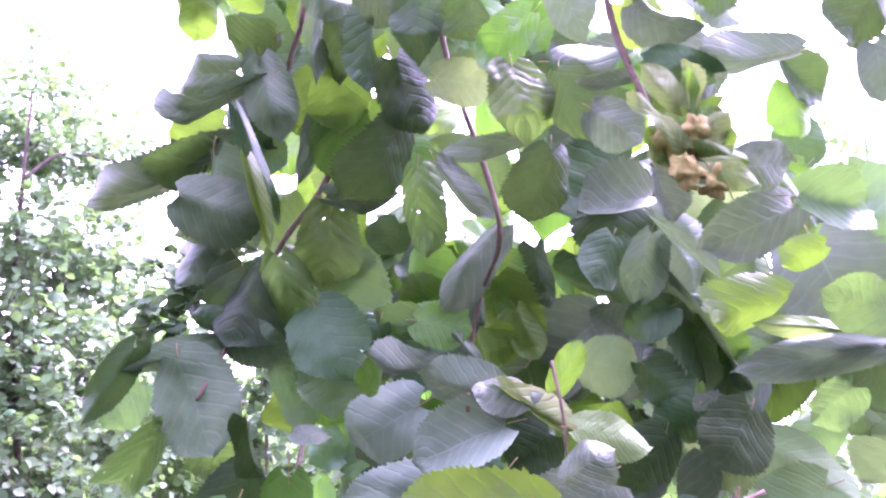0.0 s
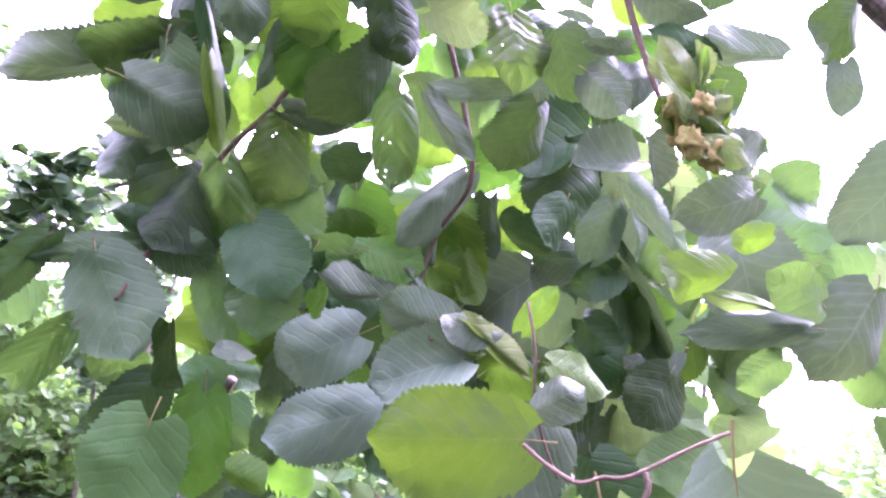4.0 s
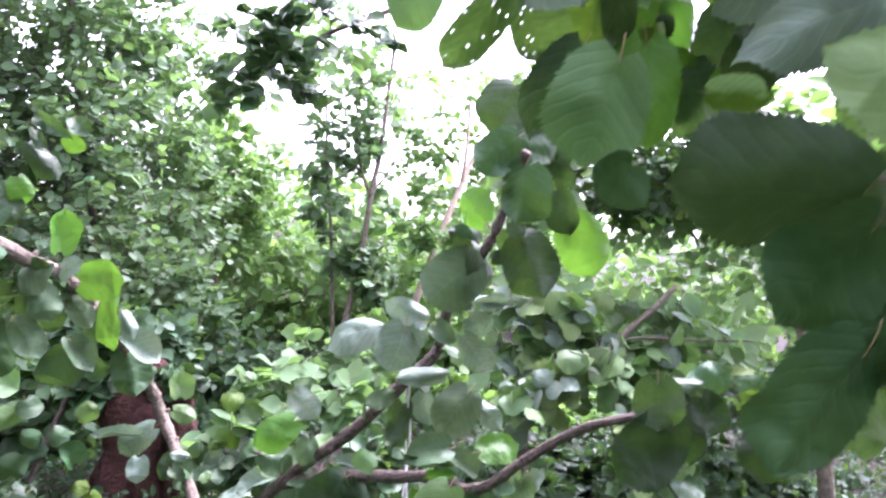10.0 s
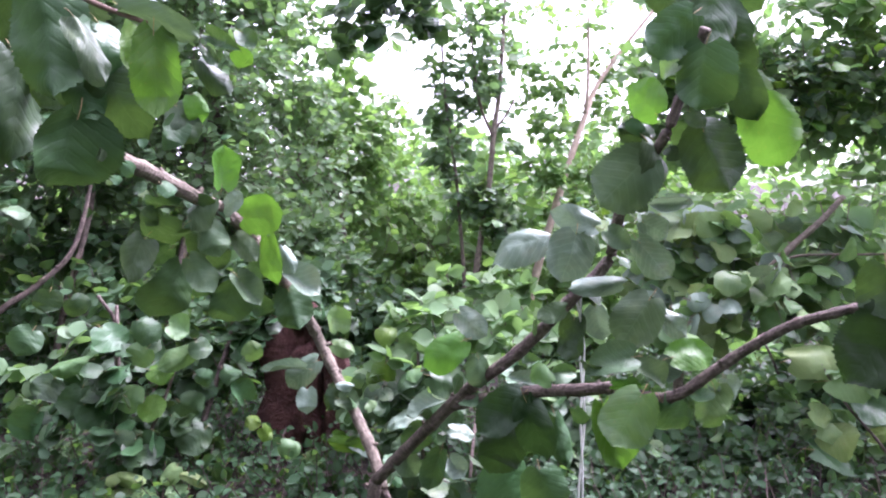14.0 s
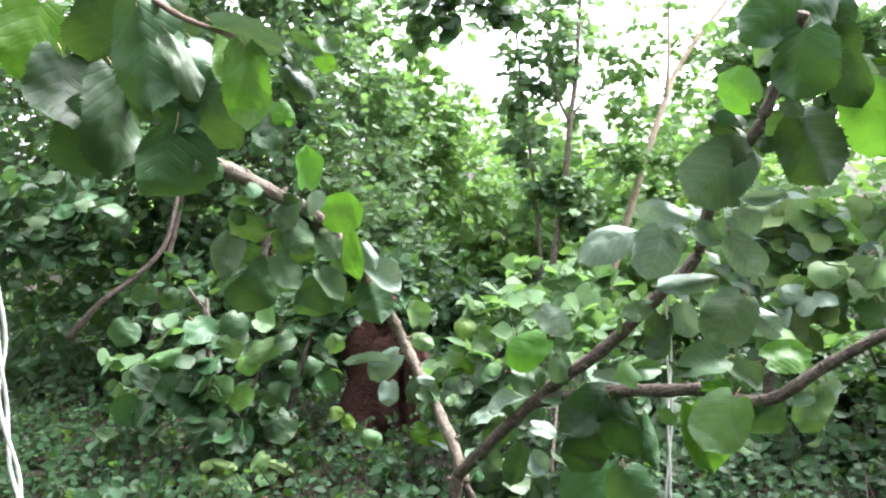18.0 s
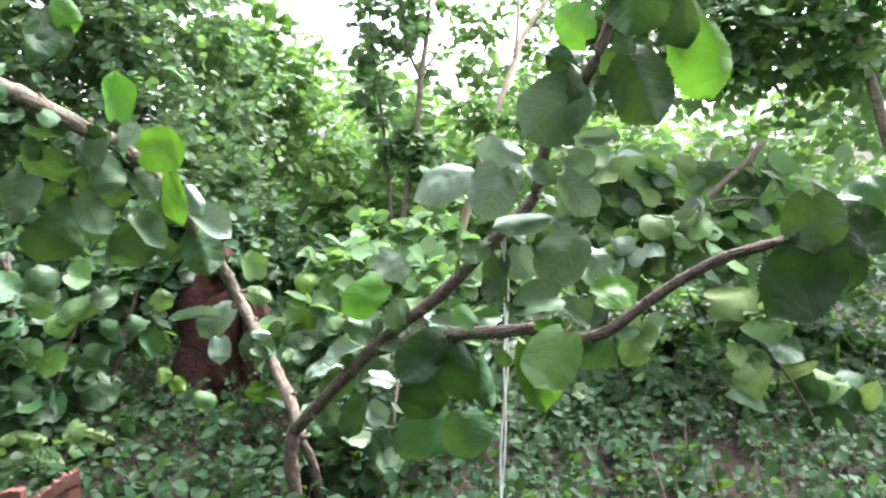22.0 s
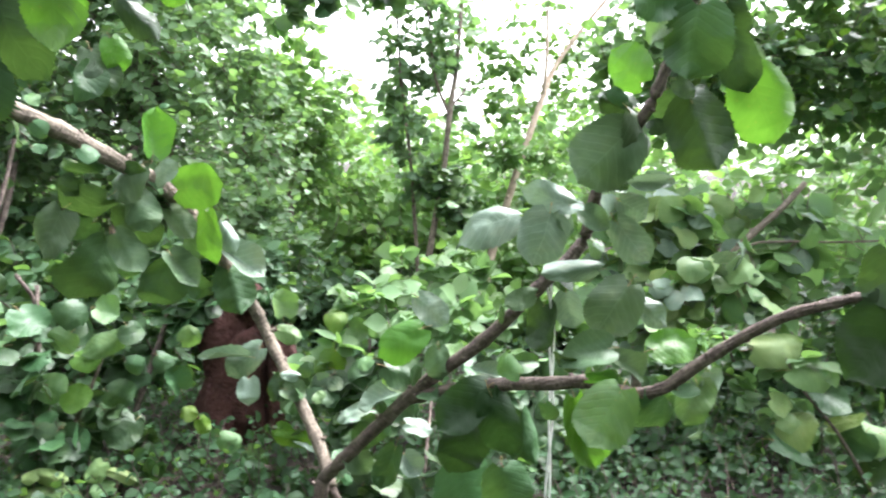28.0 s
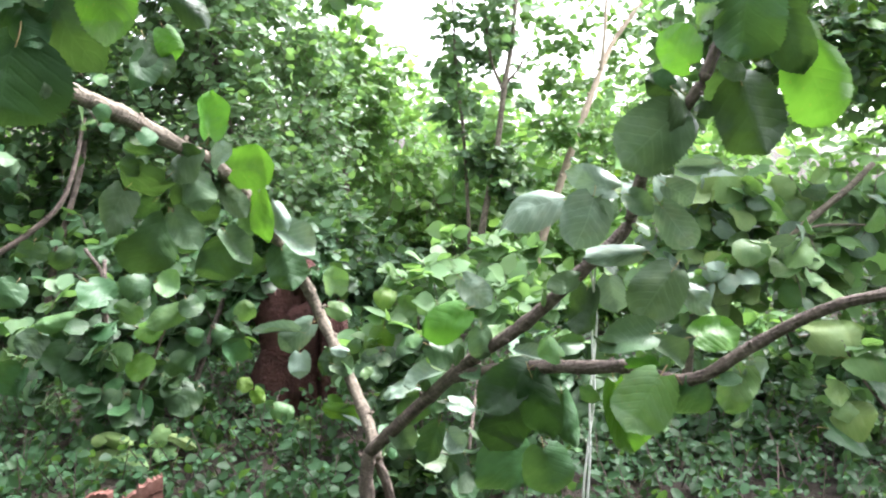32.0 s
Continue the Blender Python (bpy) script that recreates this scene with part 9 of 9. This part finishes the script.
# ---- low plants and far woods ----
cover = thing("ground_cover", (-1.5, 4.0, 0.0), "low green herbs and seedlings covering the soil", "herbs", kind="stuff")
herbs = Foliage(41)
for _ in range(14000):
    y = 1.0 + 7.5 * herbs.rng.random() ** 1.25
    x = herbs.rng.uniform(-1.3 - 0.85 * y, 0.5 + 0.45 * y)
    lift = herbs.rng.uniform(0.02, 0.17)
    if abs(x + 1.72) < 0.22 and 1.75 < y < 2.35:
        lift *= 0.6
    if abs(x + 1.75) < 0.35 and 2.5 < y < 3.0:
        lift = lift * 0.8 + 0.06
    thin = -0.95 if -0.9 < x < 1.2 and 2.2 < y < 4.4 else -0.8
    if noise.noise((x * 1.6, y * 1.6, 4.2)) < thin:
        continue
    herbs.twig(np.array((x, y, ground_height(x, y) + lift * 0.2)), np.array((herbs.rng.normal(0, 0.5), herbs.rng.normal(-0.1, 0.5), 1.0)), lift + 0.03, 6, herbs.rng.uniform(0.018, 0.05), droop=0.1, up=1.0)
for _ in range(18000):
    x, y = herbs.rng.uniform(-6.5, 6), herbs.rng.uniform(-5, 9)
    if y > 1.0 and -1.3 - 0.85 * y < x < 0.5 + 0.45 * y:
        continue
    herbs.twig(np.array((x, y, ground_height(x, y))), np.array((herbs.rng.normal(0, 0.6), herbs.rng.normal(0, 0.6), 1.0)), herbs.rng.uniform(0.04, 0.18), 4, herbs.rng.uniform(0.055, 0.10), droop=0.1, up=1.0)
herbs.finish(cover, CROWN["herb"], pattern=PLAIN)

far = thing("far_woods", (0.0, 11.0, 0.0), "distant light green woodland edge", "woods", kind="stuff")
woods = Foliage(42)
for k in range(34):
    a = radians(-75 + 150 * k / 33)
    d = 9.5 + 2.5 * math.sin(k * 2.1)
    h = 1.0 + 0.35 * math.sin(k * 1.3) + 0.25 * math.sin(k * 3.7)
    woods.cloud((-0.5 - d * math.sin(a), 0.5 + d * math.cos(a), h * 0.95), (1.3, 0.8, h), 130, 7, 0.14)
woods.finish(far, CROWN["light"], pattern=PLAIN)

# unseen foliage wall, added to cut light from behind and the sides
blocking_woods = thing("unseen_woods_behind", (0.0, -4.0, 0.0), "unseen hazel wood added behind to block low light", "woods", kind="stuff")
woods = Foliage(43)
for k in range(26):
    a = radians(72 + 216 * k / 25)
    d = 4.6 + 0.7 * math.sin(k * 2.3)
    for z in (1.0, 2.7, 4.3) if 4 < k < 22 else (1.0, 2.7):
        woods.cloud((-0.3 - d * math.sin(a), 0.3 + d * math.cos(a), z + 0.3 * math.sin(k * 1.7 + z)), (0.9, 0.9, 1.1), 46, 6, 0.20)
woods.finish(blocking_woods, CROWN["mid"], pattern=PLAIN)
